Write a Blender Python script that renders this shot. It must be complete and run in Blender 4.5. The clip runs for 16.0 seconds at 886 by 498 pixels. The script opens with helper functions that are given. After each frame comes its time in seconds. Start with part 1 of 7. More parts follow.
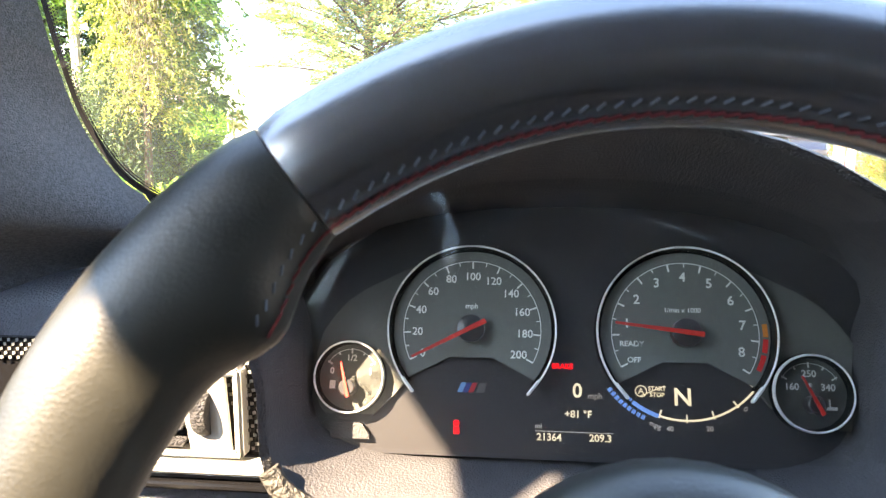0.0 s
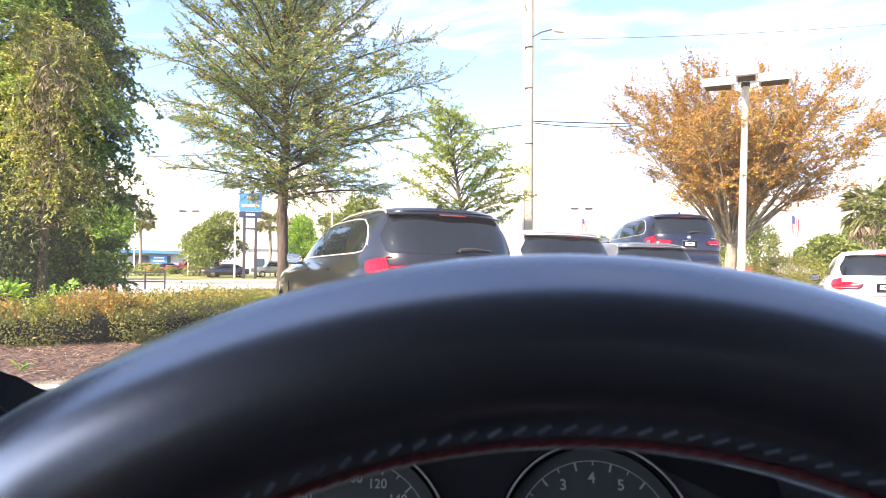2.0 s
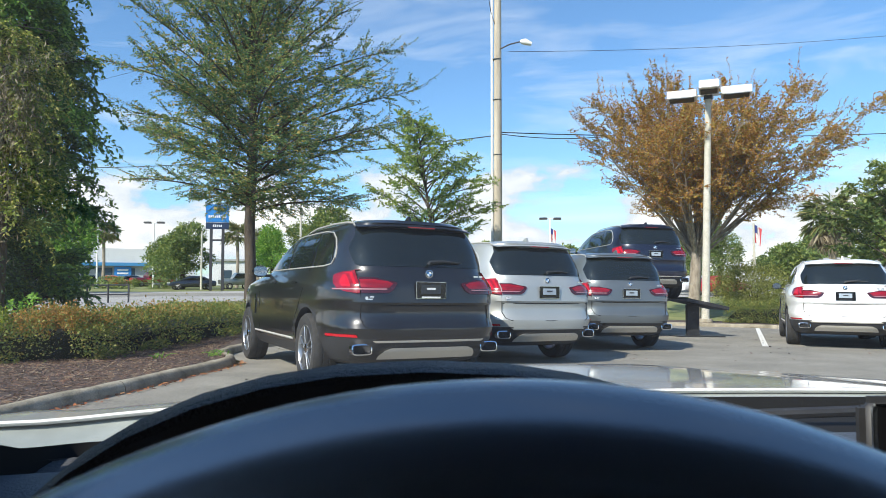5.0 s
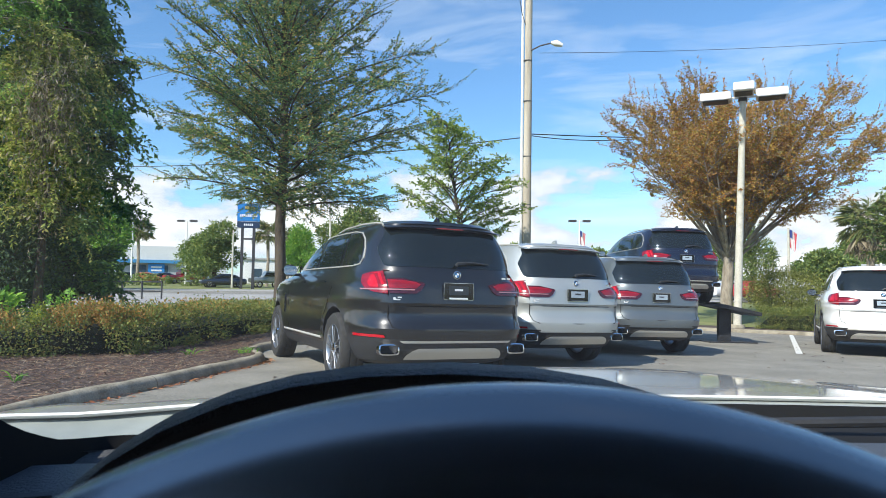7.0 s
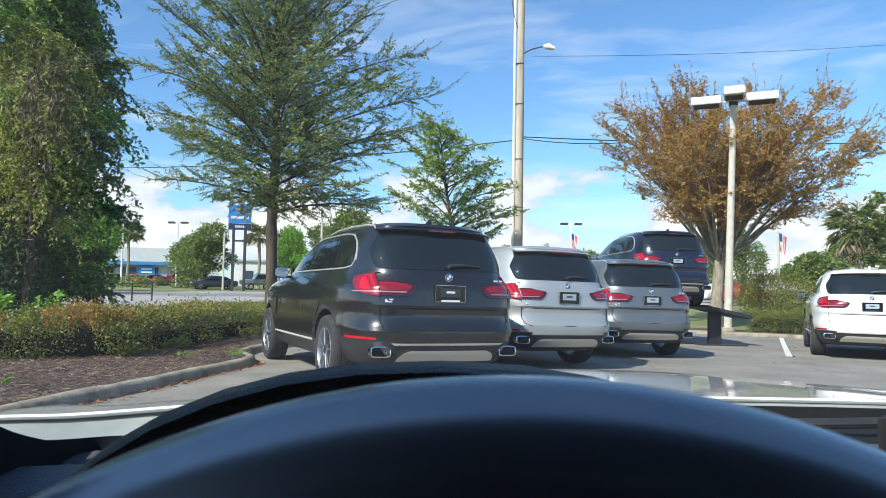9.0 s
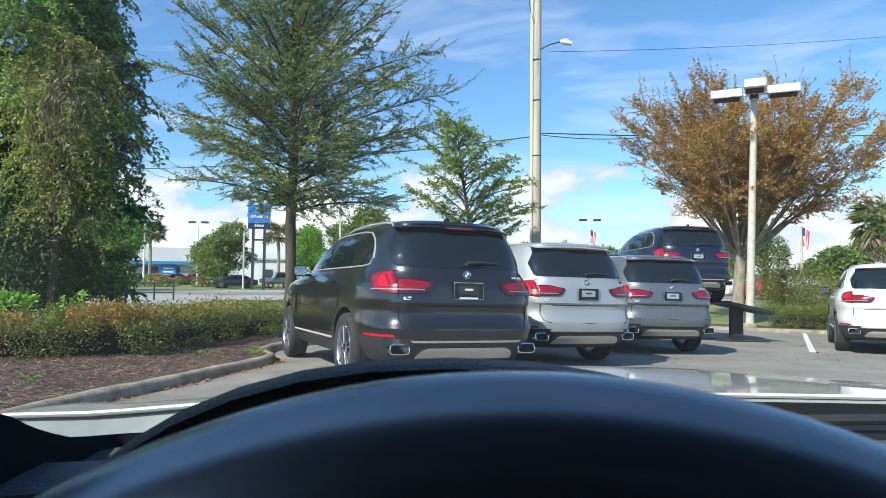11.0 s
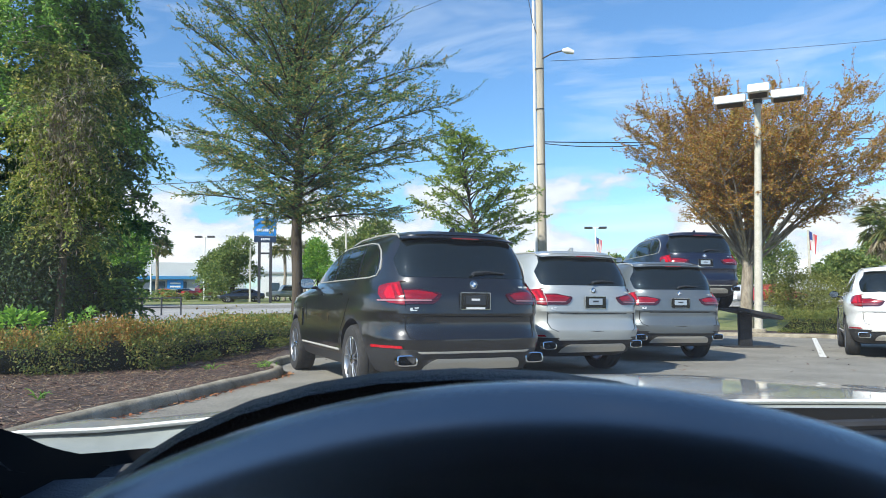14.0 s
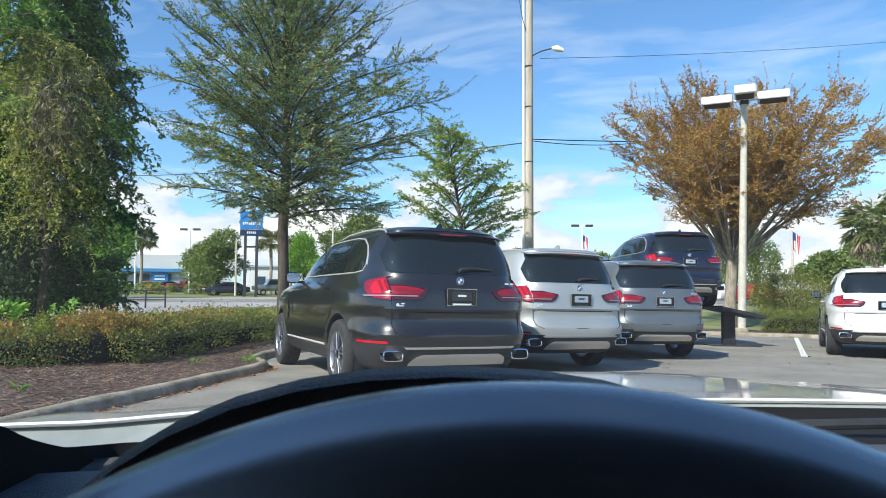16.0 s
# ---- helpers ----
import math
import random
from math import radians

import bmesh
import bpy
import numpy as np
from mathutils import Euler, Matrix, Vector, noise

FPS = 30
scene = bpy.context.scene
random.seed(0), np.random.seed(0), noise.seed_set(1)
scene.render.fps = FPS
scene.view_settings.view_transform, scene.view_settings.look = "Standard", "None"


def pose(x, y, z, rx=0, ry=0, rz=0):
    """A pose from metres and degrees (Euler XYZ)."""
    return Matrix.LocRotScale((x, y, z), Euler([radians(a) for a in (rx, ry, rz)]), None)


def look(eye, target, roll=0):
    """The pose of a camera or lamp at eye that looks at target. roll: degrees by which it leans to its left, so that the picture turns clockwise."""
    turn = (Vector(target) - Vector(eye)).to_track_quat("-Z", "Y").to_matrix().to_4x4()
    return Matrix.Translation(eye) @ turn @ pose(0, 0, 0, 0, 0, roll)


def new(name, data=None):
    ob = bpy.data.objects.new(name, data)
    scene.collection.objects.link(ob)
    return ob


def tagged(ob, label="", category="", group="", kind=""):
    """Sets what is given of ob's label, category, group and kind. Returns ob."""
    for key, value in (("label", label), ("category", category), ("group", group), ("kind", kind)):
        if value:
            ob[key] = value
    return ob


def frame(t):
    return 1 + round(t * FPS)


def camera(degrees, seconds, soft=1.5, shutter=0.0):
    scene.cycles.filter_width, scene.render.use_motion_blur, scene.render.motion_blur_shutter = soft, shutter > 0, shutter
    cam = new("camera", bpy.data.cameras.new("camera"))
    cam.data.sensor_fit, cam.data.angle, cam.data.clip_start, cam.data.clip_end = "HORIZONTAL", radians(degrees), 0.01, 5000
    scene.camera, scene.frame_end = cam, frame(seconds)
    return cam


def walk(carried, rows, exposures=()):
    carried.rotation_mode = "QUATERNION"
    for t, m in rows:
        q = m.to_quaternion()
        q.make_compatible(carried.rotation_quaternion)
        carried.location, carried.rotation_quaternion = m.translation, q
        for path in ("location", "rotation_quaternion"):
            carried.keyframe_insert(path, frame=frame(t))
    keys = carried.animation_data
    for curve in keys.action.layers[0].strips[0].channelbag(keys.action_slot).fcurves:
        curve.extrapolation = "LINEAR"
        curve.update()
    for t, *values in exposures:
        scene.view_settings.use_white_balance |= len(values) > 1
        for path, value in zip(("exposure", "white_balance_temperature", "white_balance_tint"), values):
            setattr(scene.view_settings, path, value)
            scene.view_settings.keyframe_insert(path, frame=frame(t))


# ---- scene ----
cam = camera(66.08, 16.0, soft=0.55)
cam.data.dof.use_dof = True
cam.data.dof.focus_distance = 3.0
cam.data.dof.aperture_fstop = 32.0
PATH = [
    (0, pose(-0.0211, -0.0560, 0.8973, 83.33, 0.47, 7.01)),
    (0.3, pose(-0.0227, -0.0625, 0.8968, 84.13, -0.40, 7.37)),
    (0.5, pose(-0.0227, -0.0591, 0.8943, 84.24, -0.75, 6.93)),
    (0.7, pose(-0.0209, -0.0588, 0.9014, 84.69, -1.05, 7.46)),
    (0.8, pose(-0.0209, -0.0587, 0.9051, 86.85, -0.43, 7.38)),
    (1, pose(-0.0199, -0.0567, 0.9114, 88.60, 0.35, 6.56)),
    (1.2, pose(-0.0196, -0.0523, 0.9255, 89.90, 0.16, 5.39)),
    (1.5, pose(-0.0124, -0.0363, 0.9426, 90.71, 0.58, 5.29)),
    (1.7, pose(-0.0113, -0.0239, 0.9427, 91.81, -1.24, 2.26)),
    (2, pose(-0.0080, 0.0005, 0.9405, 92.04, -0.39, -0.11)),
    (2.1, pose(-0.0103, 0.0024, 0.9491, 91.49, 0.39, 0.13)),
    (2.2, pose(-0.0122, 0.0046, 0.9552, 91.54, 0.71, 0.31)),
    (2.3, pose(-0.0141, 0.0067, 0.9590, 91.61, 1.46, 0.49)),
    (2.4, pose(-0.0164, 0.0086, 0.9597, 92.06, 2.03, 1.62)),
    (2.5, pose(-0.0188, 0.0103, 0.9606, 92.56, 2.57, 2.48)),
    (2.6, pose(-0.0145, 0.0039, 0.9600, 92.24, 2.31, 3.87)),
    (2.7, pose(-0.0107, -0.0031, 0.9622, 91.80, 3.11, 4.29)),
    (2.8, pose(-0.0067, -0.0096, 0.9691, 91.33, 2.64, 4.45)),
    (2.9, pose(-0.0028, -0.0161, 0.9754, 91.29, 2.43, 4.39)),
    (3, pose(0.0005, -0.0233, 0.9763, 91.24, 2.29, 3.15)),
    (3.1, pose(0.0003, -0.0156, 0.9713, 91.38, 1.73, 1.18)),
    (3.2, pose(-0.0012, -0.0088, 0.9672, 91.19, 1.25, -1.39)),
    (3.3, pose(-0.0022, -0.0016, 0.9647, 91.52, 0.54, -3.00)),
    (3.4, pose(-0.0027, 0.0061, 0.9625, 91.99, -0.07, -3.88)),
    (3.5, pose(-0.0032, 0.0136, 0.9635, 92.24, -0.25, -4.62)),
    (6, pose(0.0002, 0.0018, 0.9620, 92.95, 0.44, -1.11)),
    (6.5, pose(-0.0003, 0.0015, 0.9629, 92.68, 0.39, -0.73)),
    (7, pose(-0.0002, 0.0004, 0.9636, 92.99, -0.78, -0.30)),
    (7.5, pose(-0.0002, -0.0000, 0.9630, 93.33, -1.10, -0.45)),
    (8, pose(0.0010, -0.0010, 0.9612, 93.15, -0.97, -0.96)),
    (8.5, pose(0.0026, 0.0012, 0.9632, 93.21, -1.08, -1.18)),
    (9, pose(-0.0009, 0.0026, 0.9614, 93.21, -0.89, -0.99)),
    (9.5, pose(0.0026, 0.0010, 0.9614, 92.96, -0.97, -0.46)),
    (12, pose(0.0017, 0.0003, 0.9618, 93.03, -0.27, 0.86)),
    (12.5, pose(0.0022, 0.0008, 0.9624, 93.51, -0.16, 0.80)),
    (13, pose(0.0022, 0.0002, 0.9605, 93.60, 0.34, 0.97)),
    (13.5, pose(-0.0001, -0.0002, 0.9625, 93.82, 0.25, 1.01)),
    (14, pose(0.0010, 0.0013, 0.9614, 93.84, 0.44, 1.11)),
    (14.5, pose(0.0038, -0.0001, 0.9625, 93.87, 0.36, 1.02)),
    (15, pose(0.0019, -0.0001, 0.9622, 93.94, 0.25, 0.97)),
    (15.5, pose(0.0004, -0.0023, 0.9622, 93.86, -0.08, 0.55)),
    (16, pose(-0.0001, -0.0012, 0.9625, 93.49, -0.24, -0.03)),
]
walk(cam, PATH, exposures=[(0.0, 3.62, 9800, 17), (0.6, 3.55, 9500, 19), (1.0, 3.45, 8800, 28), (1.5, 2.65, 8700, 34), (2.0, 1.75, 8300, 30), (2.5, 1.05, 8300, 27), (3.0, 0.72, 8000, 22), (3.5, 0.5, 7500, 14), (6.0, 0.38, 6450, 9), (16.0, 0.38, 6380, 9)])

# ---------------------------------------------------------------- light
SUN_BEARING, SUN_HEIGHT = -138.0, 40.0          # from straight ahead, clockwise; degrees above the horizon
sun_way = Vector((math.sin(radians(SUN_BEARING)) * math.cos(radians(SUN_HEIGHT)),
                  math.cos(radians(SUN_BEARING)) * math.cos(radians(SUN_HEIGHT)), math.sin(radians(SUN_HEIGHT))))
sun = new("sun", bpy.data.lights.new("sun", "SUN"))
sun.data.energy, sun.data.angle, sun.data.color = 5.0, radians(0.5), (1.0, 0.93, 0.83)
sun.matrix_world = look(sun_way * 50, (0, 0, 0))

world = bpy.data.worlds.new("sky")
scene.world = world
world.use_nodes = True
wn, wl = world.node_tree.nodes, world.node_tree.links
wn.clear()


def wnode(kind, **sets):
    n = wn.new(kind)
    for k, v in sets.items():
        n.inputs[k].default_value = v
    return n


def ramp_of(node, stops):
    cr = node.color_ramp
    while len(cr.elements) < len(stops):
        cr.elements.new(0.5)
    for e, (p, c) in zip(cr.elements, stops):
        e.position, e.color = p, (*c, 1) if len(c) == 3 else c
    return node


sky = wn.new("ShaderNodeTexSky")
sky.sky_type, sky.sun_disc = "NISHITA", False
sky.sun_elevation, sky.sun_rotation = radians(SUN_HEIGHT), radians(SUN_BEARING)
sky.air_density, sky.dust_density, sky.ozone_density = 1.0, 0.4, 2.0
coords = wn.new("ShaderNodeTexCoord")
split = wn.new("ShaderNodeSeparateXYZ")
wl.new(coords.outputs["Generated"], split.inputs[0])
# thin streaks high up
m1 = wnode("ShaderNodeMapping", Scale=(2.2, 2.2, 11.0), Rotation=(0.0, 0.12, 0.3))
wl.new(coords.outputs["Generated"], m1.inputs["Vector"])
n1 = wnode("ShaderNodeTexNoise", Scale=1.5, Detail=9.0, Roughness=0.62, Distortion=0.6)
wl.new(m1.outputs[0], n1.inputs["Vector"])
r1 = ramp_of(wn.new("ShaderNodeValToRGB"), [(0.50, (0, 0, 0)), (0.76, (0.70, 0.70, 0.70))])
wl.new(n1.outputs["Fac"], r1.inputs[0])
# heaped clouds low down
m2 = wnode("ShaderNodeMapping", Scale=(4.0, 4.0, 8.5), Location=(1.15, 1.3, 0.15))
wl.new(coords.outputs["Generated"], m2.inputs["Vector"])
n2 = wnode("ShaderNodeTexNoise", Scale=1.7, Detail=8.0, Roughness=0.55, Distortion=0.2)
wl.new(m2.outputs[0], n2.inputs["Vector"])
low = ramp_of(wn.new("ShaderNodeValToRGB"), [(0.0, (0.42, 0.42, 0.42)), (0.10, (0.36, 0.36, 0.36)), (0.15, (0.26, 0.26, 0.26)), (0.22, (0, 0, 0))])
wl.new(split.outputs["Z"], low.inputs[0])
add = wn.new("ShaderNodeMath")
add.operation = "ADD"
wl.new(n2.outputs["Fac"], add.inputs[0])
wl.new(low.outputs[0], add.inputs[1])
r2 = ramp_of(wn.new("ShaderNodeValToRGB"), [(0.77, (0, 0, 0)), (0.85, (1, 1, 1))])
wl.new(add.outputs[0], r2.inputs[0])
shade = ramp_of(wn.new("ShaderNodeValToRGB"), [(0.78, (4.2, 4.8, 5.8)), (0.97, (7.9, 7.9, 7.9))])
wl.new(add.outputs[0], shade.inputs[0])
tint = wn.new("ShaderNodeMixRGB")
tint.blend_type = "MULTIPLY"
tint.inputs[0].default_value = 1.0
tint.inputs[2].default_value = (0.80, 1.08, 1.30, 1)
wl.new(sky.outputs[0], tint.inputs[1])
mixa = wn.new("ShaderNodeMixRGB")
veil = ramp_of(wn.new("ShaderNodeValToRGB"), [(0.05, (0.6, 0.6, 0.6)), (0.20, (1, 1, 1)), (0.30, (0.75, 0.75, 0.75)), (0.42, (0.35, 0.35, 0.35))])
wl.new(split.outputs["Z"], veil.inputs[0])
thin = wn.new("ShaderNodeMath")
thin.operation = "MULTIPLY"
wl.new(r1.outputs[0], thin.inputs[0])
wl.new(veil.outputs[0], thin.inputs[1])
wl.new(thin.outputs[0], mixa.inputs[0])
wl.new(tint.outputs[0], mixa.inputs[1])
mixa.inputs[2].default_value = (6.6, 7.1, 7.8, 1)
mixb = wn.new("ShaderNodeMixRGB")
wl.new(r2.outputs[0], mixb.inputs[0])
wl.new(mixa.outputs[0], mixb.inputs[1])
wl.new(shade.outputs[0], mixb.inputs[2])
back = wn.new("ShaderNodeBackground")
back.inputs["Strength"].default_value = 0.122
wl.new(mixb.outputs[0], back.inputs["Color"])
wl.new(back.outputs[0], wn.new("ShaderNodeOutputWorld").inputs["Surface"])


# ---------------------------------------------------------------- materials
def material(name, color, rough=0.6, metal=0.0, color2=None, scale=8.0, detail=4.0, bump=0.0, bump_scale=None, coat=0.0,
             stretch=(1, 1, 1), emit=0.0, random_tint=0.0, spec=0.5, stops=(0.35, 0.65), rough2=None, grain=0.0, grain_scale=120.0):
    m = bpy.data.materials.new(name)
    m.use_nodes = True
    nt = m.node_tree
    b = nt.nodes["Principled BSDF"]
    b.inputs["Base Color"].default_value = (*color, 1)
    b.inputs["Roughness"].default_value, b.inputs["Metallic"].default_value = rough, metal
    b.inputs["Coat Weight"].default_value, b.inputs["Specular IOR Level"].default_value = coat, spec
    b.inputs["Coat Roughness"].default_value = 0.04
    if emit:
        b.inputs["Emission Color"].default_value, b.inputs["Emission Strength"].default_value = (*color, 1), emit
    if color2 or bump:
        tc = nt.nodes.new("ShaderNodeTexCoord")
        mp = nt.nodes.new("ShaderNodeMapping")
        mp.inputs["Scale"].default_value = stretch
        nt.links.new(tc.outputs["Object"], mp.inputs[0])
        no = nt.nodes.new("ShaderNodeTexNoise")
        no.inputs["Scale"].default_value, no.inputs["Detail"].default_value = scale, detail
        no.inputs["Roughness"].default_value = 0.62
        nt.links.new(mp.outputs[0], no.inputs["Vector"])
        if color2:
            cr = ramp_of(nt.nodes.new("ShaderNodeValToRGB"), [(stops[0], color), (stops[1], color2)])
            nt.links.new(no.outputs["Fac"], cr.inputs[0])
            nt.links.new(cr.outputs[0], b.inputs["Base Color"])
            if rough2 is not None:
                mr = nt.nodes.new("ShaderNodeMapRange")
                mr.inputs["To Min"].default_value, mr.inputs["To Max"].default_value = rough, rough2
                nt.links.new(no.outputs["Fac"], mr.inputs[0])
                nt.links.new(mr.outputs[0], b.inputs["Roughness"])
        if bump:
            n3 = nt.nodes.new("ShaderNodeTexNoise")
            n3.inputs["Scale"].default_value, n3.inputs["Detail"].default_value = bump_scale or scale * 4, 6
            nt.links.new(mp.outputs[0], n3.inputs["Vector"])
            bp = nt.nodes.new("ShaderNodeBump")
            bp.inputs["Strength"].default_value, bp.inputs["Distance"].default_value = bump, 0.01
            nt.links.new(n3.outputs["Fac"], bp.inputs["Height"])
            nt.links.new(bp.outputs[0], b.inputs["Normal"])
    if grain:
        src = b.inputs["Base Color"].links[0].from_socket
        tg = nt.nodes.new("ShaderNodeTexCoord")
        ng = nt.nodes.new("ShaderNodeTexNoise")
        ng.inputs["Scale"].default_value, ng.inputs["Detail"].default_value, ng.inputs["Roughness"].default_value = grain_scale, 3, 0.8
        nt.links.new(tg.outputs["Object"], ng.inputs["Vector"])
        mg = nt.nodes.new("ShaderNodeMapRange")
        mg.inputs["From Min"].default_value, mg.inputs["From Max"].default_value = 0.3, 0.7
        mg.inputs["To Min"].default_value, mg.inputs["To Max"].default_value = 1 - grain, 1 + grain
        nt.links.new(ng.outputs["Fac"], mg.inputs[0])
        hg = nt.nodes.new("ShaderNodeHueSaturation")
        nt.links.new(src, hg.inputs["Color"])
        nt.links.new(mg.outputs[0], hg.inputs["Value"])
        nt.links.new(hg.outputs[0], b.inputs["Base Color"])
    if random_tint:
        src = b.inputs["Base Color"].links[0].from_socket if b.inputs["Base Color"].links else None
        hs = nt.nodes.new("ShaderNodeHueSaturation")
        ge = nt.nodes.new("ShaderNodeNewGeometry")
        mr = nt.nodes.new("ShaderNodeMapRange")
        mr.inputs["To Min"].default_value, mr.inputs["To Max"].default_value = 1 - random_tint, 1 + random_tint
        nt.links.new(ge.outputs["Random Per Island"], mr.inputs[0])
        nt.links.new(mr.outputs[0], hs.inputs["Value"])
        if src:
            nt.links.new(src, hs.inputs["Color"])
        else:
            hs.inputs["Color"].default_value = (*color, 1)
        nt.links.new(hs.outputs[0], b.inputs["Base Color"])
    return m


def leaf_material(name, stops, trans=0.35, rough=0.6):
    """Leaves: each leaf takes a colour of its own from the stops; light also comes through."""
    m = bpy.data.materials.new(name)
    m.use_nodes = True
    nt = m.node_tree
    b = nt.nodes["Principled BSDF"]
    ge = nt.nodes.new("ShaderNodeNewGeometry")
    cr = ramp_of(nt.nodes.new("ShaderNodeValToRGB"), stops)
    nt.links.new(ge.outputs["Random Per Island"], cr.inputs[0])
    nt.links.new(cr.outputs[0], b.inputs["Base Color"])
    b.inputs["Roughness"].default_value = rough
    tr = nt.nodes.new("ShaderNodeBsdfTranslucent")
    nt.links.new(cr.outputs[0], tr.inputs["Color"])
    mx = nt.nodes.new("ShaderNodeMixShader")
    mx.inputs[0].default_value = trans
    out = nt.nodes["Material Output"]
    nt.links.new(b.outputs[0], mx.inputs[1])
    nt.links.new(tr.outputs[0], mx.inputs[2])
    nt.links.new(mx.outputs[0], out.inputs[0])
    return m


def clear_glass(name, tint=(0.9, 0.95, 0.93), gloss=0.06, haze=0.0):
    m = bpy.data.materials.new(name)
    m.use_nodes = True
    nt = m.node_tree
    nt.nodes.remove(nt.nodes["Principled BSDF"])
    t = nt.nodes.new("ShaderNodeBsdfTransparent")
    t.inputs[0].default_value = (*tint, 1)
    g = nt.nodes.new("ShaderNodeBsdfGlossy")
    g.inputs["Roughness"].default_value = 0.02
    mx = nt.nodes.new("ShaderNodeMixShader")
    mx.inputs[0].default_value = gloss
    nt.links.new(t.outputs[0], mx.inputs[1])
    nt.links.new(g.outputs[0], mx.inputs[2])
    last = mx
    if haze:
        # translucent share mixed in as haze, standing in for veiling glare
        haze_bsdf = nt.nodes.new("ShaderNodeBsdfTranslucent")
        haze_bsdf.inputs[0].default_value = (0.95, 0.97, 1.0, 1)
        last = nt.nodes.new("ShaderNodeMixShader")
        last.inputs[0].default_value = haze
        nt.links.new(mx.outputs[0], last.inputs[1])
        nt.links.new(haze_bsdf.outputs[0], last.inputs[2])
    nt.links.new(last.outputs[0], nt.nodes["Material Output"].inputs[0])
    return m


ASPHALT = material("asphalt", (0.200, 0.188, 0.160), 0.9, color2=(0.300, 0.280, 0.238), scale=0.9, detail=10, bump=0.7, bump_scale=90, grain=0.42, grain_scale=55)
CONCRETE = material("concrete", (0.175, 0.15, 0.105), 0.95, color2=(0.41, 0.365, 0.28), scale=3.2, detail=11, bump=1.0, bump_scale=26, stops=(0.34, 0.68), grain=0.35, grain_scale=70)
ROAD = material("road", (0.30, 0.29, 0.28), 0.85, color2=(0.40, 0.385, 0.35), scale=0.3, detail=8, grain=0.25, grain_scale=9)
MULCH = material("mulch", (0.035, 0.024, 0.020), 0.95, color2=(0.13, 0.092, 0.075), scale=20, detail=9, bump=1.0, bump_scale=40)
CHIP = leaf_material("bark_chip", [(0.0, (0.024, 0.018, 0.016)), (0.4, (0.082, 0.055, 0.043)), (0.75, (0.20, 0.115, 0.082)), (0.93, (0.30, 0.21, 0.14)), (1.0, (0.42, 0.34, 0.24))], 0.0, 0.9)
GRASS = material("grass", (0.13, 0.165, 0.045), 0.9, color2=(0.25, 0.25, 0.09), scale=0.6, detail=9, bump=0.8, bump_scale=25)
DRY_LEAF = leaf_material("dry_leaf", [(0.0, (0.22, 0.07, 0.03)), (0.6, (0.34, 0.13, 0.05)), (1.0, (0.42, 0.22, 0.09))], 0.1)
LINE_PAINT = material("line_paint", (0.62, 0.61, 0.57), 0.8, color2=(0.78, 0.77, 0.73), scale=25, detail=6)
BARK = material("bark", (0.045, 0.034, 0.026), 0.95, color2=(0.10, 0.08, 0.06), scale=10, detail=7, bump=0.9, stretch=(1, 1, 0.25))
PALE_BARK = material("pale_bark", (0.26, 0.21, 0.17), 0.95, color2=(0.46, 0.40, 0.34), scale=9, detail=7, bump=0.8, stretch=(1, 1, 0.35))
POLE_WOOD = material("pole_concrete", (0.36, 0.31, 0.24), 0.9, color2=(0.56, 0.50, 0.40), scale=4, detail=6, stretch=(1, 1, 0.1))
POST_PAINT = material("post_paint", (0.47, 0.44, 0.36), 0.75, color2=(0.60, 0.57, 0.48), scale=6, detail=7, bump=0.2)
WHITE_METAL = material("white_metal", (0.80, 0.79, 0.76), 0.45)
DARK_METAL = material("dark_metal", (0.035, 0.035, 0.04), 0.5, color2=(0.055, 0.055, 0.06), scale=9)
CABLE = material("cable", (0.02, 0.02, 0.02), 0.7)


# ---------------------------------------------------------------- building blocks
def thing(name, label, category, at=(0, 0, 0), group="", kind=""):
    e = new(name)
    e.location = at
    return tagged(e, label, category, group, kind)


def part(name, bm, mat=None, parent=None, label="", smooth=True):
    """Links a bmesh, or ready mesh data, as one mesh object under a thing or a part."""
    if isinstance(bm, bpy.types.Mesh):
        me = bm
    else:
        me = bpy.data.meshes.new(name)
        bm.to_mesh(me)
        bm.free()
        for p in me.polygons:
            p.use_smooth = smooth
        if smooth:
            me.set_sharp_from_angle(angle=radians(38))
    if mat and not me.materials:
        me.materials.append(mat)
    ob = new(name, me)
    if parent:
        ob.parent = parent
    if label:
        tagged(ob, label)
    return ob


def raw(name, verts, faces, mat, smooth=False):
    me = bpy.data.meshes.new(name)
    me.from_pydata([tuple(v) for v in verts], [], [tuple(f) for f in faces])
    me.materials.append(mat)
    if smooth:
        for p in me.polygons:
            p.use_smooth = True
    return me


def box(size, at=(0, 0, 0), bevel=0.0, turn=None, segments=2, bm=None):
    one = bmesh.new()
    bmesh.ops.create_cube(one, size=1.0)
    bmesh.ops.scale(one, vec=size, verts=one.verts)
    if bevel:
        bmesh.ops.bevel(one, geom=one.edges[:], offset=bevel, segments=segments, affect="EDGES", clamp_overlap=True)
    m = Matrix.Translation(at) @ (turn if turn else Matrix())
    bmesh.ops.transform(one, matrix=m, verts=one.verts)
    return merge(bm, one)


def merge(bm, one):
    if bm is None:
        return one
    tmp = bpy.data.meshes.new("tmp")
    one.to_mesh(tmp)
    one.free()
    bm.from_mesh(tmp)
    bpy.data.meshes.remove(tmp)
    return bm


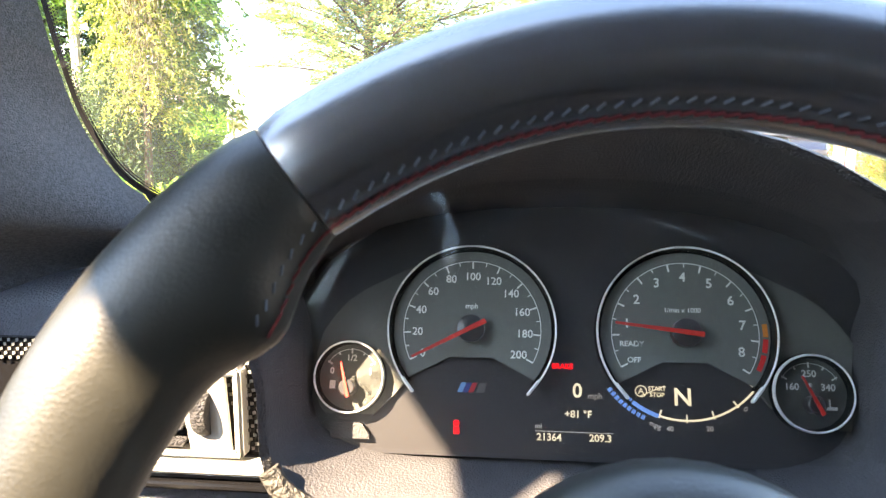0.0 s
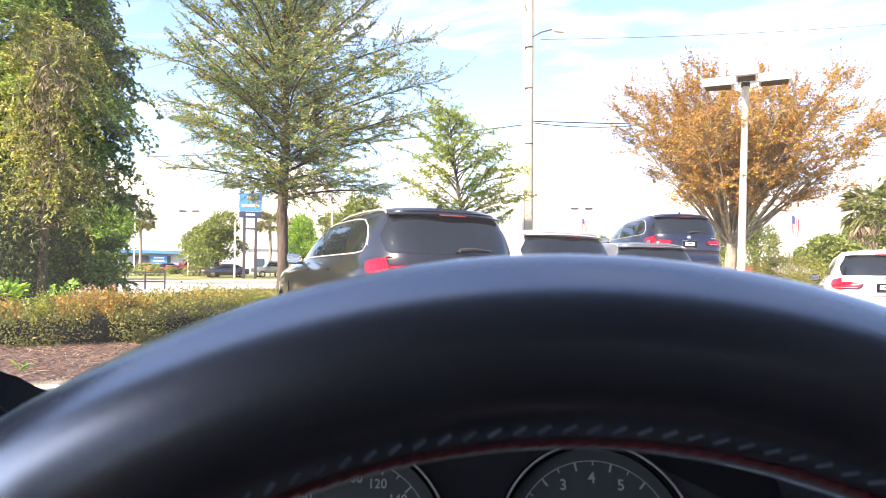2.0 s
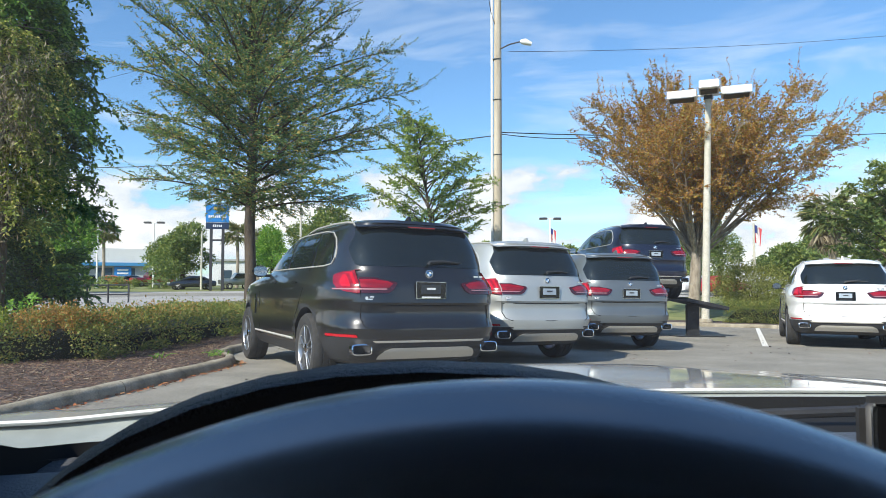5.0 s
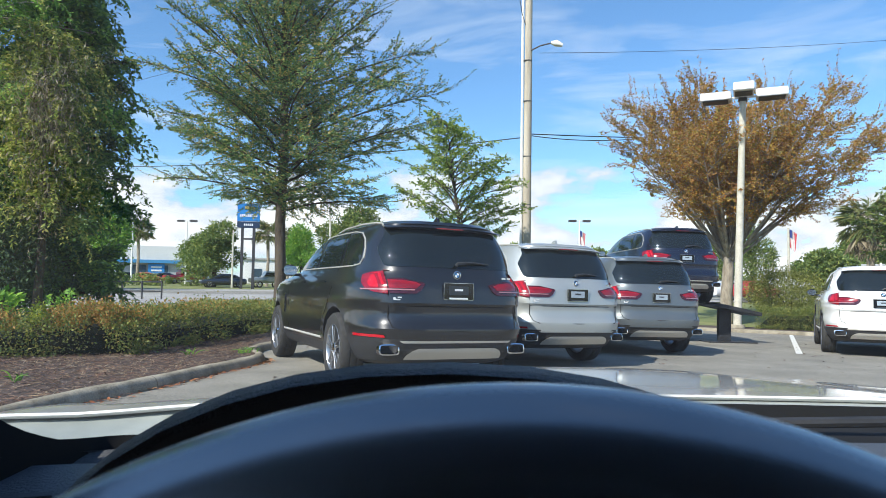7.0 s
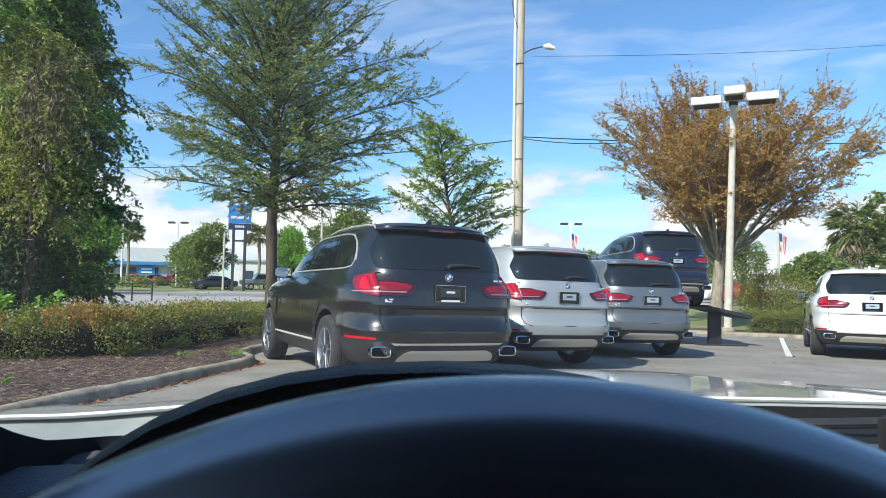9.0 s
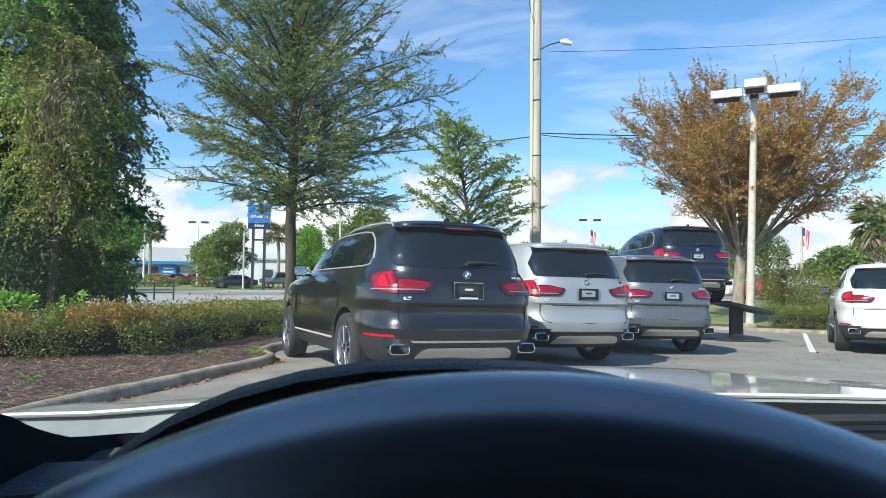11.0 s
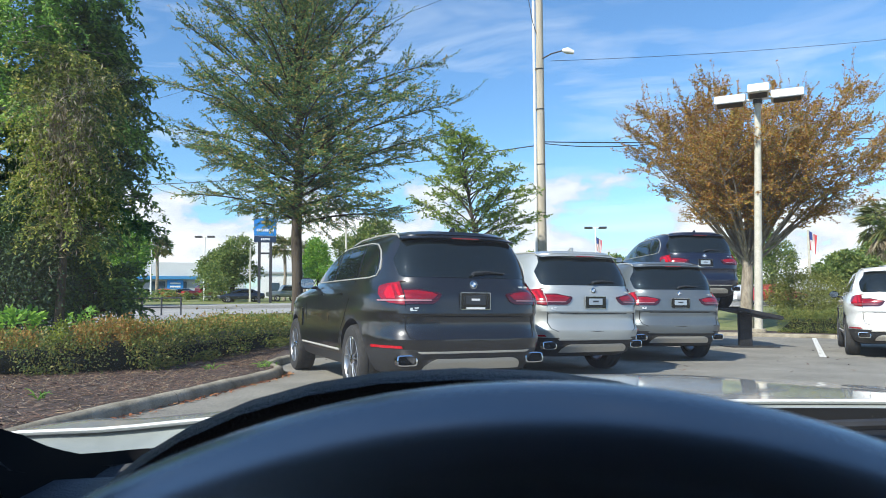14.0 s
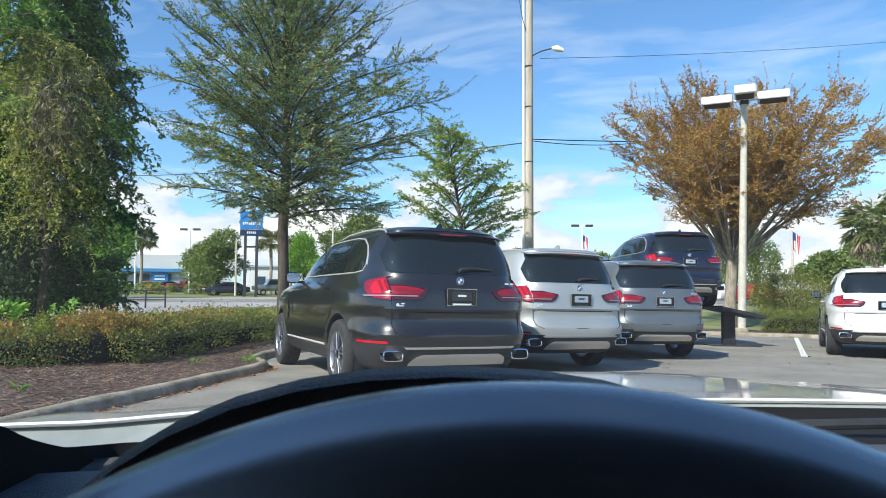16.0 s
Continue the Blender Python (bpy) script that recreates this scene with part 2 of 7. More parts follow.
def lathe(profile, n=24, axis="z", at=(0, 0, 0), caps=True, arc=None, bm=None):
    """Turns (radius, height) round the axis; arc: from and to in degrees."""
    bm = bm or bmesh.new()
    full = arc is None
    a0, a1 = (0, 360) if full else arc
    rings = []
    for i in range(n if full else n + 1):
        a = radians(a0 + (a1 - a0) * i / n)
        ring = []
        for r, h in profile:
            p = (r * math.cos(a), r * math.sin(a), h)
            if axis == "x":
                p = (h, r * math.cos(a), r * math.sin(a))
            elif axis == "y":
                p = (r * math.sin(a), h, r * math.cos(a))
            ring.append(bm.verts.new(Vector(p) + Vector(at)))
        rings.append(ring)
    cnt = len(rings)
    for i in range(cnt if full else cnt - 1):
        a, b = rings[i], rings[(i + 1) % cnt]
        for j in range(len(profile) - 1):
            bm.faces.new((a[j], b[j], b[j + 1], a[j + 1]))
    if caps and full:
        for j in (0, -1):
            if profile[j][0] > 1e-6:
                bm.faces.new([r[j] for r in rings])
    bmesh.ops.remove_doubles(bm, verts=bm.verts, dist=1e-6)
    bmesh.ops.recalc_face_normals(bm, faces=bm.faces)
    return bm


def tube(points, radii, n=8, bm=None, caps=True):
    """A tapered tube along points."""
    bm = bm or bmesh.new()
    pts = [Vector(p) for p in points]
    if not hasattr(radii, "__len__"):
        radii = [radii] * len(pts)
    rings, side = [], None
    for i, p in enumerate(pts):
        d = (pts[min(i + 1, len(pts) - 1)] - pts[max(i - 1, 0)]).normalized()
        if side is None:
            side = d.orthogonal().normalized()
        side = (side - d * side.dot(d)).normalized()
        up = d.cross(side)
        rings.append([bm.verts.new(p + radii[i] * (math.cos(2 * math.pi * k / n) * side + math.sin(2 * math.pi * k / n) * up)) for k in range(n)])
    for a, b in zip(rings, rings[1:]):
        for k in range(n):
            bm.faces.new((a[k], a[(k + 1) % n], b[(k + 1) % n], b[k]))
    if caps:
        bm.faces.new(rings[0][::-1])
        bm.faces.new(rings[-1])
    return bm


def grid(rows, bm=None, close=False, flip=False):
    """A sheet through rows of points."""
    bm = bm or bmesh.new()
    vs = [[bm.verts.new(p) for p in r] for r in rows]
    for a, b in zip(vs, vs[1:]):
        n = len(a)
        for k in range(n if close else n - 1):
            q = (a[k], a[(k + 1) % n], b[(k + 1) % n], b[k])
            bm.faces.new(q[::-1] if flip else q)
    return bm


def prism(outline, depth, bm=None, axis="z", bevel=0.0):
    """A flat outline in (u, v), pushed out by depth; axis z: (u, v, w)."""
    one = bmesh.new()
    f = one.faces.new([one.verts.new((u, v, 0)) for u, v in outline])
    r = bmesh.ops.extrude_face_region(one, geom=[f])
    bmesh.ops.translate(one, vec=(0, 0, depth), verts=[g for g in r["geom"] if isinstance(g, bmesh.types.BMVert)])
    bmesh.ops.recalc_face_normals(one, faces=one.faces)
    if bevel:
        bmesh.ops.bevel(one, geom=one.edges[:], offset=bevel, segments=1, affect="EDGES", clamp_overlap=True)
    return merge(bm, one)


def lettering(text, height, mat, parent, m, name="lettering", depth=0.0002, align="CENTER", label="", bold=0.022):
    cu = bpy.data.curves.new(name, "FONT")
    cu.body, cu.size, cu.extrude, cu.align_x, cu.align_y = text, height * 1.38, depth, align, "CENTER"
    cu.resolution_u, cu.offset = 3, height * bold
    ob = bpy.data.objects.new(name, cu)
    scene.collection.objects.link(ob)
    bpy.context.view_layer.update()
    me = bpy.data.meshes.new_from_object(ob.evaluated_get(bpy.context.evaluated_depsgraph_get()))
    bpy.data.objects.remove(ob)
    me.materials.clear()
    me.materials.append(mat)
    o = new(name, me)
    o.parent, o.matrix_basis = parent, m
    if label:
        tagged(o, label)
    return o


def lerp(a, b, t):
    return a + (b - a) * t


# ---------------------------------------------------------------- the lie of the land
SLOPE = (-0.0128, -0.0130)


def land(x, y):
    """Ground height: the car park falls away gently, the land beyond the street rises again."""
    d = math.hypot(x, y)
    near = SLOPE[0] * x + SLOPE[1] * y
    far = float(np.interp(d, [0, 30, 45, 76, 120, 250, 900], [-0.3, -0.2, 0.02, 0.36, 0.9, 1.5, 3.0]))
    k = min(1, max(0, (d - 23) / 12))
    k = k * k * (3 - 2 * k)
    return lerp(near, far, k)


def sheet(name, outline, lift, mat, label, category, kind="structure", cuts=0, flat=False):
    """A flat piece of ground that follows the land."""
    bm = bmesh.new()
    vs = [bm.verts.new((x, y, 0)) for x, y in outline]
    es = [bm.edges.new((vs[i], vs[(i + 1) % len(vs)])) for i in range(len(vs))]
    bmesh.ops.triangle_fill(bm, use_beauty=True, edges=es)
    for _ in range(cuts):
        bmesh.ops.subdivide_edges(bm, edges=[e for e in bm.edges if e.calc_length() > 2.5], cuts=1, use_grid_fill=True)
    bmesh.ops.triangulate(bm, faces=bm.faces)
    for v in bm.verts:
        v.co.z = land(v.co.x, v.co.y) + lift
    bmesh.ops.recalc_face_normals(bm, faces=bm.faces)
    if sum(f.normal.z for f in bm.faces) < 0:
        bmesh.ops.reverse_faces(bm, faces=bm.faces)
    return tagged(part(name, bm, mat), label, category, kind=kind)


# one ground sheet that reaches the horizon
rings = [0, 3, 6, 9, 12, 15, 18, 21, 23, 26, 29, 32, 35, 40, 46, 54, 64, 76, 95, 120, 170, 250, 400, 700, 1500, 3000]
rows = []
for r in rings:
    rows.append([(r * math.sin(a), r * math.cos(a), land(r * math.sin(a), r * math.cos(a)) - 0.02) for a in np.linspace(0, 2 * math.pi, 73)[:-1]])
tagged(part("ground", grid(rows, close=True, flip=True), GRASS), "short dry grass verge reaching to the skyline", "ground", kind="structure")

# kerb lines: the planted island beside the parked cars, then the far side of the car park
ISLAND = [(-4.1, -14.0), (-3.65, -6.0), (-3.28, 0.0), (-3.05, 3.0), (-2.85, 5.6), (-2.63, 6.5), (-2.53, 7.25), (-2.40, 8.1), (-2.27, 8.75), (-2.21, 9.15), (-2.36, 9.55), (-2.62, 9.85)]
FAR_KERB = [(-2.62, 9.85), (-2.75, 10.6), (-2.55, 11.8), (-1.9, 12.9), (-0.6, 14.5), (2.4, 18.3), (5.4, 22.0), (6.4, 22.4), (8.0, 21.75), (9.3, 21.1), (10.9, 20.3), (13.0, 19.2), (22.0, 14.6), (24.0, 13.5)]
BOUNDS = ISLAND + FAR_KERB[1:]
sheet("car_park", BOUNDS + [(22, -14), (12, -16), (0, -16)], 0.0, ASPHALT, "worn grey asphalt car park with scattered dry leaves", "car park", cuts=2)


def kerb(line, name, label):
    """A low rounded, weathered concrete kerb in lengths with open joints."""
    pts = [Vector((x, y, 0)) for x, y in line]
    fine = []
    for a, b in zip(pts, pts[1:]):
        n = max(1, int((b - a).length / 0.16))
        fine += [a.lerp(b, i / n) for i in range(n)]
    fine.append(pts[-1])
    for _ in range(9):
        fine = [fine[0]] + [(fine[i - 1] + fine[i] * 2 + fine[i + 1]) / 4 for i in range(1, len(fine) - 1)] + [fine[-1]]
    prof = [(-0.004, -0.05), (-0.002, 0.0), (0.002, 0.03), (0.010, 0.062), (0.026, 0.088), (0.05, 0.104), (0.08, 0.110), (0.115, 0.107), (0.14, 0.096), (0.15, 0.075), (0.15, -0.05)]
    root = tagged(thing(name, label, "kerb"), kind="structure")
    run, rows = 0, []
    for i, p in enumerate(fine):
        d = (fine[min(i + 1, len(fine) - 1)] - fine[max(i - 1, 0)]).normalized()
        left = Vector((-d.y, d.x, 0))
        g = land(p.x, p.y)
        rows.append([p + left * (u + 0.010 * noise.noise(p * 3.1) + 0.005 * noise.noise(p * 11 + Vector((0, u * 50, 0)))) + Vector((0, 0, g + h + 0.006 * noise.noise(p * 2.2 + Vector((u * 30, 0, 0))) + 0.005 * noise.noise(p * 9.0 + Vector((u * 60, 0, 0))))) for u, h in prof])
        if (len(rows) == 15 and i < len(fine) - 2) or i == len(fine) - 1:
            gap = d * 0.005
            rows[0] = [q + gap for q in rows[0]]
            cap = grid(rows)
            bmesh.ops.holes_fill(cap, edges=cap.edges)
            part("kerbstone", cap, CONCRETE, root)
            rows = [[q + Vector(gap) for q in rows[-1]]]
    return fine


island_edge = kerb(ISLAND, "kerb_island", "weathered concrete kerb curving round a mulched bed")
kerb(FAR_KERB, "kerb_far", "weathered concrete kerb along the far edge of the car park")


def bed_edge(line, out):
    res = []
    for i, (x, y) in enumerate(line):
        a, b = Vector(line[max(i - 1, 0)]), Vector(line[min(i + 1, len(line) - 1)])
        d = (b - a).normalized()
        res.append((x - d.y * out, y + d.x * out))
    return res


bed = bed_edge(ISLAND, 0.15)
sheet("mulch_bed", bed + [(-2.9, 10.6), (-2.75, 11.8), (-2.1, 13.1), (-3.4, 18.5), (-5.6, 18.5), (-5.8, 13.0), (-6.2, 9.0), (-6.6, 5.0), (-7.0, -4.0), (-7.2, -14.0)], 0.082, MULCH,
      "brown shredded bark mulch bed", "mulch", cuts=2)
far_bed = bed_edge(FAR_KERB[4:], 0.15)
sheet("planting_strip", far_bed + [(24.6, 15.3), (13.6, 21.2), (10.6, 22.9), (8.6, 23.9), (5.6, 24.4), (1.6, 20.2), (-1.6, 15.7)], 0.09, MULCH, "narrow mulched strip behind the kerb", "mulch", cuts=1)
# streets
sheet("street", [(-13.5, 18.0), (-12.6, 30.0), (-13.0, 38.0), (0, 41.5), (30, 46), (70, 50), (70, 66), (30, 66), (0, 66), (-16, 64), (-30, 58), (-60, 44), (-60, 26), (-26, 20)], 0.02, ROAD,
      "pale grey asphalt street beyond the hedge", "road", cuts=3)

# loose bark on the bed, dry leaves along the kerb and on the asphalt
rnd = random.Random(4)
STRAW = leaf_material("straw_needle", [(0.0, (0.16, 0.075, 0.05)), (0.5, (0.30, 0.17, 0.10)), (0.85, (0.42, 0.32, 0.20)), (1.0, (0.50, 0.44, 0.33))], 0.0, 0.9)


def scatter(name, spots, size, mat, label, category, lift=0.0, thin=0.3):
    vs, fs = [], []
    for x, y, s in spots:
        z = land(x, y) + lift
        q = Matrix.Rotation(rnd.uniform(0, 6.28), 3, "Z") @ Matrix.Rotation(rnd.uniform(-0.5, 0.5), 3, "X") @ Matrix.Rotation(rnd.uniform(-0.4, 0.4), 3, "Y")
        l, w = s * size * rnd.uniform(0.6, 1.5), s * size * thin * rnd.uniform(0.6, 1.5)
        k = len(vs)
        for px, py, pz in ((-l, 0, 0), (0, -w, 0.25 * w), (l, 0, 0), (0, w, 0.25 * w)):
            vs.append(Vector((x, y, z)) + q @ Vector((px, py, pz)))
        fs.append((k, k + 1, k + 2, k + 3))
    ob = part(name, raw(name, vs, fs, mat))
    return tagged(ob, label, category, kind="stuff")


def inside(p, poly):
    x, y = p
    hit = False
    for (x1, y1), (x2, y2) in zip(poly, poly[1:] + poly[:1]):
        if (y1 > y) != (y2 > y) and x < (x2 - x1) * (y - y1) / (y2 - y1) + x1:
            hit = not hit
    return hit


bed_poly = bed + [(-2.9, 10.6), (-3.2, 13), (-5.2, 13), (-5.9, 9), (-6.2, 3)]
spots = []
while len(spots) < 30000:
    x, y = rnd.uniform(-6, -2.2), rnd.uniform(3, 13)
    if inside((x, y), bed_poly):
        spots.append((x, y, 1))
scatter("bark_chips", spots, 0.030, CHIP, "loose shredded bark chips and needles on the bed", "mulch", 0.094, 0.14)
scatter("dry_needles", [(s[0], s[1], rnd.uniform(0.5, 1.4)) for s in spots[:30000:3] if noise.noise(Vector((s[0] * 1.3, s[1] * 1.3, 0))) > -0.25], 0.045, STRAW, "dry reddish needles and twigs strewn on the bark", "needles", 0.100, 0.05)
spots = []
for p in island_edge:
    if 4 < p.y < 9.3:
        for _ in range(int(max(1, 13 + 22 * noise.noise(p * 1.7)))):
            spots.append((p.x + abs(rnd.gauss(0, 0.06)) + 0.01, p.y + rnd.uniform(-0.25, 0.25), 1))
spots = [s for s in spots if not inside(s[:2], bed_poly)]
scatter("fallen_leaves", spots, 0.024, DRY_LEAF, "dry brown leaves blown against the kerb", "leaves", 0.015, 0.5)

bits = []
for _ in range(700):
    r, a = rnd.uniform(5, 20), radians(rnd.uniform(-14, 42))
    if noise.noise(Vector((r * math.sin(a) * 0.4, r * math.cos(a) * 0.4, 3))) > -0.15:
        bits.append((r * math.sin(a), r * math.cos(a), rnd.uniform(0.5, 1.3)))
scatter("leaf_litter", [b for b in bits if not inside(b[:2], bed_poly)], 0.030, CHIP, "dark leaf litter strewn over the asphalt", "leaves", 0.008, 0.45)


# painted bay lines
def bay_line(a, b, width=0.11):
    a, b = Vector((*a, 0)), Vector((*b, 0))
    d = (b - a).normalized()
    s = Vector((-d.y, d.x, 0)) * width / 2
    rows = []
    for i in range(9):
        p = a.lerp(b, i / 8)
        w = s * (1 + 0.12 * noise.noise(p * 3))
        rows.append([p - w + Vector((0, 0, land(p.x, p.y) + 0.006)), p + w + Vector((0, 0, land(p.x, p.y) + 0.006))])
    ob = part("bay_line", grid(rows, flip=True), LINE_PAINT)
    if ob.data.polygons[0].normal.z < 0:
        ob.data.flip_normals()
    tagged(ob, "faded white painted parking bay line", "bay line", "bay lines", "structure")


bay_line((6.81, 12.90), (10.5, 20.35))
bay_line((9.9, 12.7), (12.9, 18.8))


# ---------------------------------------------------------------- the sport utility cars
def paint(name, color, metal=0.0, rough=0.35):
    m = material(name, color, rough, metal, coat=1.0, color2=tuple(c * 1.06 for c in color), scale=3, bump=0.0)
    return m


TYRE = material("tyre_rubber", (0.020, 0.020, 0.020), 0.85, color2=(0.045, 0.043, 0.040), scale=20, bump=0.5, bump_scale=60)
RIM = material("rim_alloy", (0.46, 0.46, 0.47), 0.32, 0.95)
CHROME = material("chrome", (0.75, 0.75, 0.76), 0.12, 1.0)
SATIN = material("satin_aluminium", (0.60, 0.57, 0.51), 0.45, 0.45)
BLACK_PLASTIC = material("black_plastic", (0.022, 0.022, 0.024), 0.55, color2=(0.034, 0.034, 0.036), scale=40)
GLOSS_BLACK = material("gloss_black", (0.008, 0.008, 0.009), 0.12)
TINTED = material("tinted_glass", (0.010, 0.014, 0.015), 0.015, spec=0.6)
LIGHT_GLASS = material("lightly_tinted_glass", (0.05, 0.075, 0.075), 0.05, spec=0.8)
RED_LENS = material("red_lens", (0.17, 0.002, 0.008), 0.16, coat=0.5, color2=(0.30, 0.004, 0.012), scale=9, stretch=(1, 1, 3))
DEEP_RED = material("deep_red_lens_edge", (0.055, 0.002, 0.006), 0.14, coat=0.6)
RED_GLOW = material("bright_red_lens", (0.42, 0.003, 0.012), 0.15, coat=0.4, color2=(0.56, 0.006, 0.018), scale=9)
CLEAR_LENS = material("clear_lens", (0.36, 0.17, 0.18), 0.25, coat=0.6)
PLATE_DARK = material("plate_insert", (0.03, 0.035, 0.04), 0.5)
PLATE_PALE = material("plate_card", (0.34, 0.40, 0.46), 0.5)
BADGE_BLUE = material("badge_blue", (0.03, 0.18, 0.45), 0.2, coat=1)
BADGE_WHITE = material("badge_white", (0.8, 0.8, 0.8), 0.2, coat=1)
SEAM = material("panel_gap", (0.004, 0.004, 0.004), 0.8)
SEAT_TRIM = material("car_seat", (0.10, 0.09, 0.08), 0.8)

# stacked plan outlines: height, half width, rear end, front end, squareness of the corners
LEVEL = np.array([
    (0.26, 0.80, 0.30, 4.62, 5.0), (0.30, 0.87, 0.16, 4.76, 5.0), (0.40, 0.925, 0.06, 4.84, 5.0), (0.50, 0.945, 0.015, 4.87, 5.2), (0.58, 0.955, 0.0, 4.885, 5.4),
    (0.62, 0.957, 0.004, 4.885, 5.6), (0.655, 0.958, 0.030, 4.88, 5.6), (0.70, 0.957, 0.062, 4.86, 5.6), (0.78, 0.953, 0.070, 4.84, 5.6), (0.835, 0.953, 0.066, 4.83, 5.6), (0.865, 0.955, 0.044, 4.82, 5.6), (0.96, 0.957, 0.056, 4.78, 5.6), (1.04, 0.953, 0.066, 4.68, 5.2),
    (1.10, 0.935, 0.085, 4.42, 4.6), (1.15, 0.915, 0.105, 3.95, 4.2), (1.19, 0.892, 0.125, 3.62, 4.2), (1.24, 0.875, 0.145, 3.50, 4.4), (1.32, 0.85, 0.18, 3.33, 4.6),
    (1.42, 0.812, 0.23, 3.10, 4.8), (1.52, 0.765, 0.285, 2.86, 4.8), (1.60, 0.72, 0.335, 2.62, 4.6), (1.65, 0.67, 0.30, 2.40, 4.2), (1.685, 0.59, 0.34, 2.15, 3.6), (1.705, 0.46, 0.55, 1.9, 3.0), (1.712, 0.25, 0.9, 1.6, 2.6)])


def level(z):
    return [float(np.interp(z, LEVEL[:, 0], LEVEL[:, k])) for k in range(1, 5)]


def skin(a, z, off=0.0):
    """Point on the body at height z; a runs from 0 at the middle of the tail to pi at the nose (positive: right side)."""
    w, r, f, n = level(z)
    w, l, c = w + off, (f - r) / 2 + off, (f + r) / 2
    s, k = math.sin(a), math.cos(a)
    x = w * math.copysign(abs(s) ** (2 / n), s)
    y = c - l * math.copysign(abs(k) ** (2 / n), k)
    return Vector((x, y, z))


def at_x(x, z):
    """The turn a at which the tail has this x."""
    w, r, f, n = level(z)
    return math.copysign(math.asin(min(1, abs(x) / w) ** (n / 2)), x)


def at_y(y, z, side=-1):
    w, r, f, n = level(z)
    k = ((f + r) / 2 - y) / ((f - r) / 2)
    k = max(-1, min(1, k))
    return side * math.acos(math.copysign(abs(k) ** (n / 2), k))


def patch(rows, off, cols=10, bm=None, thick=0.0, wide=None):
    """A panel on the body: rows of (z, turn from, turn to)."""
    fine = []
    for (z0, a0, b0), (z1, a1, b1) in zip(rows, rows[1:]):
        for i in range(3):
            t = i / 3
            fine.append((lerp(z0, z1, t), lerp(a0, a1, t), lerp(b0, b1, t)))
    fine.append(rows[-1])
    pts = [[skin(lerp(a, b, k / cols), z, off) for k in range(cols + 1)] for z, a, b in fine]
    one = grid(pts)
    if thick:
        back = [[skin(lerp(a, b, k / cols), z, off - thick) for k in range(cols + 1)] for z, a, b in fine]
        rim_f = pts[0] + [r[-1] for r in pts[1:]] + pts[-1][::-1][1:] + [r[0] for r in pts[::-1][1:-1]]
        rim_b = back[0] + [r[-1] for r in back[1:]] + back[-1][::-1][1:] + [r[0] for r in back[::-1][1:-1]]
        grid([rim_f, rim_b], bm=one, close=True)
    bmesh.ops.remove_doubles(one, verts=one.verts, dist=1e-5)
    bmesh.ops.recalc_face_normals(one, faces=one.faces)
    mid = Vector((0, 2.4, 0.9))
    if sum((f.calc_center_median() - mid).dot(f.normal) * f.calc_area() for f in one.faces) < 0:
        bmesh.ops.reverse_faces(one, faces=one.faces)
    return merge(bm, one)


def strip(points, wide, off=0.003, bm=None):
    """A thin line laid on the body through (turn, z)."""
    pts = [skin(a, z, off) for a, z in points]
    return tube(pts, wide / 2, 5, bm=bm)


def wheel_parts():
    r = 0.369
    tyre = lathe([(0.245, -0.115), (0.30, -0.128), (0.345, -0.122), (0.364, -0.10), (0.369, -0.06), (0.369, -0.042), (0.360, -0.040), (0.360, -0.030), (0.369, -0.028), (0.370, 0.0), (0.369, 0.028),
                  (0.360, 0.030), (0.360, 0.040), (0.369, 0.042), (0.369, 0.06), (0.364, 0.10), (0.345, 0.122), (0.30, 0.128), (0.245, 0.115)], 40, axis="x", caps=False)
    rim = lathe([(0.245, -0.115), (0.250, 0.112), (0.243, 0.118), (0.235, 0.108), (0.228, 0.06), (0.225, -0.10)], 40, axis="x", caps=False)
    spokes = bmesh.new()
    for i in range(5):
        for d in (-0.20, 0.20):
            a = 2 * math.pi * i / 5 + d
            b = 2 * math.pi * i / 5 + d * 0.9
            p0 = Vector((0.085, 0.05 * math.cos(b), 0.05 * math.sin(b)))
            p1 = Vector((0.105, 0.232 * math.cos(a), 0.232 * math.sin(a)))
            mid = (p0 + p1) / 2 + Vector((0.004, 0, 0))
            turn = Matrix.Rotation(a, 4, "X")
            box((0.03, (p1 - p0).length, 0.017), mid, 0.005, turn, 1, spokes)
    hub = lathe([(0.0, 0.11), (0.045, 0.108), (0.06, 0.095), (0.062, 0.04), (0.0, 0.04)], 20, axis="x")
    disc = lathe([(0.0, 0.0), (0.175, 0.0), (0.175, 0.022), (0.0, 0.022)], 28, axis="x")
    return tyre, rim, spokes, hub, disc


